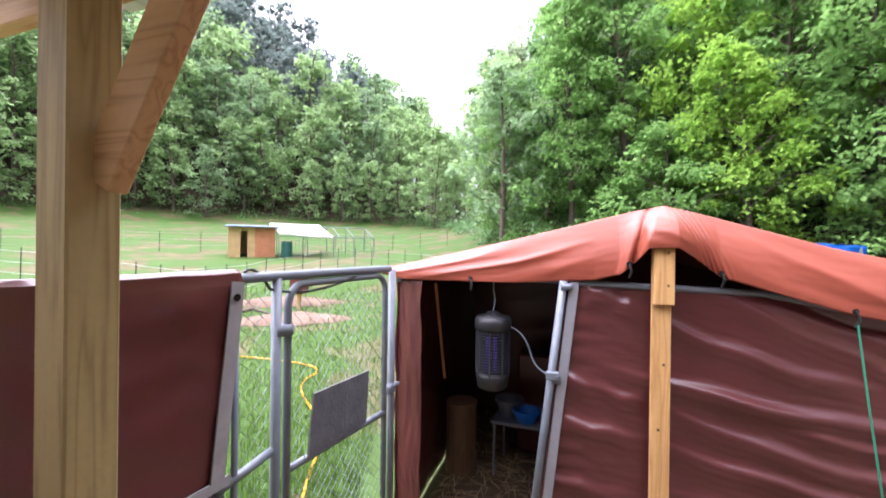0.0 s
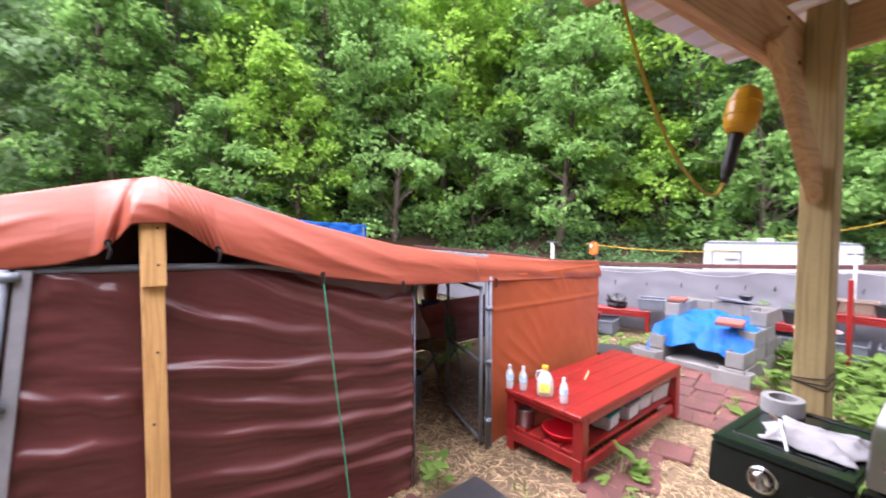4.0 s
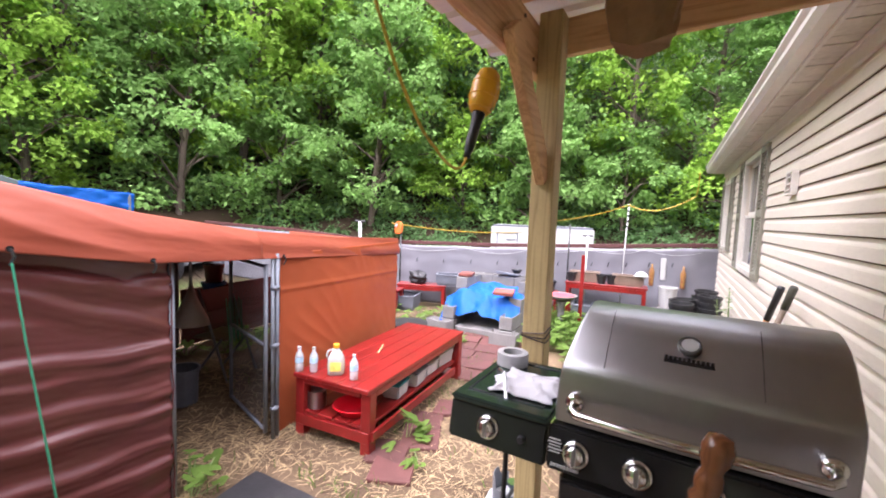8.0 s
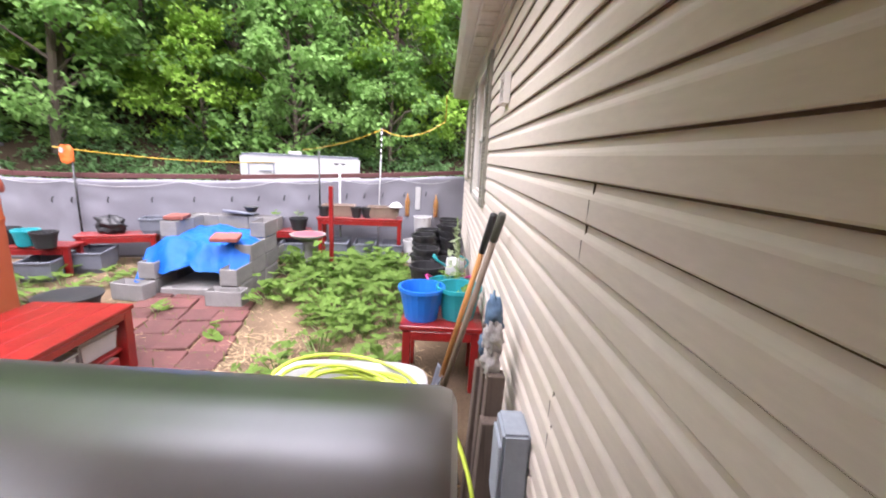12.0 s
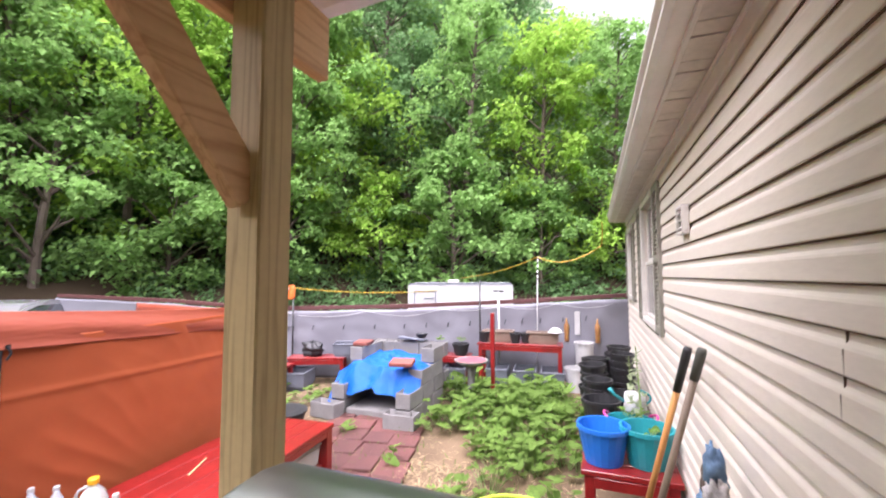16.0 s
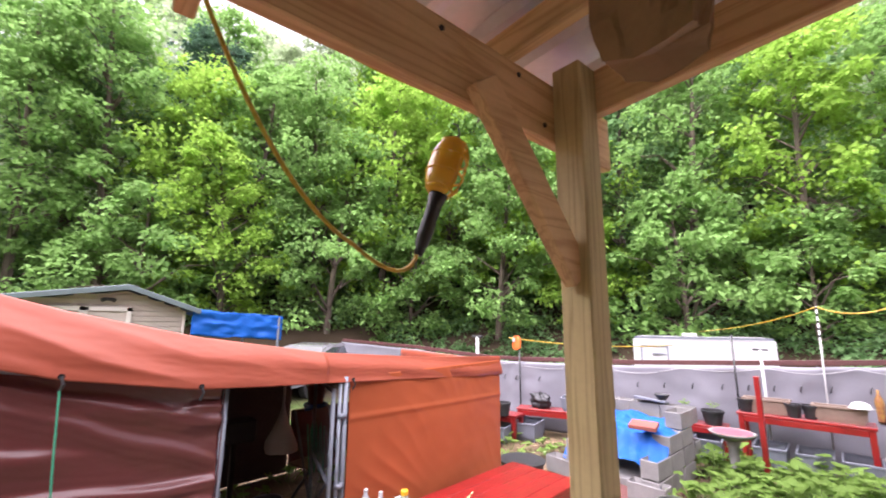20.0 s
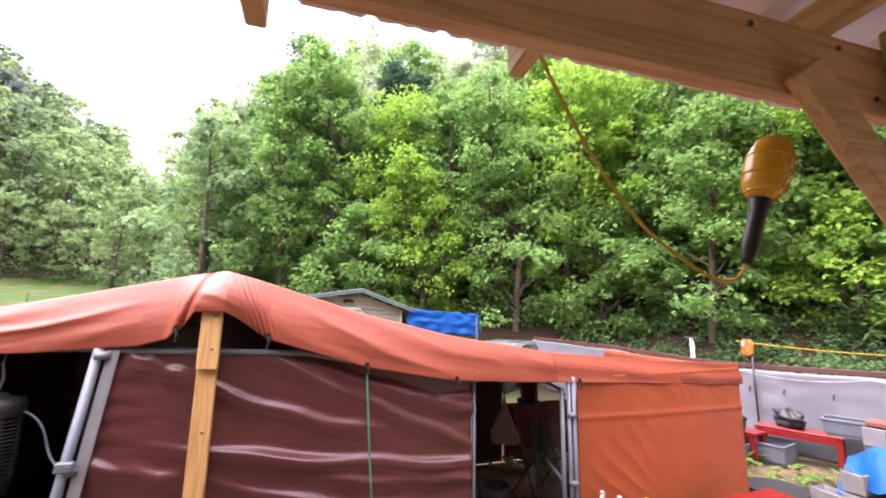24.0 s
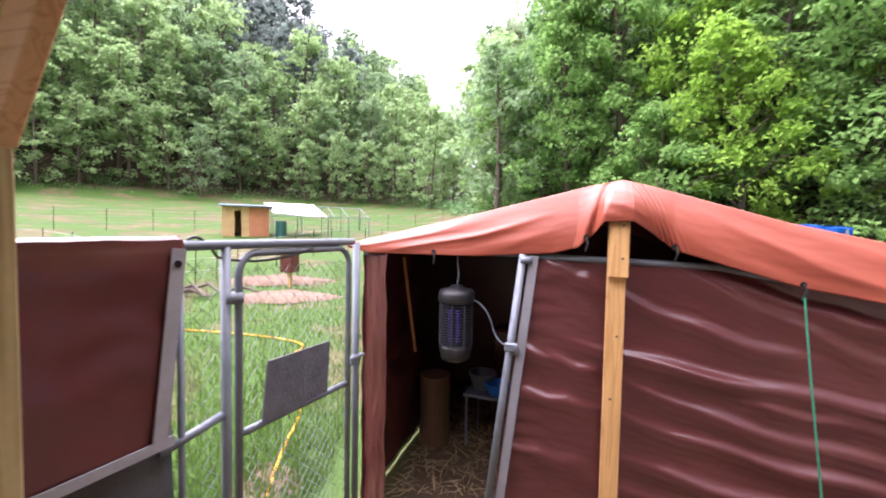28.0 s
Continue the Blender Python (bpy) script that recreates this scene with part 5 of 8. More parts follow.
part("frame", soft(bm, 0.003), WHITE_TRIM, vent)
for i in range(3):
    bm = B()
    box(bm, (0, 0.025, 0.042 - 0.042 * i), (0.142, 0.03, 0.006), pose(0, 0, 0, -35))
    part("slat", bm, WHITE_TRIM, vent)
bm = B()
box(bm, (0, 0.004, 0), (0.14, 0.004, 0.134))
part("backing", bm, BLACK_PLASTIC, vent)
BOXGREY = material("box_grey", (0.3, 0.34, 0.38), 0.5, vary=0.12, size=8)
for k, (x, z, w, h) in enumerate(((2.98, 0.62, 0.16, 0.34), (2.62, 0.46, 0.15, 0.26))):
    ub = thing("utility_box", "grey weatherproof electrical box on the siding", "electrical box", at=pose(x, WY + 0.014, z))
    bm = B()
    box(bm, (0, 0.05, 0), (w, 0.1, h))
    part("box_body", soft(bm, 0.01, 2), BOXGREY, ub)
    bm = B()
    box(bm, (0, 0.105, -0.02), (w - 0.01, 0.012, h - 0.06))
    part("cover", soft(bm, 0.004), BOXGREY, ub)
    bm = B()
    tube(bm, [(0, 0.05, -h / 2), (0, 0.05, -h / 2 - 0.3)], 0.017, 10)
    part("conduit", bm, BOXGREY, ub, smooth=True)
OLD_WOOD = wood("weathered_timber", (0.12, 0.09, 0.07), (0.05, 0.035, 0.03), axis="Z", rough=0.85)
for i, (x, y, z) in enumerate(((3.32, -0.74, 0.86), (3.24, -0.75, 0.84), (3.4, -0.72, 0.8), (3.18, -0.73, 0.66))):
    t = thing("timber", "weathered dark timber leaning against the siding", "timber", "timbers by the wall")
    stick("length", (x - 0.02, y + 0.03, land(x, y)), (x, y, z), 0.07, 0.075, OLD_WOOD, t, up=(0, 1, 0))
log = thing("firewood_log", "split log with a pale cut end", "log")
bm = B()
tube(bm, [(3.42, -0.58, 0.1), (3.62, -0.52, 0.26)], [0.075, 0.08], 10)
part("log_body", bm, BARK, log)
part("cut_end", lathe(B(), [(0.001, 0), (0.072, 0), (0.001, 0.002)], 12, Matrix.Translation((3.415, -0.583, 0.097)) @ Vector((-0.2, -0.06, -0.16)).to_track_quat("Z", "Y").to_matrix().to_4x4()), PINE_X, log, "pale cut face")
gl = thing("work_gloves", "muddied white and blue work gloves on the timbers", "gloves")
SOILED = material("soiled_cotton", (0.42, 0.4, 0.38), 0.85, vary=0.5, size=18, fine=60, bump=0.4)
BLUE_CUFF = material("blue_glove_cuff", (0.09, 0.16, 0.25), 0.7, vary=0.4, size=16, bump=0.3)
for k, (x, z, m) in enumerate(((3.29, 0.97, SOILED), (3.38, 0.9, BLUE_CUFF), (3.27, 0.88, SOILED), (3.31, 1.03, OLD_WOOD), (3.28, 1.09, BLUE_CUFF), (3.25, 1.0, SOILED))):
    def lump(u, v, x=x, z=z, k=k):
        a, b = 2 * math.pi * u, math.pi * v
        r = 0.036 * (1 + 0.75 * fbm(math.cos(a) * 2 + k, math.sin(a) * 2, v * 5))
        return Vector((x + r * math.sin(b) * math.cos(a), -0.73 + r * math.sin(b) * math.sin(a), z + 1.9 * r * math.cos(b)))

    part("glove", sheet(B(), lump, 18, 12), m, gl, smooth=True)
HANDLE_W = wood("tool_shaft", (0.5, 0.24, 0.07), (0.36, 0.15, 0.05), axis="Z", knots=False)
OLIVE = material("olive_grip", (0.06, 0.062, 0.05), 0.6, vary=0.2, bump=0.1)
OLD_SHAFT = wood("grey_tool_shaft", (0.2, 0.15, 0.11), (0.12, 0.09, 0.06), axis="Z", knots=False)
for top, foot, mat, grip in (((3.96, -0.8, 1.41), (4.28, -0.52, 0.05), HANDLE_W, True), ((3.68, -0.8, 1.45), (3.98, -0.5, 0.05), OLD_SHAFT, False)):
    t = thing("shovel", "long-handled shovel leaning against the siding", "shovel", "shovels by the wall")
    a, b = Vector(top), Vector(foot)
    bm = B()
    tube(bm, [a.lerp(b, 0.0), a.lerp(b, 0.85)], 0.017, 10)
    part("shaft", bm, mat, t, "orange wooden shaft" if grip else "greyed wooden shaft", smooth=True)
    bm = B()
    tube(bm, [a + (a - b).normalized() * 0.012, a + (a - b).normalized() * 0.01, a.lerp(b, 0.005), a.lerp(b, 0.17 if grip else 0.1)], [0.008, 0.018, 0.022, 0.02], 12)
    part("grip", bm, BLACK_PLASTIC if grip else OLIVE, t, "black grip" if grip else "dull olive-grey grip", smooth=True)

    def blade(u, v, a=a, b=b):
        d = (b - a).normalized()
        s = d.cross(Vector((0, 1, 0))).normalized()
        n = s.cross(d)
        w = 0.1 * (1 - 0.6 * max(0, v - 0.6))
        return a.lerp(b, 0.83) + d * (v * 0.26) + s * ((u - 0.5) * 2 * w) + n * (0.03 * ((u - 0.5) * 2) ** 2)

    part("blade", sheet(B(), blade, 10, 10), GREY_PLASTIC if grip else OLD_SHAFT, t, "muddy steel blade", smooth=True, thick=0.003)
# white tub with a hose
tub = thing("hose_tub", "white plastic utility tub holding a coiled garden hose", "tub", at=pose(3.42, -0.08, land(3.42, -0.08)))
bm = B()


def tub_skin(u, v):
    a = 2 * math.pi * u
    prof = [(0.0, 0.02), (0.82, 0.0), (0.84, 0.02), (1.0, 0.6), (1.08, 0.605), (1.08, 0.625), (0.98, 0.625), (0.82, 0.05), (0.0, 0.05)]
    t = v * (len(prof) - 1)
    i = min(len(prof) - 2, int(t))
    r, z = [p + (q - p) * (t - i) for p, q in zip(prof[i], prof[i + 1])]
    c, s = math.cos(a), math.sin(a)
    sup = (abs(c) ** 4 + abs(s) ** 4) ** -0.25
    return Vector((0.27 * r * c * sup, 0.36 * r * s * sup, z))


part("tub_body", sheet(bm, tub_skin, 48, 32), WHITE_PLASTIC, tub, smooth=True)
HOSE = material("lime_hose", (0.5, 0.62, 0.06), 0.4, vary=0.15, size=20, bump=0.05)
hose = thing("garden_hose", "lime green garden hose coiled in the white tub", "hose")
rr = random.Random(3)
bm = B()
pts = []
for i in range(230):
    a = i * 0.21
    r = 0.21 + 0.05 * math.sin(i * 0.137) + 0.03 * math.sin(i * 0.05)
    pts.append((3.42 + r * 0.95 * math.cos(a) + 0.02 * math.sin(i * 0.31), -0.08 + r * 1.3 * math.sin(a), 0.575 + 0.1 * (i / 230) + 0.03 * math.sin(i * 0.17) + 0.02 * math.cos(i * 0.41)))
pts += [tuple(p) for p in bezier(pts[-1], (3.3, -0.6, 0.72), (2.98, -0.66, 0.42), 14)[1:]]
tube(bm, pts, 0.0095, 7)
part("coil", bm, HOSE, hose, smooth=True)
bm = B()
tube(bm, [(2.99, -0.66, 0.425), (2.95, -0.665, 0.4)], 0.015, 10)
part("coupling", bm, GREY_PLASTIC, hose)
# black rubber mat on the ground
mat_ob = thing("ground_mat", "black rubber mat lying on the straw", "mat")
bm = B()
v = [bm.verts.new(p) for p in ((2.36, 2.24, 0.022), (1.95, 2.21, 0.022), (1.95, 1.55, 0.022), (2.37, 1.52, 0.022))]
bm.faces.new(v)
bmesh.ops.subdivide_edges(bm, edges=bm.edges[:], cuts=6, use_grid_fill=True)
for vv in bm.verts:
    vv.co.z += 0.006 * fbm(vv.co.x * 5, vv.co.y * 5)
part("rubber_sheet", bm, BLACK_PLASTIC, mat_ob, thick=0.012)
# ---- far fence hung with grey tarp ----
FENCE = [(9.25, -2.2, 1.5), (9.1, -0.8, 1.43), (8.95, 0.5, 1.34), (8.75, 1.5, 1.285), (8.3, 2.76, 1.235), (7.75, 4.6, 1.2), (7.6, 5.4, 1.2), (7.55, 7.5, 1.3), (7.6, 11.0, 1.35)]
fence = thing("tarp_fence", "wire fence hung with pale grey tarp and dark wooden top rail", "fence")


def fence_at(s):
    t = s * (len(FENCE) - 1)
    i = min(len(FENCE) - 2, int(t))
    return Vector(FENCE[i]).lerp(Vector(FENCE[i + 1]), t - i)


def fence_tarp(u, v):
    p = fence_at(u)
    top = p.z - 0.03 - 0.012 * abs(math.sin(u * 40))
    return Vector((p.x - 0.03 + 0.018 * fbm(u * 30, v * 4, 2) + 0.012 * math.sin(u * 55 + v * 3), p.y, 0.0 + v * top))


part("tarp", sheet(B(), fence_tarp, 200, 24), GREY_TARP, fence, "pale grey rippled tarp", smooth=True, thick=0.003)
DARK_RAIL = wood("dark_red_rail", (0.09, 0.03, 0.028), (0.05, 0.018, 0.016), axis="Y", knots=False)
for a, b in zip(FENCE, FENCE[1:]):
    stick("top_rail", (a[0] + 0.03, a[1], a[2] + 0.015), (b[0] + 0.03, b[1], b[2] + 0.015), 0.04, 0.07, DARK_RAIL, fence)
    for p in (a, b) if b is FENCE[-1] else (a,):
        pipe("post", [(p[0] + 0.04, p[1] + 0.05, 0), (p[0] + 0.04, p[1] + 0.05, p[2] - 0.03)], 0.018, fence)
for i in range(15):
    p = fence_at(0.17 + 0.54 * i / 15)
    bm = B()
    tube(bm, bezier((p.x - 0.06, p.y, p.z - 0.29), (p.x - 0.1, p.y + 0.01, p.z - 0.31), (p.x - 0.065, p.y + 0.02, p.z - 0.37), 5), 0.009, 6)
    part("hook", bm, BLACK_PLASTIC, fence, "black hook")
bm = B()
tube(bm, [(fence_at(s).x - 0.055, fence_at(s).y, fence_at(s).z - 0.06 - 0.1 * abs(math.sin(s * 29)) * (0.4 + 0.6 * math.sin(s * 9) ** 2)) for s in [0.13 + i / 120 * 0.65 for i in range(121)]], 0.0035, 5)
part("line", bm, WHITE_PLASTIC, fence, "white sagging line")


def standing_pole(name, label, x, y, top, r, mat, foot=0.0, cross=None, lean=(0, 0)):
    t = thing(name, label, "pole")
    bm = B()
    tube(bm, [(x, y, foot), (x + lean[0], y + lean[1], top)], r, 10)
    part("shaft", bm, mat, t, smooth=True)
    if cross:
        bm = B()
        tube(bm, [(x + lean[0], y + lean[1] - cross, top), (x + lean[0], y + lean[1] + cross, top)], r * 0.8, 8)
        part("arm", bm, BLACK_PLASTIC, t)
    return t


PVC = WHITE_PLASTIC
standing_pole("pvc_pole", "white plastic pipe standing by the fence with a cord on top", 8.84, 0.5, 2.13, 0.011, PVC, lean=(0.08, -0.04))
tall_pole = bpy.data.objects["pvc_pole"]
for i in range(5):
    bm = B()
    tube(bm, [(8.84 + 0.08 * (0.99 - 0.045 * i), 0.5 - 0.04 * (0.99 - 0.045 * i), 2.12 - 0.095 * i), (8.84 + 0.08 * (0.975 - 0.045 * i), 0.5 - 0.04 * (0.975 - 0.045 * i), 2.085 - 0.095 * i)], 0.0125, 8)
    part("dark_band", bm, BLACK_PLASTIC, tall_pole, "dark tape band")
standing_pole("pvc_pole", "short white plastic pipe with a tee at the fence", 8.6, 1.1, 1.52, 0.018, PVC, cross=0.09)
standing_pole("pvc_pole", "short white pipe with a dark cap on the fence", 7.65, 5.65, 1.6, 0.035, PVC, cross=0.13)
standing_pole("iron_stake", "thin black iron stake by the fence", 8.55, 1.42, 1.72, 0.014, BLACK)
standing_pole("iron_stake", "thin black iron stake by the fence", 7.65, 4.6, 1.46, 0.014, BLACK)
OR = material("orange_fabric", (0.6, 0.13, 0.02), 0.6, vary=0.2, size=12)
obag = thing("orange_sack", "small orange sack hung on a stake at the fence", "sack")


def sack(u, v):
    a = 2 * math.pi * u
    c, q = math.cos(a), math.sin(a)
    box_like = (abs(c) ** 4 + abs(q) ** 4) ** -0.25
    wide = 0.085 * (0.75 + 0.3 * math.sin(2.2 * v + 0.5)) * (0.25 + 0.75 * smooth(0.0, 0.08, v)) * (1 - 0.35 * smooth(0.8, 1.0, v))
    return Vector((7.65 + 0.035 * box_like * c + 0.012 * fbm(u * 6, v * 4), 4.66 + wide * box_like * q, 1.38 + 0.25 * v + 0.01 * math.sin(3 * a)))


part("sack_body", sheet(B(), sack, 24, 14), OR, obag, smooth=True)
bm = B()
box(bm, (7.603, 4.69, 1.56), (0.006, 0.05, 0.07), pose(0, 0, 0, 20))
part("tag", soft(bm, 0.002), WHITE_PLASTIC, obag, "small white tag")
wires = thing("overhead_cord", "orange and yellow extension cord strung along the fence", "cord")
for a, b, c in (((7.6, 4.8, 1.6), (9.4, 4.0, 1.35), (11.5, 3.2, 1.42)), ((8.92, 0.46, 2.12), (8.95, 0.0, 1.86), (9.05, -0.6, 2.3)), ((8.92, 0.46, 2.12), (9.8, 1.2, 1.84), (12.8, 3.0, 1.72)), ((9.05, -0.6, 2.3), (8.9, -0.62, 2.5), (8.7, -0.6, 2.66))):
    bm = B()
    tube(bm, bezier(a, b, c, 14), 0.009, 6)
    part("cord_span", bm, CORD, wires, smooth=True)
WEATHER = thing("thermometer_board", "long white thermometer hung on the fence", "thermometer", at=pose(8.98, -0.18, 0.98))
bm = B()
box(bm, (0, 0, 0), (0.02, 0.1, 0.4))
part("board", soft(bm, 0.04, 3), WHITE_PLASTIC, WEATHER)
RUST = material("red_yellow_paint", (0.28, 0.05, 0.06), 0.4, vary=0.3, size=22, bump=0.1, tint=(0.35, 0.22, 0.04))
for y in (0.0, -0.5):
    b = thing("hung_bottle", "painted red and yellow bottle hung on the fence", "bottle", "bottles on the fence", pose(8.98, y, 0.66))
    part("bottle_body", lathe(B(), [(0.001, 0), (0.036, 0), (0.04, 0.02), (0.04, 0.17), (0.046, 0.22), (0.042, 0.28), (0.016, 0.34), (0.014, 0.4), (0.001, 0.4)], 14), RUST, b, smooth=True)

# ---- red benches, pots and tubs ----
def bench(x, y, l, w, h, turn, label, shelf=False):
    t = thing("garden_bench", label, "bench", "red benches", pose(x, y, 0, 0, 0, turn))
    n = 3
    for i in range(n):
        bm = B()
        box(bm, (0, (i - 1) * w / n, h - 0.018), (l, w / n - 0.006, 0.036))
        part("plank", soft(bm, 0.004), RED_PAINT, t)
    for sx in (-1, 1):
        for sy in (-1, 1):
            bm = B()
            box(bm, (sx * (l / 2 - 0.05), sy * (w / 2 - 0.045), (h - 0.036) / 2), (0.06, 0.06, h - 0.036))
            part("leg", soft(bm, 0.004), RED_PAINT, t)
    for sy in (-1, 1):
        bm = B()
        box(bm, (0, sy * (w / 2 - 0.02), h - 0.075), (l - 0.16, 0.03, 0.07))
        part("apron", soft(bm, 0.003), RED_PAINT, t)
    return t


bench(8.45, 0.72, 1.36, 0.42, 0.69, 93, "tall red potting bench against the grey fence")
bench(8.4, 1.95, 0.8, 0.36, 0.44, 98, "short red bench with seedling pots")
bench(7.55, 4.0, 0.95, 0.34, 0.44, 112, "weathered red bench holding black bags")
bench(6.85, 4.75, 1.3, 0.34, 0.4, 100, "low red bench with planters")
bench(4.68, -0.56, 0.6, 0.5, 0.52, 88, "small red table carrying coloured tubs by the wall")
bench(6.3, -0.5, 1.7, 0.42, 0.42, 1, "low red bench carrying black nursery pots")


def pot(name, label, cat, x, y, z, r0, r1, h, mat, group="", rim=0.012, tilt=0):
    t = thing(name, label, cat, group, pose(x, y, z, tilt, 0, random.uniform(0, 360)))
    part("pot_body", lathe(B(), [(0.001, 0), (r0, 0), (r0 + 0.003, 0.004), (r1, h - 0.03), (r1 + rim, h - 0.028), (r1 + rim, h), (r1 - 0.004, h), (r0 - 0.004, 0.02), (0.001, 0.02)], 20), mat, t, smooth=False)
    return t


SOIL = material("potting_soil", (0.05, 0.032, 0.02), 0.95, vary=0.3, size=20, bump=0.6)
rr = random.Random(8)
# stacks of black nursery pots near the wall
for i, (x, y) in enumerate(((6.9, -0.38), (6.55, -0.42), (6.2, -0.36), (6.95, -0.66), (6.5, -0.68), (5.85, -0.4))):
    for k in range(rr.choice((3, 4, 5))):
        pot("nursery_pot", "stacked black plastic nursery pot by the siding", "pot", x + rr.uniform(-0.015, 0.015), y + rr.uniform(-0.015, 0.015), 0.42 + k * 0.075, 0.095, 0.125, 0.22, BLACK_PLASTIC, "stacked nursery pots", tilt=rr.uniform(-3, 3))
for x, y in ((5.5, -0.42), (5.75, -0.62)):
    pot("nursery_pot", "black plastic nursery pot on the low bench", "pot", x, y, 0.42, 0.12, 0.16, 0.28, BLACK_PLASTIC, "stacked nursery pots")
p = pot("blue_tub", "bright blue flexible tub on the small red table", "tub", 4.62, -0.4, 0.52, 0.12, 0.165, 0.25, BLUE)
p2 = pot("teal_tub", "teal flexible tub with a small plant on the red table", "tub", 4.66, -0.68, 0.52, 0.12, 0.165, 0.25, TEAL)
pot("teal_tub", "teal tub with pink handles on the bench", "tub", 5.12, -0.62, 0.42, 0.14, 0.18, 0.24, TEAL)
pot("small_pot", "small dark blue pot", "pot", 4.98, -0.42, 0.42, 0.07, 0.09, 0.16, GREY_PLASTIC)
PINK = material("pink_plastic", (0.6, 0.05, 0.25), 0.4, bump=0)
hnd = thing("basket_handles", "pink looped tub handles", "handle")
for s in (-1, 1):
    bm = B()
    tube(bm, bezier((5.0, -0.62 + s * 0.15, 0.66), (5.12, -0.62 + s * 0.24, 0.75), (5.24, -0.62 + s * 0.15, 0.66), 8), 0.01, 7)
    part("loop", bm, PINK, hnd, smooth=True)
can = thing("watering_can", "white and teal watering can on the bench", "watering can", at=pose(5.35, -0.68, 0.67))
part("can_body", lathe(B(), [(0.001, 0), (0.085, 0), (0.09, 0.01), (0.08, 0.14), (0.001, 0.15)], 18), WHITE_PLASTIC, can, smooth=True)
bm = B()
tube(bm, [(0, 0.07, 0.06), (-0.03, 0.16, 0.12), (-0.03, 0.2, 0.17)], [0.015, 0.011, 0.018], 8)
part("spout", bm, TEAL, can, smooth=True)
bm = tube(B(), bezier((0, -0.07, 0.05), (0, -0.19, 0.12), (0, -0.03, 0.17), 8), 0.009, 7)
part("handle", bm, TEAL, can, smooth=True)
for x, y, z in ((8.35, -0.14, 0.0), (8.8, -0.28, 0.33)):
    if z:
        crate = thing("block_stand", "concrete block under the bucket", "block")
        bm = B()
        box(bm, (x, y, z / 2), (0.3, 0.3, z))
        part("block_body", soft(bm, 0.01), CONCRETE, crate)
    b = pot("white_bucket", "white plastic five-gallon bucket by the fence", "bucket", x, y, z, 0.13, 0.15, 0.36, WHITE_PLASTIC, "white buckets")
    bm = B()
    tube(bm, bezier((0.15, 0, 0.3), (0, 0.22, 0.2), (-0.15, 0, 0.3), 8), 0.004, 6)
    part("wire_handle", bm, GALV, b)


def tote(x, y, z, l, w, h, turn, mat, label, lid=None):
    t = thing("storage_tote", label, "tote", "storage totes", pose(x, y, z, 0, 0, turn))
    bm = B()
    vs = box(bm, (0, 0, h / 2), (l, w, h))
    for v in vs:
        if v.co.z < 0.01:
            v.co.x *= 0.85
            v.co.y *= 0.85
    top = max(bm.faces, key=lambda f: f.calc_center_median().z)
    bmesh.ops.inset_individual(bm, faces=[top], thickness=0.012)
    bmesh.ops.translate(bm, vec=(0, 0, -h * 0.8), verts=list(top.verts))
    part("tote_body", bm, mat, t)
    bm = B()
    for c, s in (((0, w / 2, h - 0.015), (l + 0.03, 0.02, 0.03)), ((0, -w / 2, h - 0.015), (l + 0.03, 0.02, 0.03)), ((l / 2, 0, h - 0.015), (0.02, w - 0.02, 0.03)), ((-l / 2, 0, h - 0.015), (0.02, w - 0.02, 0.03))):
        box(bm, c, s)
    part("rim", soft(bm, 0.004), mat, t)
    if lid:
        bm = B()
        box(bm, (0, 0, h + 0.012), (l + 0.04, w + 0.04, 0.022))
        part("lid", soft(bm, 0.006), lid, t)
    return t


for y in (0.2, 0.62, 1.06):
    tote(8.3, y, 0, 0.5, 0.34, 0.32, 4, GREY_PLASTIC, "grey storage tote under the potting bench")
tote(8.2, 1.75, 0, 0.45, 0.34, 0.3, 8, GREY_PLASTIC, "grey storage tote beside the bird bath")
tote(7.2, 4.1, 0, 0.5, 0.36, 0.28, 15, GREY_PLASTIC, "grey storage tote under the red bench")
tote(6.75, 4.35, 0, 0.5, 0.36, 0.26, 15, GREY_PLASTIC, "grey storage tote in the weeds")
tote(6.45, 5.0, 0, 0.4, 0.36, 0.26, 10, TEAL, "teal storage tub on the ground")
tote(7.75, 3.55, 0.44, 0.42, 0.32, 0.22, 110, GREY_PLASTIC, "grey open tote on the bench")
BROWN = material("brown_planter", (0.17, 0.12, 0.09), 0.6, vary=0.2, size=9)
for y in (0.35, 1.08):
    tote(8.45, y, 0.69, 0.5, 0.2, 0.19, 93, BROWN, "brown window-box planter on the potting bench")
for x, y in ((8.35, 0.78), (8.4, 0.62), (8.35, 1.3)):
    pot("seed_pot", "small dark pot on the potting bench", "pot", x, y, 0.69, 0.06, 0.085, 0.17, BLACK_PLASTIC, "small pots")
cap = thing("white_hat", "white cap lying on a planter", "cap", at=pose(8.42, 0.15, 0.88))
part("crown", lathe(B(), [(0.13, 0), (0.1, 0.012), (0.085, 0.05), (0.04, 0.075), (0.001, 0.08)], 18), WHITE_PLASTIC, cap, smooth=True)
for y in (1.72, 2.1):
    pot("seedling_pot", "grey pot of seedlings on the short red bench", "pot", 8.38, y, 0.44, 0.1, 0.14, 0.2, GREY_PLASTIC if y > 2 else BLACK_PLASTIC, "seedling pots")
pot("teal_pot", "teal pot on the low bench", "pot", 6.78, 4.55, 0.4, 0.1, 0.13, 0.2, TEAL)
pot("black_pot", "black pot on the low bench", "pot", 6.85, 4.85, 0.4, 0.1, 0.13, 0.2, BLACK_PLASTIC)
pot("black_pot", "black pot on the low bench", "pot", 6.72, 4.28, 0.4, 0.1, 0.13, 0.2, BLACK_PLASTIC)
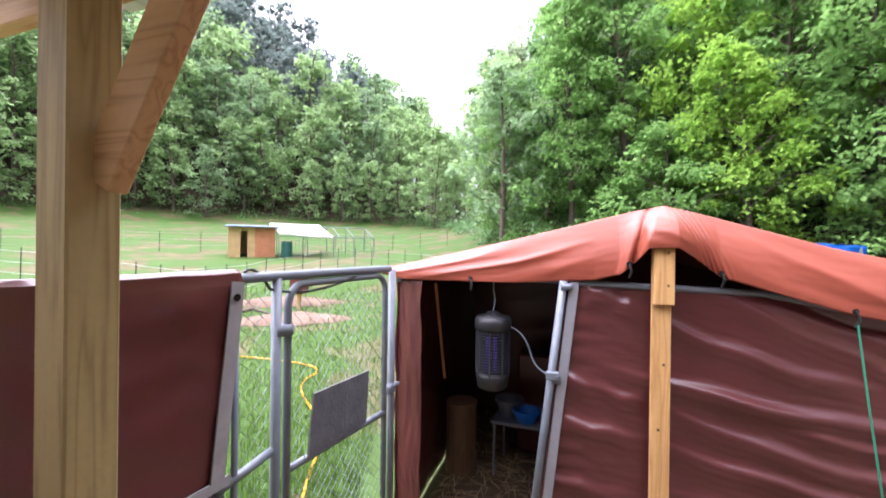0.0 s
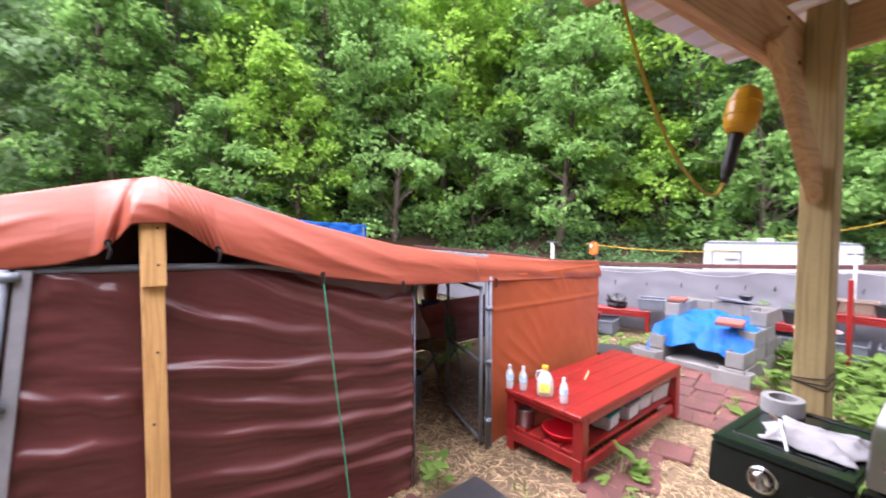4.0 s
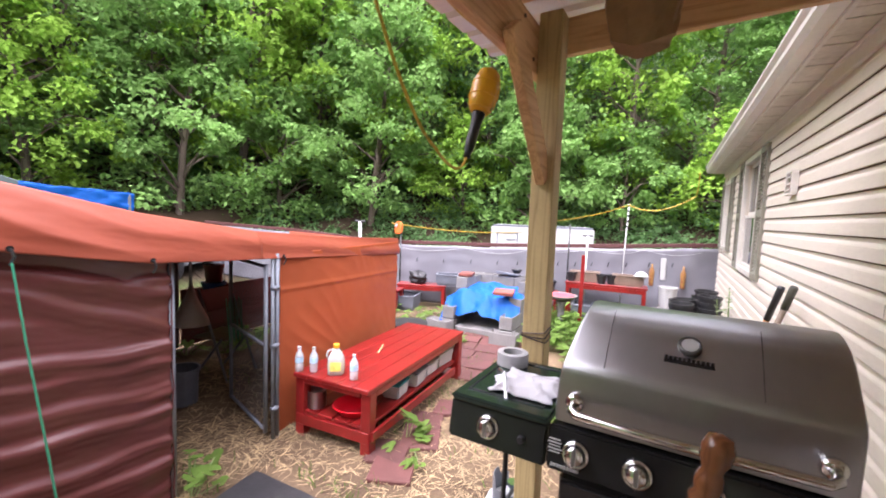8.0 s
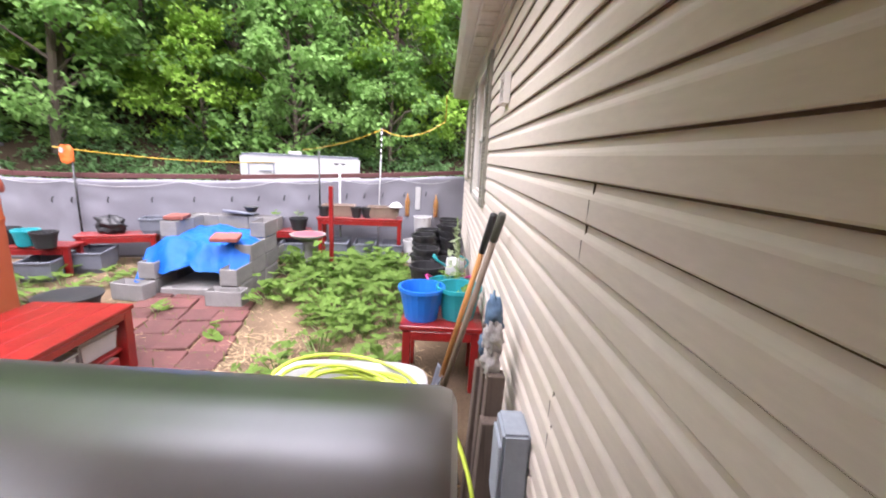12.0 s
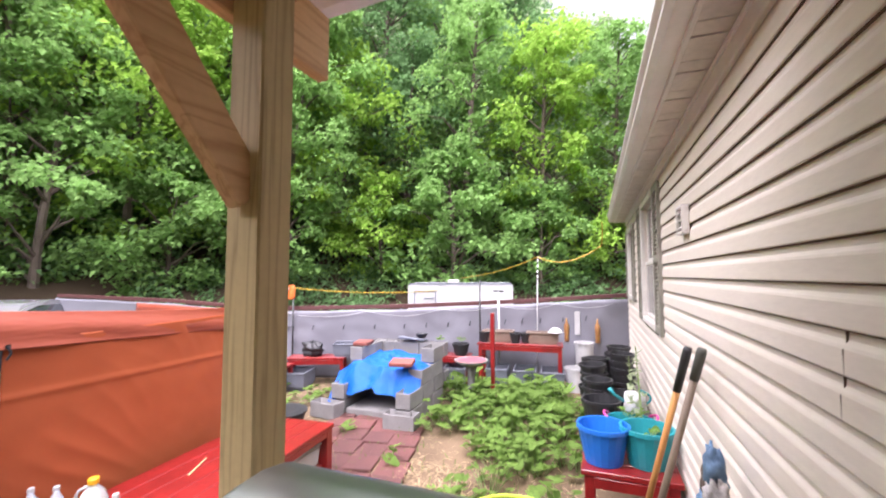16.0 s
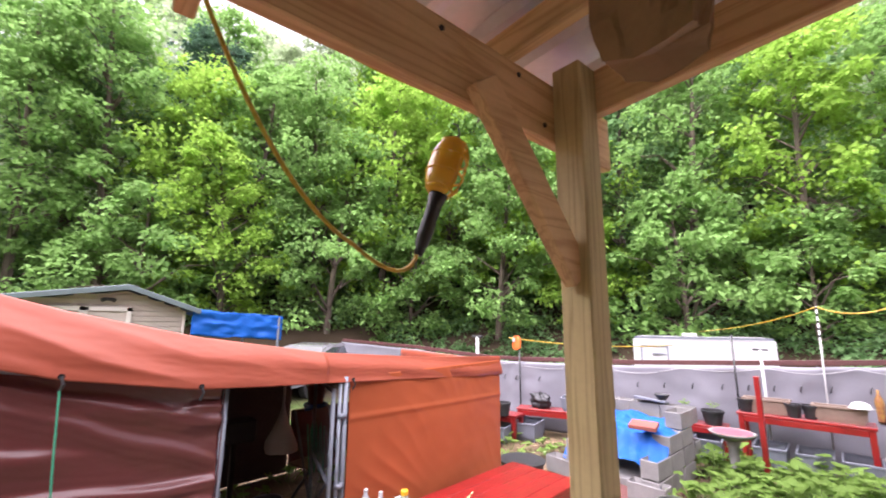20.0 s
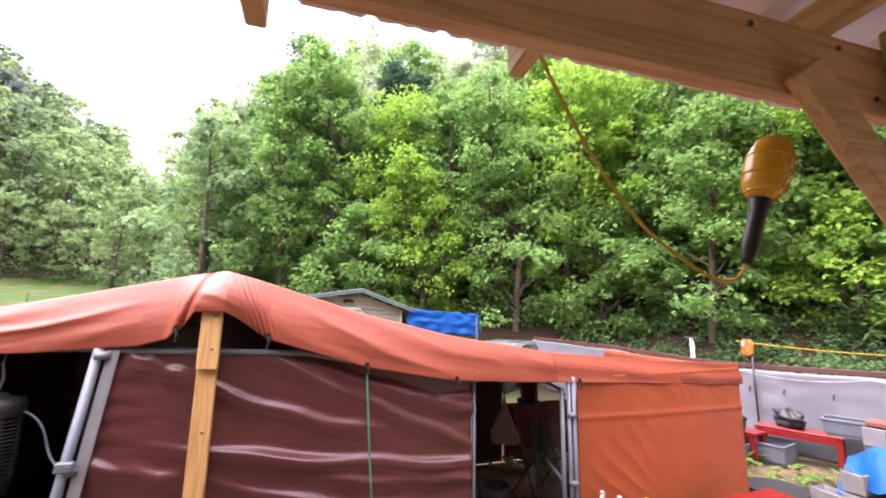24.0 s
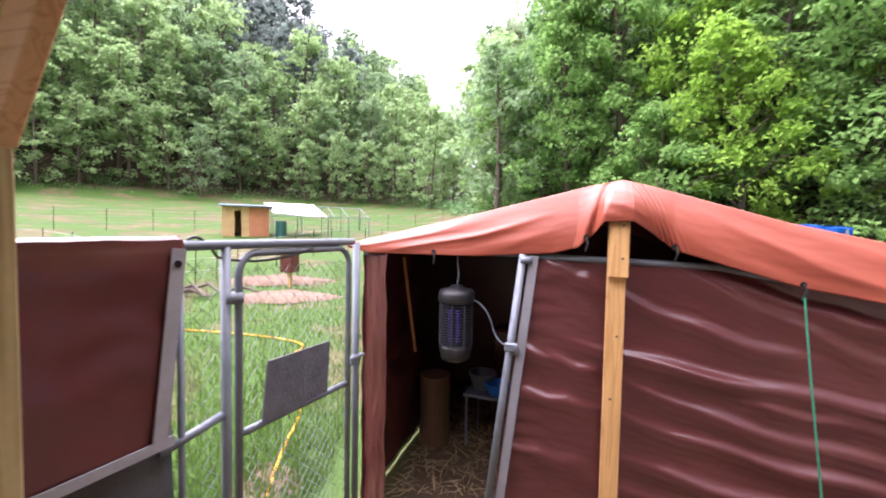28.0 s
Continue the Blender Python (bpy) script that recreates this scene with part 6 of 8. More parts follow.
tubb = pot("black_tub", "wide black feed tub beyond the table", "tub", 5.55, 3.05, 0, 0.2, 0.26, 0.24, BLACK_PLASTIC)
part("lid", lathe(B(), [(0.001, 0.25), (0.2, 0.25), (0.28, 0.238), (0.28, 0.228), (0.001, 0.228)], 24), BLACK_PLASTIC, tubb)
sackb = thing("rubbish_bag", "shiny black rubbish bag on the red bench", "bag")


def rub(u, v):
    a, b = 2 * math.pi * u, math.pi * v
    r = 1 + 0.5 * fbm(2.6 * math.cos(a), 2.6 * math.sin(a), v * 6) + 0.2 * noise.noise((5 * math.cos(a), 5 * math.sin(a), v * 12))
    return Vector((7.55 + 0.13 * r * math.sin(b) * math.cos(a), 4.1 + 0.19 * r * math.sin(b) * math.sin(a), 0.55 + 0.12 * r * math.cos(b)))


part("bag_skin", sheet(B(), rub, 28, 18), BLACK_PLASTIC, sackb, smooth=True)
# red post and bird bath
rp = thing("red_post", "slim red-painted post standing in the squash bed", "post", at=pose(7.55, 0.99, 0))
bm = B()
box(bm, (0, 0, 0.62), (0.055, 0.055, 1.24))
part("shaft", soft(bm, 0.004), RED_PAINT, rp)
bath = thing("bird_bath", "grey concrete bird bath with a red-lined bowl", "bird bath", at=pose(7.3, 1.25, 0))
part("pedestal", lathe(B(), [(0.001, 0), (0.13, 0), (0.13, 0.03), (0.08, 0.07), (0.05, 0.2), (0.055, 0.42), (0.09, 0.5), (0.001, 0.5)], 20), CONCRETE, bath, smooth=True)
part("bowl", lathe(B(), [(0.05, 0.49), (0.16, 0.53), (0.235, 0.575), (0.245, 0.595), (0.23, 0.6), (0.15, 0.565), (0.001, 0.56)], 26), CONCRETE, bath, smooth=True)
part("lining", lathe(B(), [(0.001, 0.568), (0.15, 0.573), (0.205, 0.596), (0.001, 0.59)], 24), material("faded_red", (0.55, 0.06, 0.08), 0.6, vary=0.3, size=12), bath, "faded red lining")

# ---- block fire pit under a blue tarp ----
pit = thing("block_fireplace", "stepped fireplace of grey concrete blocks", "fireplace")
BL, BW, BH = 0.4, 0.2, 0.2


def block_mesh():
    bm = B()
    box(bm, (0, 0, BH / 2), (BL - 0.006, BW - 0.006, BH - 0.006))
    soft(bm, 0.008)
    top = max(bm.faces, key=lambda f: f.calc_center_median().z + f.calc_area())
    r = bmesh.ops.inset_individual(bm, faces=[top], thickness=0.03)
    bmesh.ops.translate(bm, vec=(0, 0, -0.12), verts=list(top.verts))
    return mesh_of("block", bm, CONCRETE)


BLOCK = block_mesh()


def put_block(x, y, z, turn):
    o = new("block", BLOCK)
    o.parent = pit
    o.matrix_world = pose(x + random.uniform(-0.006, 0.006), y + random.uniform(-0.006, 0.006), z, 0, 0, turn + random.uniform(-1.5, 1.5))


for y, ends in ((1.86, (6.05, 6.2, 6.45, 7.0)), (2.86, (6.25, 6.35, 6.7, 6.8))):
    for c in range(4):
        x = ends[c] - (0.12 if c % 2 else 0) + 0.2
        while x < 7.45:
            put_block(x, y, c * BH, 0)
            x += BL
for c in range(4):
    for k in range(3):
        put_block(7.42, 2.06 + k * 0.4 - (0.1 if c % 2 else 0), c * BH, 90)
put_block(6.02, 1.86, 0, 90)
put_block(6.15, 2.96, 0, 80)
hearth = thing("hearth_slab", "sooty stone slab inside the fireplace", "slab")
bm = B()
box(bm, (6.8, 2.36, 0.05), (1.1, 0.76, 0.1))
part("slab_body", soft(bm, 0.01), CONCRETE, hearth)
bt = thing("blue_tarp_cover", "crumpled bright blue tarp draped over the fireplace", "tarp")


def blue(u, v):
    y = 1.78 + 1.22 * v
    x = 6.22 + 1.0 * u
    z = 0.63 + 0.07 * u + 0.025 * math.cos(v * 6.28 * 1.5)
    sag = 0.07 * math.sin(math.pi * v) * (1 - 0.3 * u)
    z -= sag
    if u < 0.28:
        d = (0.28 - u) / 0.28
        x = 6.22 + 0.28 - 0.24 * d
        mid = 0.5 + 0.5 * math.cos((v - 0.42) * 2 * math.pi)
        z = 0.665 - sag - d * (0.17 + 0.16 * (1 - mid) + 0.12 * mid + 0.07 * math.sin(v * 9))
        x += 0.04 * math.sin(v * 22 + d * 2) * d
    for s in (0, 1):
        e = (v if s == 0 else 1 - v)
        if e < 0.16:
            z -= (0.16 - e) * 0.9
    return Vector((x, y, z + 0.035 * fbm(u * 5, v * 6, 3) + 0.02 * math.sin(9 * v + 4 * u + 2 * fbm(u * 3, v * 3)) + 0.012 * fbm(u * 14, v * 15, 5)))


part("tarp_sheet", sheet(B(), blue, 60, 70), BLUE_TARP, bt, smooth=False, thick=0.003)
br = thing("loose_brick", "red paving brick weighing down the blue tarp", "brick")
bm = B()
box(bm, (6.4, 2.02, 0.69), (0.2, 0.3, 0.05), pose(0, 0, 0, 0, -10, 8))
part("brick_body", soft(bm, 0.006), BRICK_RED, br)
lid2 = thing("grey_tray", "grey plastic tray on top of the blocks", "tray")
bm = B()
box(bm, (7.42, 2.3, 0.83), (0.3, 0.4, 0.03), pose(0, 0, 0, 6, 8, 10))
part("tray_body", soft(bm, 0.008), GREY_PLASTIC, lid2)
bkt = thing("black_bowl", "black bowl with orange scraps on the blocks", "bowl", at=pose(7.4, 2.15, 0.85))
part("bowl_body", lathe(B(), [(0.05, 0), (0.1, 0.07), (0.095, 0.07), (0.04, 0.01)], 16), BLACK_PLASTIC, bkt)
bk2 = thing("loose_brick", "flat red paving stone on the blocks", "brick")
bm = B()
box(bm, (6.9, 2.86, 0.825), (0.3, 0.22, 0.045), pose(0, 0, 0, 0, 0, 12))
part("brick_body", soft(bm, 0.006), BRICK_RED, bk2)

for ob in (pit, hearth, bt, br, lid2, bkt, bk2):
    ob.location.y -= 0.1

# ---- inside the kennel ----
st = thing("log_stump", "upright sawn log standing on the straw", "log", at=pose(-0.86, 3.35, 0))
part("log_body", lathe(B(), [(0.001, 0), (0.135, 0), (0.125, 0.2), (0.13, 0.58), (0.001, 0.58)], 18), wood("log_side", (0.15, 0.085, 0.045), (0.08, 0.04, 0.024), axis="Z"), st)
tt = thing("small_table", "low grey metal table cluttered with pots", "table", at=pose(-0.32, 3.5, 0, 0, 0, -5))
bm = B()
box(bm, (0, 0, 0.44), (0.55, 0.4, 0.025))
part("tabletop", soft(bm, 0.006), GREY_PLASTIC, tt)
for sx in (-0.25, 0.25):
    for sy in (-0.17, 0.17):
        bm = B()
        tube(bm, [(sx, sy, 0), (sx, sy, 0.43)], 0.011, 8)
        part("leg", bm, GALV, tt)
pot("blue_bowl", "blue bowl on the small metal table", "bowl", -0.33, 3.4, 0.453, 0.07, 0.1, 0.1, BLUE)
pot("grey_bowl", "grey basin on the small metal table", "bowl", -0.48, 3.5, 0.453, 0.07, 0.11, 0.14, GREY_PLASTIC)
red_c = thing("red_cooler", "dark red plastic box at the back of the kennel", "box", at=pose(-0.25, 3.95, 0))
bm = B()
box(bm, (0, 0, 0.45), (0.4, 0.3, 0.9))
part("box_body", soft(bm, 0.02), MAROON, red_c)
fc = thing("folding_chair", "dark metal folding chair in the shade of the kennel", "chair", at=pose(3.35, 4.0, 0, 0, 0, 15))
for x in (-0.22, 0.22):
    for a, b in (((x, -0.22, 0), (x, 0.12, 0.95)), ((x, 0.2, 0), (x, -0.15, 0.45))):
        bm = B()
        tube(bm, [a, b], 0.013, 8)
        part("leg", bm, GALV, fc)
bm = B()
box(bm, (0, 0, 0.44), (0.42, 0.4, 0.025))
part("seat", soft(bm, 0.01), BROWN, fc)
bm = B()
box(bm, (0, 0.08, 0.82), (0.42, 0.025, 0.24), pose(0, 0, 0, -18))
part("backrest", soft(bm, 0.01), MAROON, fc)
pot("grey_bucket", "dull grey bucket standing on the kennel straw", "bucket", 2.72, 3.68, 0, 0.115, 0.13, 0.33, GREY_PLASTIC)
hb = thing("hung_bag", "pale plastic bag hanging from the kennel rail", "bag")


def hung(u, v):
    a = 2 * math.pi * u
    r = 0.012 + 0.13 * smooth(0.4, 1.0, v) * (1 + 0.3 * fbm(math.cos(a), math.sin(a), v * 3))
    return Vector((2.86 + r * math.cos(a), 3.78 + r * math.sin(a), 1.4 - 0.72 * v))


part("bag_skin", sheet(B(), hung, 20, 14), WHITE_PLASTIC, hb, smooth=True)
hung_pail = pot("blue_bucket", "blue bucket hung on a cord inside the kennel", "bucket", 3.5, 4.4, 0.7, 0.09, 0.12, 0.24, BLUE)
part("cord", tube(B(), [(0.12, 0, 0.22), (0.1, 0, 0.5), (0, 0, 0.78)], 0.004, 6), BLACK_PLASTIC, hung_pail)
pot("red_bucket", "red can sitting in the blue bucket", "bucket", 3.5, 4.4, 0.94, 0.08, 0.1, 0.2, RED_PAINT)
for x, z in ((2.62, 0.9), (2.28, 0.62)):
    bxx = thing("black_crate", "black plastic crate stored in the kennel", "crate", at=pose(x, 4.3, 0))
    bm = B()
    box(bm, (0, 0, z - 0.1), (0.32, 0.24, 0.2))
    box(bm, (0, 0, (z - 0.2) / 2), (0.05, 0.05, z - 0.2))
    part("crate_body", soft(bm, 0.01), BLACK_PLASTIC, bxx)
for i in range(4):
    hs = thing("coiled_rope", "thin green and orange lines hanging in the kennel", "rope")
    bm = B()
    x = 2.85 + 0.04 * i
    tube(bm, bezier((x, 3.25, 1.0), (x + 0.1, 3.3, 0.2), (x + 0.06, 3.3, 0.95), 12), 0.005, 5)
    part("loop", bm, GREEN_ROPE, hs)
pk = thing("prop_pole", "pale bamboo cane leaning inside the kennel door", "cane")
bm = B()
tube(bm, [(-0.88, 2.9, 0.9), (-0.86, 2.6, 1.62)], 0.01, 7)
part("cane_shaft", bm, HANDLE_W, pk)
# ---- meadow beyond the gate ----
coop = thing("chicken_coop", "plywood chicken coop with a dark doorway and blue-grey roof", "coop")
C0, C1 = Vector((-14.6, 14.8, 0)), Vector((-13.15, 16.1, 0))
cz = land(-13.9, 15.4)
ud = (C1 - C0).normalized()
nd = Vector((ud.y, -ud.x, 0))
cm = Matrix((ud, -nd, Vector((0, 0, 1)))).transposed().to_4x4()
cm.translation = Vector((C0.x, C0.y, cz - 0.05))
LC = (C1 - C0).length
PLY = material("plywood", (0.55, 0.36, 0.17), 0.75, vary=0.2, size=3, bump=0.1)
PLY2 = material("rusty_plywood", (0.5, 0.2, 0.1), 0.75, vary=0.25, size=3, bump=0.1)
coop.matrix_world = cm
for x0, x1, m, lb in ((0.0, 0.5, PLY, "pale plywood"), (0.78, LC * 0.56, PLY, "pale plywood"), (LC * 0.56, LC, PLY2, "reddish plywood")):
    bm = B()
    box(bm, ((x0 + x1) / 2, 0, 0.72), (x1 - x0, 0.04, 1.44))
    part("front_panel", bm, m, coop, lb)
bm = B()
box(bm, (0.64, 0, 1.34), (0.28, 0.04, 0.2))
part("lintel", bm, PLY, coop)
bm = B()
box(bm, (LC / 2, 1.3, 0.72), (LC, 0.04, 1.44))
box(bm, (0.02, 0.65, 0.72), (0.04, 1.26, 1.44))
box(bm, (LC - 0.02, 0.65, 0.72), (0.04, 1.26, 1.44))
part("wall_shell", bm, PLY, coop)
bm = B()
box(bm, (LC / 2, 0.6, 1.5), (LC + 0.3, 1.7, 0.05), pose(0, 0, 0, 4))
part("roof", bm, material("blue_grey_roof", (0.12, 0.18, 0.24), 0.5, vary=0.2), coop)
run = thing("poultry_run", "wire poultry run with a white tarp roof", "poultry run", at=cm)
bm = B()
v = [bm.verts.new(p) for p in ((LC + 0.1, -0.4, 1.2), (LC + 2.6, -0.4, 1.0), (LC + 2.2, 1.6, 1.7), (LC - 0.2, 1.6, 1.72))]
bm.faces.new(v)
bmesh.ops.subdivide_edges(bm, edges=bm.edges[:], cuts=10, use_grid_fill=True)
for q in bm.verts:
    q.co.z += 0.03 * fbm(q.co.x * 2, q.co.y * 2)
part("tarp_roof", bm, material("white_tarp", (0.8, 0.8, 0.82), 0.4, vary=0.05), run, "white tarp", thick=0.01)
for x in (LC + 0.15, LC + 1.4, LC + 2.6, LC + 3.6, LC + 4.6):
    for y, z in ((-0.4, 1.05), (1.6, 1.6)):
        bm = B()
        tube(bm, [(x, y, 0), (x, y, z)], 0.022, 6)
        part("post", bm, GALV, run)
for y, z in ((-0.4, 1.05), (1.6, 1.6)):
    bm = B()
    tube(bm, [(LC + 0.15, y, z), (LC + 4.6, y, z)], 0.02, 6)
    part("rail", bm, GALV, run)
for x in (LC + 2.9, LC + 3.6, LC + 4.6):
    bm = B()
    tube(bm, [(x, -0.4, 1.05), (x, 1.6, 1.6)], 0.02, 6)
    part("rail", bm, GALV, run)
bm = B()
for i in range(26):
    x = LC + 0.15 + 4.45 * i / 25
    tube(bm, [(x, -0.4, 0), (x, -0.4, 1.05)], 0.004, 3, cap=False)
for i in range(9):
    tube(bm, [(LC + 0.15, -0.4, 0.1 + 0.11 * i), (LC + 4.6, -0.4, 0.1 + 0.11 * i)], 0.004, 3, cap=False)
part("wire_mesh", bm, GREEN_ROPE, run, "green wire mesh")
brl = thing("green_drum", "dark green drum beside the poultry run", "drum", at=cm @ pose(LC + 0.5, -0.2, 0))
part("drum_body", lathe(B(), [(0.001, 0), (0.24, 0), (0.25, 0.3), (0.24, 0.8), (0.001, 0.8)], 16), material("drum_green", (0.02, 0.1, 0.09), 0.5), brl)
# electric netting
net = thing("electric_fence", "white strand electric fence on black step-in posts across the meadow", "fence")
ring = []
for i in range(26):
    a = radians(18 + 56 * i / 25)
    r = 13.5 + 2.5 * math.sin(i * 0.35)
    ring.append((-r * math.sin(a), r * math.cos(a)))
ring2 = [(-22 * math.sin(radians(a)), 24 * math.cos(radians(a))) for a in range(18, 76, 4)]
for pts in (ring, ring2):
    for x, y in pts:
        z = land(x, y)
        bm = B()
        tube(bm, [(x, y, z - 0.1), (x + 0.03, y, z + 0.95)], 0.012, 5)
        part("post", bm, BLACK_PLASTIC, net)
    for h in (0.3, 0.58, 0.86):
        bm = B()
        tube(bm, [(x, y, land(x, y) + h + 0.02 * math.sin(i * 2.1)) for i, (x, y) in enumerate(pts)], 0.007, 4)
        part("strand", bm, WHITE_PLASTIC, net)
rng2 = random.Random(4)
mb = thing("maroon_box", "small maroon box on a post in the meadow", "box", at=pose(-6.1, 8.3, land(-6.1, 8.3)))
bm = B()
box(bm, (0, 0, 0.62), (0.34, 0.3, 0.5))
part("box_body", soft(bm, 0.02), MAROON, mb)
bm = B()
box(bm, (0, 0, 0.2), (0.08, 0.08, 0.42))
part("stake", bm, PLY, mb)
DIRT = material("dug_earth", (0.154, 0.098, 0.066), 0.95, vary=0.25, size=2, bump=0.6)
for x, y, a, b, h, lb in ((-5.6, 7.4, 1.2, 0.6, 0.12, "low mound of pale dug earth on the grass"), (-6.8, 8.6, 1.4, 0.5, 0.16, "orange-brown heap of soil on the grass"), (-1.75, 2.3, 0.3, 0.45, 0.015, "worn sandy patch by the gate")):
    md_ = thing("earth_mound", lb, "earth", at=pose(x, y, land(x, y) - 0.02, 0, 0, 35))

    def mound(u, v, a=a, b=b, h=h):
        t = 2 * math.pi * u
        k = 1 + 0.25 * fbm(math.cos(t) * 2 + a, math.sin(t) * 2)
        return Vector((a * v * k * math.cos(t), b * v * k * math.sin(t), 0.03 + h * (1 - v * v) * (1 + 0.4 * fbm(v * 3 * math.cos(t), v * 3 * math.sin(t))) - 0.03 * v**4))

    part("soil", sheet(B(), mound, 40, 10), DIRT, md_, smooth=True)
for i in range(5):
    t = thing("branch_heap", "grey cut branches piled in the meadow", "branches", "cut branches")
    bm = B()
    x, y = -6.9 + rng2.uniform(-0.5, 0.5), 6.9 + rng2.uniform(-0.4, 0.4)
    tube(bm, [(x - 0.5, y, land(x, y) + 0.06), (x, y + 0.1, land(x, y) + 0.12 + 0.03 * i), (x + 0.5, y + rng2.uniform(-0.2, 0.3), land(x, y) + 0.06)], [0.03, 0.04, 0.02], 6)
    part("branch", bm, BARK, t)
yh = thing("yellow_hose", "yellow hose snaking over the grass", "hose")
bm = B()
pts = [(-1.35, 1.75), (-1.9, 2.6), (-2.3, 3.6), (-3.4, 4.5), (-3.3, 5.2), (-4.6, 5.2), (-6.5, 4.6)]
tube(bm, [(x, y, land(x, y) + 0.02) for a, b, c in zip(pts, pts[1:], pts[2:]) for x, y in [(p.x, p.y) for p in bezier(Vector((*[(a[i] + b[i]) / 2 for i in (0, 1)], 0)), Vector((*b, 0)), Vector((*[(b[i] + c[i]) / 2 for i in (0, 1)], 0)), 8)]], 0.013, 6)
part("hose_run", bm, YELLOW, yh, smooth=True)

# ---- beyond the kennel: shed, tarp, vehicles, trailer ----
shed = thing("garden_shed", "beige lap-sided shed with a low gable roof and white doors", "shed")
bm = B()
pr = [(0.3, 0.2), (3.22, 0.2), (3.22, 2.06), (2.2, 2.42), (0.3, 2.12)]
for y in (9.75, 12.5):
    bm.faces.new([bm.verts.new((x, y, z)) for x, z in pr])
bm.verts.ensure_lookup_table()
for i in range(5):
    bm.faces.new((bm.verts[i], bm.verts[(i + 1) % 5], bm.verts[5 + (i + 1) % 5], bm.verts[5 + i]))
SHED_W = material("shed_siding", (0.42, 0.37, 0.32), 0.6, vary=0.08, size=2)
part("wall_shell", bm, SHED_W, shed)
for i in range(9):
    bm = B()
    z = 1.5 + i * 0.1
    x0, x1 = 0.3 + max(0, (z - 2.12) / 0.3) * 1.9, 3.22 - max(0, (z - 2.06) / 0.36) * 1.02
    if x1 - x0 > 0.2:
        box(bm, ((x0 + x1) / 2, 9.735, z), (x1 - x0, 0.02, 0.085), pose(0, 0, 0, 5))
        part("lap_board", bm, SHED_W, shed)
for a, b in (((0.0, 2.12), (2.2, 2.475)), ((2.2, 2.475), (3.42, 2.05))):
    stick("roof", ((a[0] + b[0]) / 2, 9.45, (a[1] + b[1]) / 2 + 0.03), ((a[0] + b[0]) / 2, 12.7, (a[1] + b[1]) / 2 + 0.03), math.hypot(b[0] - a[0], b[1] - a[1]), 0.05, material("shed_roof", (0.16, 0.2, 0.2), 0.8), shed, up=(-(b[1] - a[1]), 0, b[0] - a[0]))
    stick("fascia", (a[0], 9.43, a[1]), (b[0], 9.43, b[1]), 0.02, 0.09, material("fascia_green", (0.1, 0.14, 0.14), 0.6), shed)
stick("corner_trim", (3.19, 9.72, 0.2), (3.19, 9.72, 2.05), 0.08, 0.04, WHITE_TRIM, shed, up=(1, 0, 0))
for x in (1.25, 1.95):
    bm = B()
    for c, s in (((x - 0.32, 1.55), (0.07, 1.1)), ((x + 0.32, 1.55), (0.07, 1.1)), ((x, 2.07), (0.71, 0.07))):
        box(bm, (c[0], 9.7, c[1]), (s[0], 0.05, s[1]))
    part("door_frame", bm, WHITE_TRIM, shed)
    bm = B()
    box(bm, (x, 9.72, 1.5), (0.57, 0.03, 1.05))
    part("door", bm, SHED_W, shed)
bm = B()
for dx in (-0.08, 0.08):
    tube(bm, [(1.93 + dx, 9.7, 2.25), (1.93 + dx, 9.62, 2.23)], [0.02, 0.04], 8)
box(bm, (1.93, 9.71, 2.25), (0.16, 0.04, 0.06))
part("flood_light", bm, BLACK_PLASTIC, shed, "small twin security light")
can2 = thing("blue_canopy", "faded blue tarp lean-to beside the shed", "canopy")


def canopy(u, v):
    x = 3.3 + 1.75 * u
    return Vector((x, 9.55 - 0.3 * u + (0.9 * v if v < 0.0 else 0) - 0.0 * v, 2.1 - 0.11 * u - 0.52 * v + 0.03 * fbm(u * 5, v * 4))) + Vector((0, 0.05 * fbm(u * 7, v * 5, 1), 0))


part("tarp_front", sheet(B(), canopy, 40, 12), BLUE_TARP, can2, "", smooth=True, thick=0.004)


def canopy_top(u, v):
    return Vector((3.3 + 1.75 * u, 9.55 - 0.3 * u + 2.4 * v, 2.1 - 0.11 * u - 0.05 * v + 0.03 * fbm(u * 4, v * 5)))


part("tarp_top", sheet(B(), canopy_top, 24, 20), BLUE_TARP, can2, "", smooth=True, thick=0.004)
for x, y in ((4.98, 9.27), (4.98, 11.6), (3.36, 11.9)):
    bm = B()
    tube(bm, [(x, y, 0), (x, y, 1.98)], 0.03, 8)
    part("pole", bm, GALV, can2)


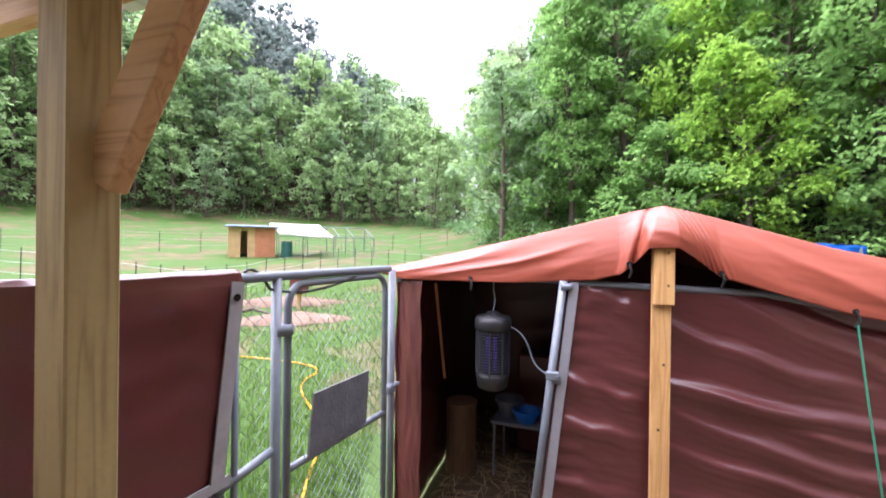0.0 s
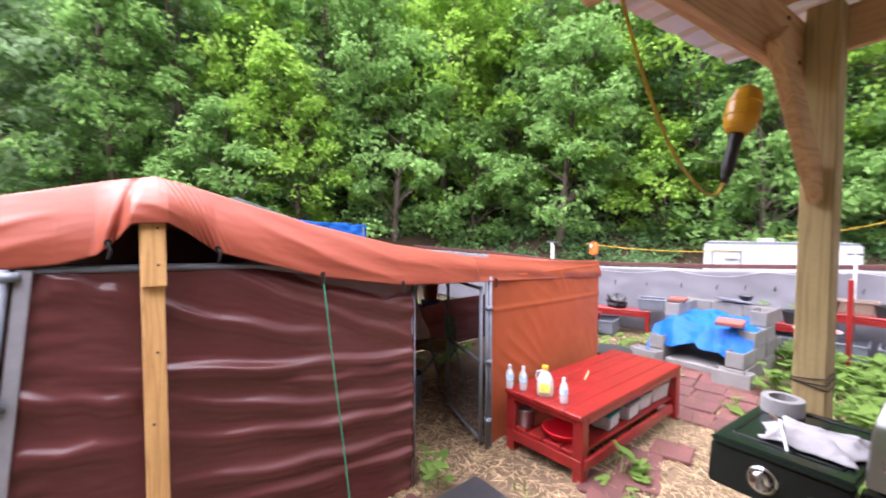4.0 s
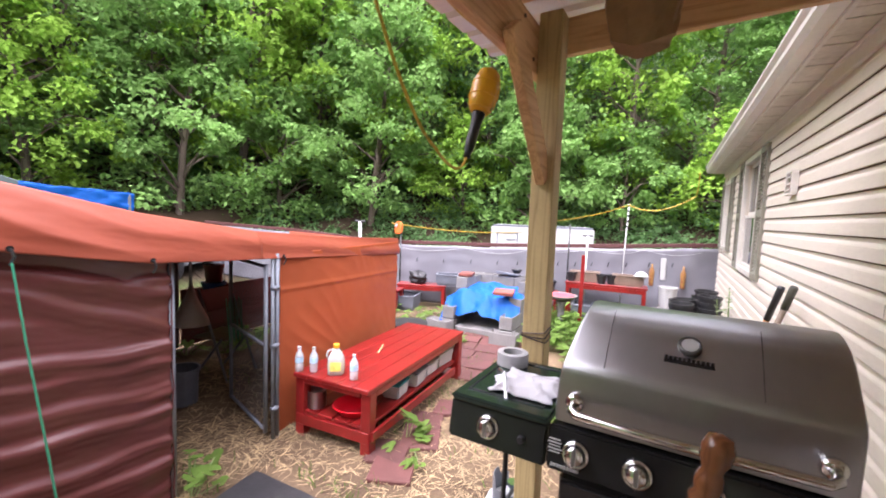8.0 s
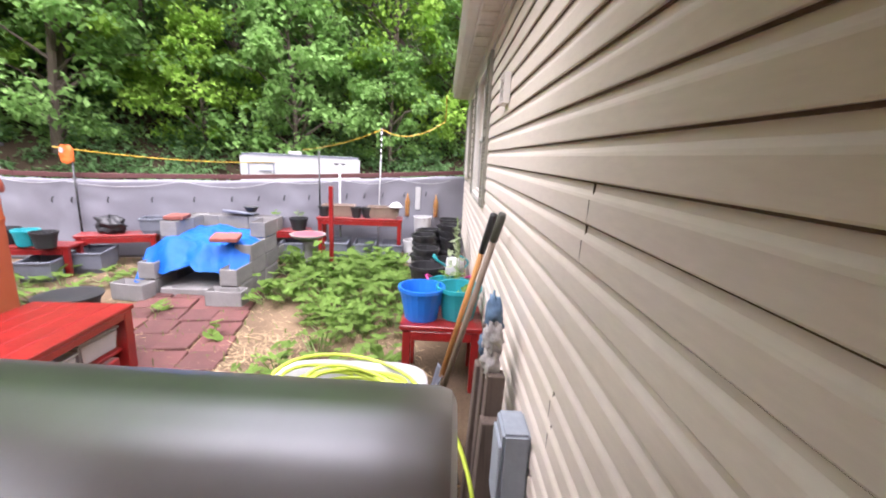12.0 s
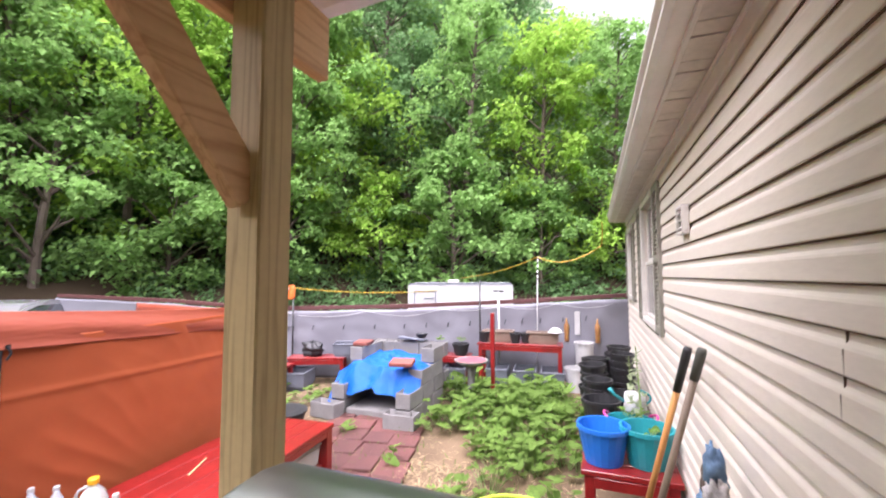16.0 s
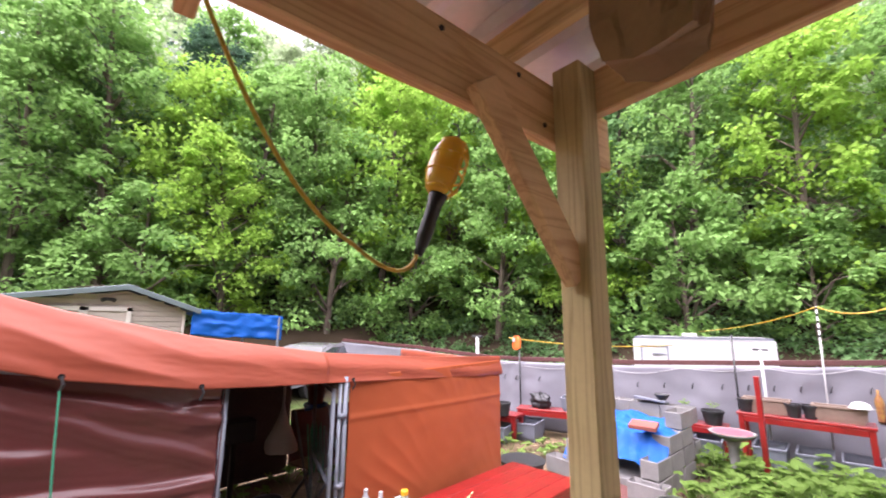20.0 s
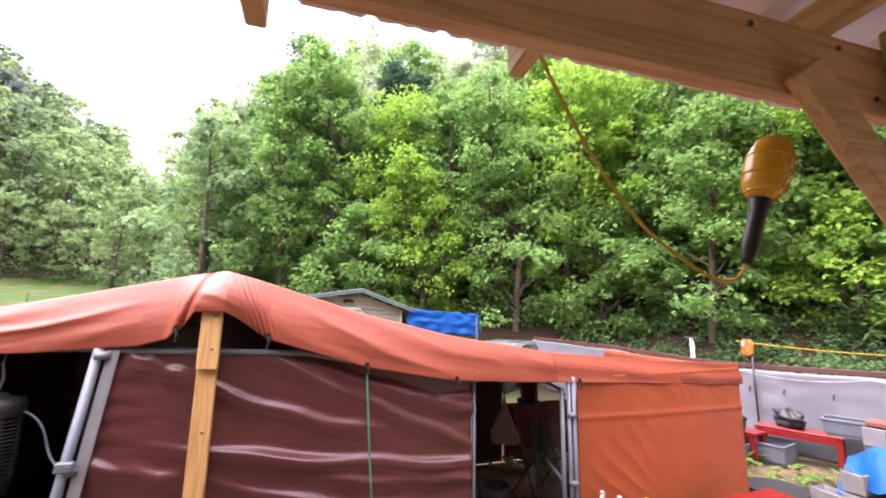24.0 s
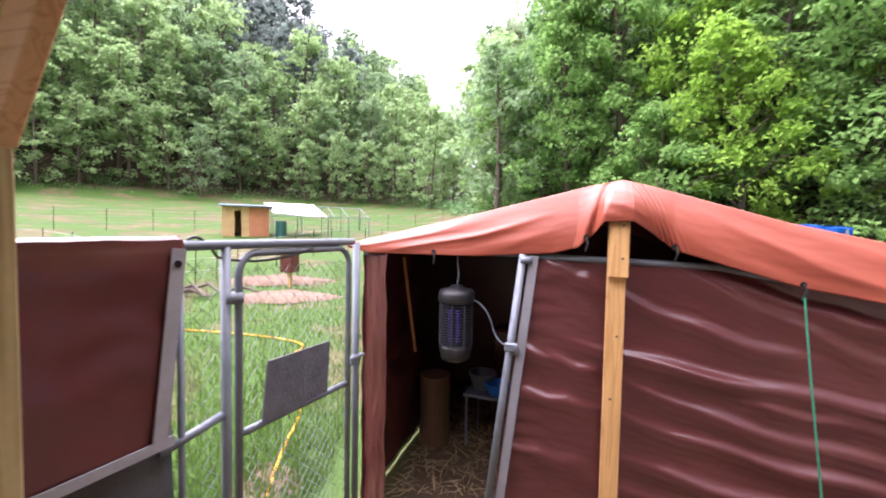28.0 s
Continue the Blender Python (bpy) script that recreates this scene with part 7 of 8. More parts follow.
def car(x, y, turn, col, label, h=1.45, drop=0.0):
    t = thing("parked_car", label, "car", "", pose(x, y, land(x, y) - drop, 0, 0, turn))
    body = material("car_paint", col, 0.25, 0.3, vary=0.05, bump=0, coat=0.6)
    prof = [(-2.1, 0.35), (-2.15, 0.75), (-1.95, 0.95), (-1.0, 1.0), (-0.5, h - 0.05), (0.2, h), (1.1, h - 0.04), (1.6, 1.02), (2.05, 0.95), (2.12, 0.6), (2.05, 0.35)]
    bm = B()
    rows = [[bm.verts.new((px, sy * (0.85 if pz < 1.05 else 0.64), pz)) for px, pz in prof] for sy in (-1, 1)]
    for i in range(len(prof) - 1):
        bm.faces.new((rows[0][i], rows[0][i + 1], rows[1][i + 1], rows[1][i]))
    bm.faces.new(rows[0][::-1]), bm.faces.new(rows[1])
    part("body", soft(bm, 0.05, 2), body, t)
    for sy in (-1, 1):
        bm = B()
        v = [bm.verts.new((px, sy * py, pz)) for px, py, pz in ((-0.85, 0.83, 1.03), (-0.45, 0.68, h - 0.1), (1.0, 0.68, h - 0.1), (1.4, 0.83, 1.03))]
        bm.faces.new(v)
        part("window", bm, GLASS, t)
    for px in (-1.3, 1.3):
        for sy in (-0.78, 0.78):
            w = part("wheel", lathe(B(), [(0.18, -0.1), (0.32, -0.09), (0.33, 0), (0.32, 0.09), (0.18, 0.1)], 20, pose(px, sy, 0.33, 90)), BLACK_PLASTIC, t)
            part("rim", lathe(B(), [(0.001, -0.05), (0.18, -0.08), (0.18, 0.08), (0.001, 0.05)], 16, pose(px, sy, 0.33, 90)), GALV, w)


car(6.9, 11.2, 28, (0.22, 0.225, 0.23), "grey car parked behind the kennel", 1.3, 0.33)
tr = thing("cargo_trailer", "white enclosed cargo trailer parked beyond the fence", "trailer", at=pose(13.6, 3.25, -0.1, 0, 0, 106))
WHITE_CAR = material("trailer_white", (0.43, 0.43, 0.43), 0.4, vary=0.06, size=2)
bm = B()
box(bm, (0, 0, 1.0), (3.0, 1.6, 1.35))
part("body", soft(bm, 0.06, 2), WHITE_CAR, tr)
bm = B()
for z in (1.66, 0.36):
    box(bm, (0, -0.805, z), (2.9, 0.03, 0.05))
    box(bm, (0, 0.805, z), (2.9, 0.03, 0.05))
part("trim_rail", bm, GALV, tr)
for s in (-1, 1):
    bm = B()
    for c, ss in (((1.0, s * 0.81, 1.45), (0.6, 0.02, 0.03)), ((1.3, s * 0.81, 1.15), (0.03, 0.02, 0.6)), ((0.7, s * 0.81, 1.15), (0.03, 0.02, 0.6)), ((0.9, s * 0.81, 1.25), (0.3, 0.03, 0.03))):
        box(bm, c, ss)
    part("side_door_trim", bm, GALV, tr)
bm = B()
box(bm, (0.2, 0, 1.72), (0.35, 0.35, 0.1))
part("roof_vent", soft(bm, 0.03), WHITE_PLASTIC, tr)
for px in (-0.4, 0.4):
    for sy in (-0.75, 0.75):
        part("wheel", lathe(B(), [(0.001, -0.08), (0.3, -0.08), (0.32, 0), (0.3, 0.08), (0.001, 0.08)], 20, pose(px, sy, 0.32, 90)), BLACK_PLASTIC, tr)


# ---- woods ----
def leaf_cloud(rng, centres, radii, per, size, flat=0.55):
    """Many small folded leaves in clumps: places and quads."""
    n = len(centres) * per
    c = np.repeat(centres, per, 0)
    r = np.repeat(radii, per)[:, None]
    d = rng.normal(size=(n, 3))
    d /= np.linalg.norm(d, axis=1, keepdims=True)
    d *= rng.random((n, 1)) ** 0.45
    p = c + d * r * np.array([1, 1, flat])
    p[:, 2] -= 0.35 * r[:, 0] * (d[:, 0] ** 2 + d[:, 1] ** 2)
    yaw = rng.random(n) * 2 * np.pi
    tilt = rng.normal(-0.35, 0.45, n)
    s = size * (0.6 + 0.8 * rng.random(n))
    ax = np.stack([np.cos(yaw) * np.cos(tilt), np.sin(yaw) * np.cos(tilt), np.sin(tilt)], 1)
    side = np.stack([-np.sin(yaw), np.cos(yaw), rng.normal(0, 0.35, n)], 1)
    up = np.cross(ax, side)
    s = s[:, None]
    v = np.stack([p, p + s * (0.5 * ax + 0.36 * side + 0.1 * up), p + s * (1.05 * ax - 0.12 * up), p + s * (0.5 * ax - 0.36 * side + 0.1 * up)], 1).reshape(-1, 3)
    f = np.arange(n * 4).reshape(-1, 4)
    return v, f


def tree_form(seed, height, spread, clumps, per, leaf, low=0.15):
    """Arrays for one tree: trunk and limbs, and its crown of leaf clumps."""
    rng = np.random.default_rng(seed)
    lean = rng.normal(0, 0.03, 2)
    bm = B()
    pts = [(lean[0] * height * t * t + 0.12 * math.sin(3 * t + seed), lean[1] * height * t * t + 0.1 * math.cos(2.3 * t + seed) - 0.1, -0.4 + height * 0.92 * t) for t in [i / 7 for i in range(8)]]
    tube(bm, pts, [height * 0.013 * (1 - 0.85 * i / 7) + 0.02 for i in range(8)], 7)
    cs, rs = [], []
    for i in range(clumps):
        t = low + (1 - low) * ((i + rng.random()) / clumps) ** 0.85
        q = (t - low) / (1 - low)
        reach = spread * (0.35 + 0.75 * math.sin(math.pi * min(1, 0.18 + 0.8 * q)) ** 0.8) * (1 - 0.35 * q) * rng.uniform(0.35, 1.08)
        a = i * 2.399 + rng.normal(0, 0.5)
        j = min(6, int(t * 7))
        base = Vector(pts[j]).lerp(Vector(pts[j + 1]), t * 7 - j)
        tip = base + Vector((math.cos(a) * reach, math.sin(a) * reach, reach * rng.uniform(-0.05, 0.35)))
        cs.append(tip)
        rs.append(spread * rng.choice([0.13, 0.18, 0.24, 0.34]))
        if i % 3 == 0:
            mid = base.lerp(tip, 0.5) + Vector((0, 0, 0.08 * reach))
            root = base - Vector((0, 0, 0.25 * reach))
            tube(bm, [root, mid, tip], [0.035 + 0.004 * height * (1 - q), 0.022, 0.008], 5)
    v, f = leaf_cloud(rng, np.array(cs), np.array(rs), per, leaf)
    return bm, v, f


def arrays_mesh(name, v, f, mat):
    me = bpy.data.meshes.new(name)
    me.from_pydata(v.tolist(), [], f.tolist())
    me.materials.append(mat)
    return me


woods_rng = random.Random(5)
# the last of these has distance haze put into its leaf colour
LEAVES = [leaf_material("leaves_fresh", (0.27, 0.45, 0.075)), leaf_material("leaves_mid", (0.21, 0.37, 0.11)), leaf_material("leaves_deep", (0.16, 0.29, 0.12)), leaf_material("leaves_dark", (0.05, 0.1, 0.06)), leaf_material("leaves_haze_pale", (0.37, 0.46, 0.28), wet=0.15)]
# the far leaves' sheen imitates haze over the hillside
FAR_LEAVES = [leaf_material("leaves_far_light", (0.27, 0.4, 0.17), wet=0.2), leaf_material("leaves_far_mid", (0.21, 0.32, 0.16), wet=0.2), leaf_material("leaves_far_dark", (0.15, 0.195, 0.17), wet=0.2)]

FORMS = []
for k, (h, sp, n, per, leaf, mat, low) in enumerate(((11, 3.0, 115, 86, 0.19, 0, 0.1), (14, 3.3, 120, 86, 0.19, 1, 0.12), (9, 2.8, 95, 90, 0.18, 0, 0.08), (16, 3.5, 130, 84, 0.2, 2, 0.2), (12, 3.0, 110, 86, 0.18, 1, 0.1), (5, 2.2, 60, 96, 0.17, 0, 0.06))):
    bm, v, f = tree_form(11 + k, h, sp, n, per, leaf, low)
    trunk = mesh_of("trunk", bm, BARK)
    crown = arrays_mesh("crown", v, f, LEAVES[mat])
    other = crown.copy()
    other.materials[0] = LEAVES[min(3, mat + 1)]
    # a copy of the crown in the haze-paled leaf colour
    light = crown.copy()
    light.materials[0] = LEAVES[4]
    FORMS.append((h, trunk, crown, other, light))




def fitted(x, y, h, scale, rng):
    """The scale at which a tree keeps under the ridge line of the woods."""
    top = ridge(math.degrees(math.atan2(-x, y)))
    most = math.tan(radians(top * rng.uniform(0.9, 1.06))) * math.hypot(x, y) + 1.84 - land(x, y)
    return min(scale, most / h)


def plant_tree(x, y, form, scale, turn, pale=False):
    h, trunk, crown, other, light = FORMS[form]
    # most trees of the far rows take the haze-coloured crown
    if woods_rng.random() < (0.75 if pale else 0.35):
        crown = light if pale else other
    scale = fitted(x, y, h, scale, woods_rng)
    if scale < 0.45:
        return
    t = thing("tree", "wet broadleaf tree in fresh green leaf on the slope" if h > 6 else "low bright green sapling at the wood's edge", "tree", "trees at the wood's edge", pose(x, y, land(x, y), 0, 0, turn) @ Matrix.Diagonal((scale, scale, scale, 1)))
    for name, me in (("trunk", trunk), ("crown", crown)):
        new(name, me).parent = t


def polar(r, az):
    a = radians(az)
    return -r * math.sin(a), r * math.cos(a)


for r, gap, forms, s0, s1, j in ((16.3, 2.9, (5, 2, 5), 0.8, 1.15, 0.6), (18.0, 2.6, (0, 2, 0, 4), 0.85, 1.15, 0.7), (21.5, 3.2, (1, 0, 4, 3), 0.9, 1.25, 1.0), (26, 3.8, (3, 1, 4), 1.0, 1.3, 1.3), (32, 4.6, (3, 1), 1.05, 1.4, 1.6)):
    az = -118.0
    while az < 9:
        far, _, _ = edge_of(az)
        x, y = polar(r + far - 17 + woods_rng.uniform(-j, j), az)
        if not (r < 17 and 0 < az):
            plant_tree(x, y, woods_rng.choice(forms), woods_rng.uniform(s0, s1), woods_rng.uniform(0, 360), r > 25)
        az += math.degrees(gap / r) * woods_rng.uniform(0.75, 1.25)


def far_woods(name, rows, mats, seed):
    """Woods too far to count: one mesh for all leaves of a kind, one for the trunks."""
    rng = np.random.default_rng(seed)
    protos = []
    for k in range(4):
        bm, v, f = tree_form(50 + k + seed, 14, 3.6, 60, 26, 0.42, 0.12)
        me = mesh_of("proto", bm, BARK)
        tv = np.array([p.co[:] for p in me.vertices])
        tf = [tuple(p.vertices) for p in me.polygons]
        bpy.data.meshes.remove(me)
        protos.append((v, f, tv, tf))
    leaf_v, leaf_f, trunk_v, trunk_f = [[] for _ in mats], [[] for _ in mats], [], []
    counts, tn = [0] * len(mats), 0
    for x, y, s, kind in rows:
        v, f, tv, tf = protos[int(rng.integers(4))]
        a = rng.random() * 6.283
        m = s * np.array([[math.cos(a), -math.sin(a), 0], [math.sin(a), math.cos(a), 0], [0, 0, 1]])
        o = np.array([x, y, land(x, y)])
        leaf_v[kind].append(v @ m.T + o)
        leaf_f[kind].append(f + counts[kind])
        counts[kind] += len(v)
        trunk_v.append(tv @ m.T + o)
        trunk_f += [tuple(i + tn for i in face) for face in tf]
        tn += len(tv)
    root = thing(name, "hazy wooded hillside in fresh leaf", "woods", kind="stuff")
    for k, mat in enumerate(mats):
        if leaf_v[k]:
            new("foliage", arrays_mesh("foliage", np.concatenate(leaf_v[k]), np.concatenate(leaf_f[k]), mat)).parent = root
    me = bpy.data.meshes.new("trunks")
    me.from_pydata(np.concatenate(trunk_v).tolist(), [], trunk_f)
    me.materials.append(BARK)
    new("trunks", me).parent = root


rows = []
for r, gap in ((39, 5.5), (47, 6.5), (57, 8)):
    az = -118.0
    while az < 10:
        x, y = polar(r + woods_rng.uniform(-2, 2), az)
        rows.append((x, y, fitted(x, y, 14, woods_rng.uniform(1.0, 1.35), woods_rng), woods_rng.choice((0, 1, 1))))
        az += math.degrees(gap / r) * woods_rng.uniform(0.8, 1.2)
for dr, gap, sc in ((0.5, 2.9, 0.55), (3.5, 3.4, 0.78), (7, 3.6, 0.95), (12, 4, 1.05), (18, 4.6, 1.15), (25, 5.2, 1.25), (33, 6, 1.3), (42, 6.5, 1.4), (52, 7.5, 1.5)):
    az = 9.0
    while az < 74:
        far, _, _ = edge_of(az)
        r = far + dr + woods_rng.uniform(-1.5, 1.5)
        x, y = polar(r, az)
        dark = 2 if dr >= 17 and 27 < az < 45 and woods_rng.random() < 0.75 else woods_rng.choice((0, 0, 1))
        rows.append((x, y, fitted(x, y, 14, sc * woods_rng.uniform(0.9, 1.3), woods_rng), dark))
        az += math.degrees(gap / r) * woods_rng.uniform(0.8, 1.2)
rows = [r for r in rows if r[2] > 0.25]
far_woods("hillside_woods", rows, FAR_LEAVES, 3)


def undergrowth(seed, n, az0, az1, deep, size, mat):
    """Low brush under the trees: leaf clumps on the slope."""
    rng = np.random.default_rng(seed)
    cs, rs = [], []
    for _ in range(n):
        az = az0 + (az1 - az0) * rng.random()
        x, y = polar(edge_of(az)[0] - 0.6 + deep * rng.random() ** 1.3, az)
        rs.append(size * rng.uniform(0.5, 1.3))
        cs.append((x, y, land(x, y) + 0.45 * rs[-1]))
    v, f = leaf_cloud(rng, np.array(cs), np.array(rs), 70, 0.16, 0.8)
    root = thing("undergrowth", "low wet brush under the trees at the wood's edge", "undergrowth", kind="stuff")
    new("leaves", arrays_mesh("leaves", v, f, mat)).parent = root


undergrowth(4, 520, -112, 8, 11, 0.75, LEAVES[1])
undergrowth(5, 380, -112, 8, 14, 0.9, LEAVES[2])
undergrowth(6, 200, 9, 70, 7, 0.9, LEAVES[2])


# brush between the fence and the first trees
rng = np.random.default_rng(9)
cs, rs = [], []
while len(cs) < 330:
    x, y = polar(rng.uniform(10.8, 17.0), rng.uniform(-104, -40))
    if abs(x - 13.6) < 1.8 and abs(y - 3.25) < 2.6 or x < 8.6 or math.hypot(x - 6.9, y - 11.2) < 3:
        continue
    rs.append(rng.uniform(0.25, 0.62))
    cs.append((x, y, land(x, y) + 0.35 * rs[-1]))
brush_behind = thing("undergrowth", "low wet brush between the fence and the trees", "undergrowth", kind="stuff")
v, f = leaf_cloud(rng, np.array(cs), np.array(rs), 80, 0.12, 0.8)
new("leaves", arrays_mesh("leaves", v, f, LEAVES[2])).parent = brush_behind


# ---- low growth and litter ----
def squash_leaf(bm, c, r, yaw, tilt, rng):
    """A broad lobed leaf, cupped, on its stalk."""
    m = Matrix.Translation(c) @ Matrix.Rotation(yaw, 4, "Z") @ Matrix.Rotation(tilt, 4, "Y")
    n = 11
    mid = bm.verts.new(m @ Vector((0, 0, -0.12 * r)))
    ring = []
    for i in range(n):
        a = -2.75 + 5.5 * i / (n - 1)
        rad = r * (0.82 + 0.2 * math.cos(2.5 * a)) * rng.uniform(0.92, 1.08)
        ring.append(bm.verts.new(m @ Vector((math.cos(a) * rad, math.sin(a) * rad, 0.12 * r * rng.uniform(-0.6, 1.0) - 0.1 * rad * math.cos(a)))))
    for a, b in zip(ring, ring[1:]):
        bm.faces.new((mid, a, b))


SQUASH = leaf_material("squash_leaf", (0.15, 0.25, 0.055), island=0.22)
BUSH = leaf_material("bean_leaf", (0.15, 0.25, 0.055), island=0.25)
STALK = material("green_stalk", (0.2, 0.3, 0.1), 0.6, bump=0)


def leaf_bed(name, label, cat, spots, size, height, mat, seed, kind="stuff"):
    rng = random.Random(seed)
    t = thing(name, label, cat, kind=kind)
    bm, bs = B(), B()
    for x, y, n, spread in spots:
        z0 = land(x, y)
        for _ in range(n):
            a, d = rng.uniform(0, 6.28), spread * rng.random() ** 0.6
            p = Vector((x + d * math.cos(a), y + d * math.sin(a), z0 + height * rng.uniform(0.3, 1.0) * (1.1 - 0.6 * d / spread)))
            squash_leaf(bm, p, size * rng.uniform(0.55, 1.2), rng.uniform(0, 6.28), rng.uniform(-0.5, 0.5), rng)
            tube(bs, [(x + 0.4 * d * math.cos(a), y + 0.4 * d * math.sin(a), z0), p - Vector((0, 0, 0.005))], 0.004, 3, cap=False)
    part("leaves", bm, mat, t)
    part("stalks", bs, STALK, t)
    return t


rng = random.Random(21)
spots = [(rng.uniform(6.0, 8.0), rng.uniform(-0.15, 1.5), 20, 0.38) for _ in range(34)] + [(rng.uniform(7.0, 8.2), rng.uniform(1.1, 1.7), 9, 0.3) for _ in range(6)]
leaf_bed("squash_bed", "dense bed of broad green squash leaves", "plants", spots, 0.092, 0.36, SQUASH, 1)
spots = [(rng.uniform(3.9, 5.9), rng.uniform(-0.25, 0.75), 16, 0.24) for _ in range(22)]
leaf_bed("bean_bed", "low leafy green plants growing through straw", "plants", spots, 0.065, 0.3, BUSH, 2)
spots = [(rng.uniform(5.9, 7.2), rng.uniform(3.2, 4.4), 7, 0.28) for _ in range(13)] + [(rng.uniform(2.5, 5.0), rng.uniform(4.55, 5.0), 8, 0.25) for _ in range(9)] + [(5.3, 2.7, 5, 0.15), (4.9, 2.1, 4, 0.1), (5.7, 2.3, 4, 0.12), (5.2, 1.5, 4, 0.1)]
leaf_bed("weed_patch", "scattered green weeds round the fire pit", "plants", spots, 0.08, 0.2, BUSH, 3)
for x, y, n, s, h, r in ((2.0, 2.42, 13, 0.2, 0.3, 0.075), (3.22, 1.6, 8, 0.2, 0.22, 0.1), (3.05, 1.35, 4, 0.13, 0.1, 0.07)):
    leaf_bed("squash_plant", "young squash plant with broad leaves beside the path", "plant", [(x, y, n, s)], r, h, SQUASH, int(x * 100), kind="")
tp = leaf_bed("potted_pepper", "leafy plants growing in the coloured tubs", "plant", [(4.66, -0.68, 10, 0.12), (5.12, -0.62, 12, 0.14), (8.38, 1.72, 8, 0.1), (8.38, 2.1, 8, 0.1)], 0.035, 0.1, BUSH, 9)
tp.location.z += 0.68
tall = thing("tall_weed", "tall pale weed growing beside the siding", "plant")
bm, bs = B(), B()
rr2 = random.Random(6)
for x0, y0, hh in ((4.95, -0.7, 1.25), (5.2, -0.74, 1.0), (6.2, -0.76, 0.95)):
    tube(bs, [(x0, y0, 0), (x0 + 0.03, y0 + 0.02, hh * 0.6), (x0 + 0.05, y0 + 0.04, hh)], 0.005, 4)
    for i in range(26):
        z = hh * (0.3 + 0.7 * i / 26)
        squash_leaf(bm, Vector((x0 + 0.03 + rr2.uniform(-0.07, 0.07), y0 + 0.03 + rr2.uniform(-0.05, 0.07), z)), 0.032, rr2.uniform(0, 6.3), rr2.uniform(-0.9, 0.9), rr2)
part("leaves", bm, leaf_material("pale_weed_leaf", (0.3, 0.36, 0.22)), tall)
part("stalks", bs, STALK, tall)


def blades(name, label, cat, n, region, length, mat, seed, lift, width=0.004, curl=0.3):
    """Loose stalks or grass blades as thin bent strips."""
    g = np.random.default_rng(seed)
    vs, fs = [], []
    made = 0
    while made < n:
        x, y = region(g)
        if 1.95 < x < 2.45 and 1.5 < y < 2.27:
            made += 1
            continue
        z = land(x, y)
        a = g.random() * 6.283
        l = length * (0.5 + g.random())
        up = l * lift * (0.4 + g.random())
        dx, dy = math.cos(a), math.sin(a)
        h = math.sqrt(max(1e-6, l * l - up * up))
        w = width * (0.6 + 0.8 * g.random())
        k = len(vs)
        b = z + 0.004 + 0.012 * g.random()
        for t, e, ww in ((0, 0, 1), (0.55, 0.7 + curl * 0.3, 0.8), (1, 1 - curl * 0.3, 0.15)):
            vs += [(x + dx * h * t - dy * w * ww, y + dy * h * t + dx * w * ww, b + up * e), (x + dx * h * t + dy * w * ww, y + dy * h * t - dx * w * ww, b + up * e + 0.001)]
        fs += [(k, k + 1, k + 3, k + 2), (k + 2, k + 3, k + 5, k + 4)]
        made += 1
    t = thing(name, label, cat, kind="stuff")
    me = bpy.data.meshes.new(name)
    me.from_pydata(vs, [], fs)
    me.materials.append(mat)
    new("blades", me).parent = t


def yard_spot(g):
    if g.random() < 0.7:
        return 1.7 + 3.6 * g.random() ** 1.2, 0.5 + 2.6 * g.random()
    return 3.0 + 4.5 * g.random(), -0.6 + 4.6 * g.random()


blades("straw_stalks", "loose wet straw strewn over the yard", "straw", 11000, yard_spot, 0.085, STRAW_BLADE, 5, 0.12, 0.0026)
blades("kennel_straw", "loose straw on the kennel floor", "straw", 3500, lambda g: (-0.95 + 4.6 * g.random(), 2.35 + 2.2 * g.random()), 0.13, STRAW_BLADE, 6, 0.15)
GRASS = leaf_material("grass_blade", (0.085, 0.155, 0.03), island=0.25)


def lawn_spot(g):
    r = 1.2 + 12 * g.random() ** 1.6
    a = math.radians(20 + 62 * g.random())
    return -0.75 - r * math.sin(a) * 0.95, 0.6 + r * math.cos(a)


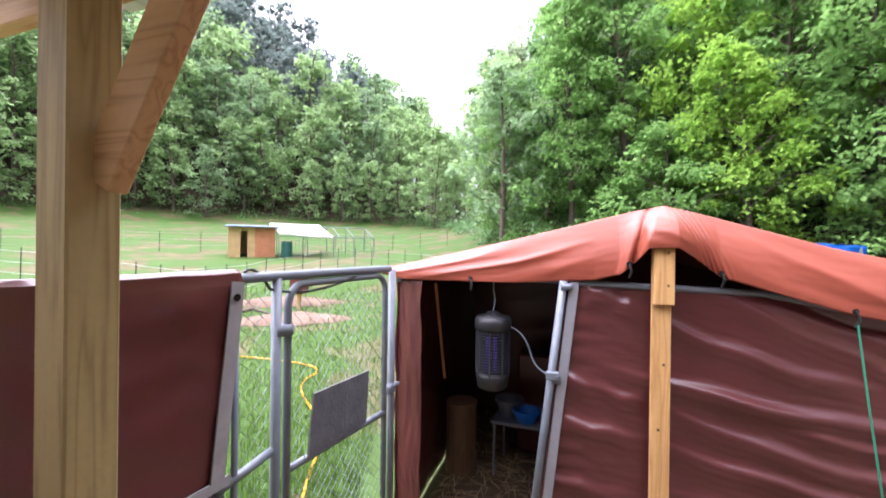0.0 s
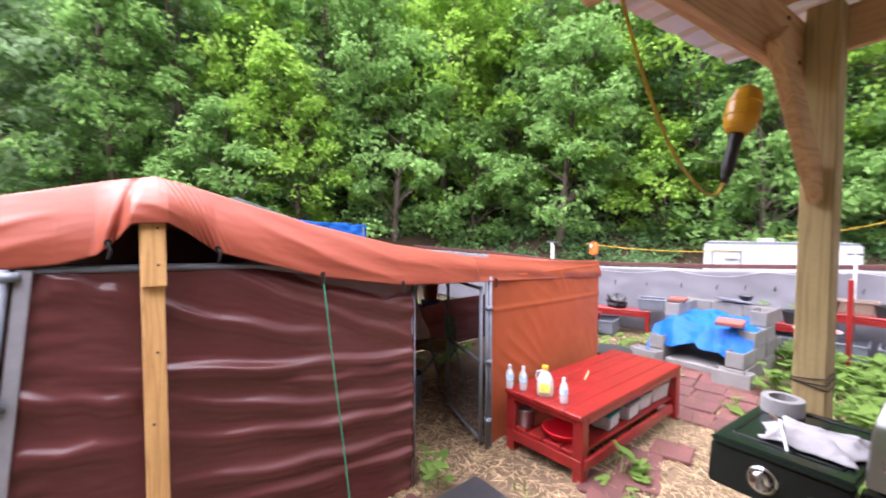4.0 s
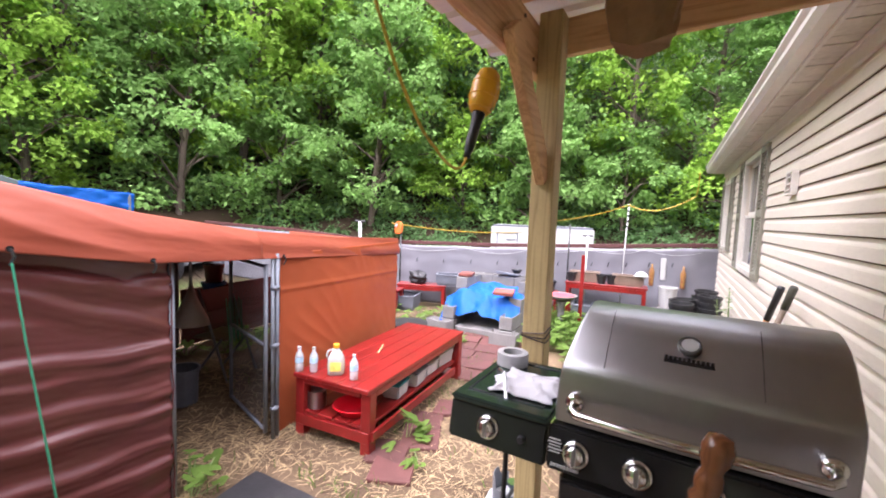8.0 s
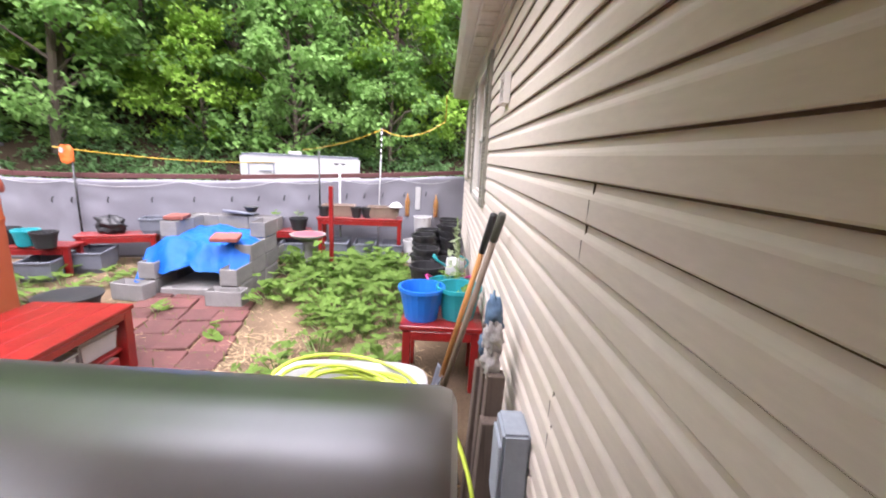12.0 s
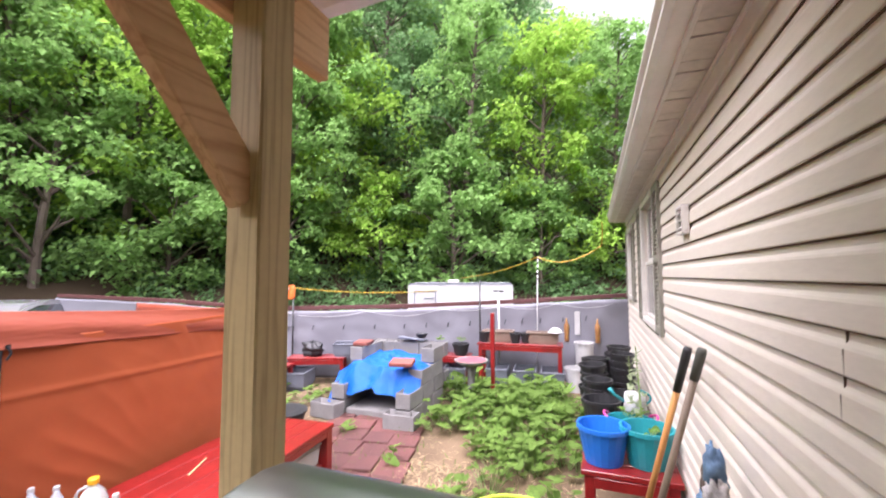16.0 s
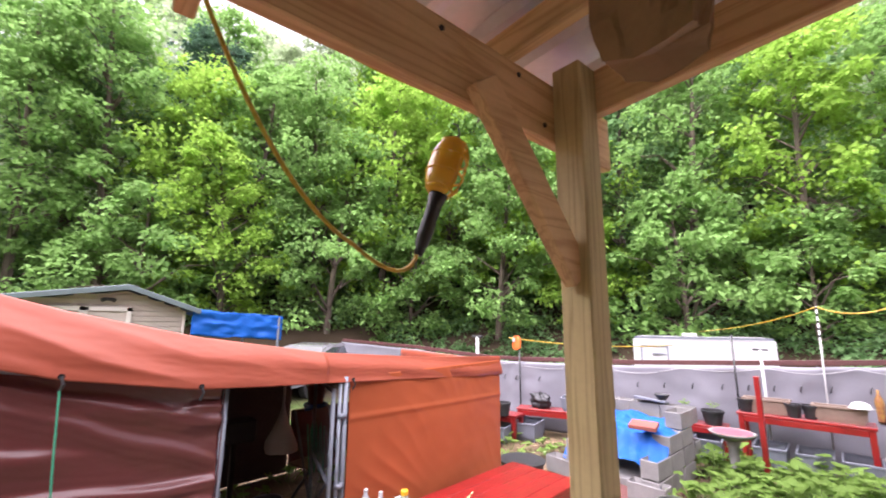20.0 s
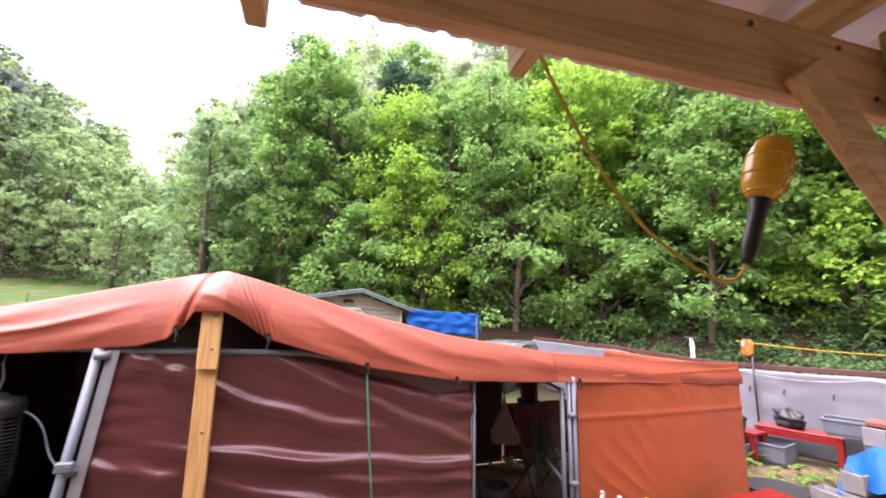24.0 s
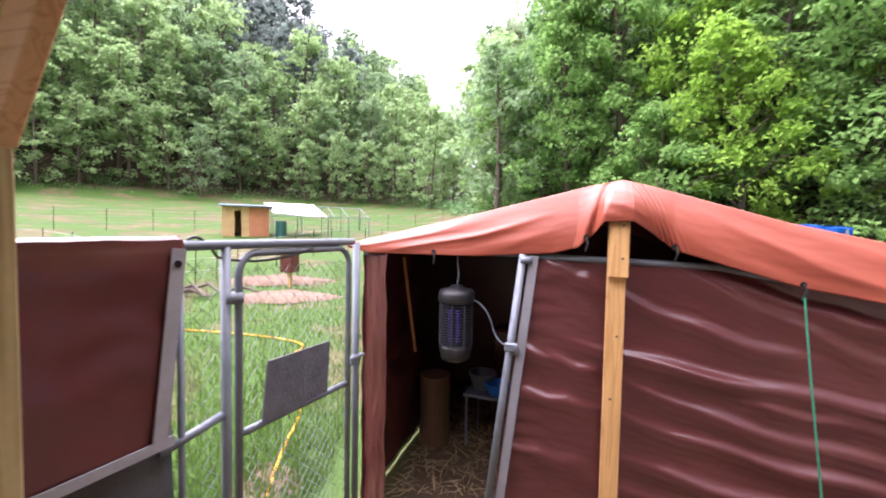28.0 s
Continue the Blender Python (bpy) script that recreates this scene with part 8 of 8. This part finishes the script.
blades("meadow_grass", "short wet green grass", "grass", 46000, lawn_spot, 0.075, GRASS, 7, 0.9, 0.004)
blades("yard_tufts", "small grass tufts in the straw", "grass", 2500, lambda g: (3.0 + 4.6 * g.random(), -0.3 + 4.6 * g.random()) if g.random() < 0.6 else (2.2 + 0.5 * g.normal() * 0.3, 1.7 + 0.25 * g.normal()), 0.07, GRASS, 8, 0.8, 0.003)

# ---- red pavers, laid loosely ----
path = tagged(new("pavement"), "loosely laid red paving slabs in the straw", "paving", kind="structure")
bm = B()
box(bm, (0, 0, 0.018), (0.3, 0.3, 0.036))
PAVE = mesh_of("paver", soft(bm, 0.007), PAVER)
rng = random.Random(2)
slabs = [(2.86, 1.47, 22), (3.02, 1.62, 20), (3.3, 1.5, 24), (3.58, 1.62, 20), (3.9, 1.52, 14), (1.75, 2.2, 10)]
for i in range(6):
    for j in range(4):
        slabs.append((4.75 + 0.31 * i + rng.uniform(-0.015, 0.015), 1.35 + 0.31 * j + 0.07 * i + rng.uniform(-0.015, 0.015), 8 + rng.uniform(-3, 3)))
for x, y, a in slabs:
    o = new("paver", PAVE)
    o.parent = path
    o.matrix_world = pose(x, y, land(x, y) - 0.008 + rng.uniform(-0.004, 0.006), rng.uniform(-1.5, 1.5), rng.uniform(-1.5, 1.5), a)
# joint cracks of the siding courses
cracks = B()
for x, i in ((2.63, 0), (2.65, -1), (2.335, 5), (2.315, 6), (2.75, -6), (2.74, -7), (5.15, 2)):
    z0 = LAP0 + (i - 1) * COURSE
    box(cracks, (x, WY + 0.0092, z0 + 0.031), (0.0012, 0.0122, 0.054))
    box(cracks, (x, WY + 0.004, z0 + 0.078), (0.0014, 0.007, 0.036))
part("lap_joint", cracks, BROWN_GRIME_SHADE, wall_house, "dark open joint between siding lengths")

# the house stands a little askew to the shelter
turn = Matrix.Translation((2.5, WY, 0)) @ pose(0, 0, 0, 0, 0, -1.3) @ Matrix.Translation((-2.5, -WY, 0))
for ob in scene.objects:
    if ob.parent is None and ob.name in ("wall_house", "wall_house_back", "skirting", "soffit", "trim", "gutter", "roof", "window_1", "window_2", "dryer_vent", "utility_box", "utility_box.001"):
        ob.matrix_world = turn @ ob.matrix_world
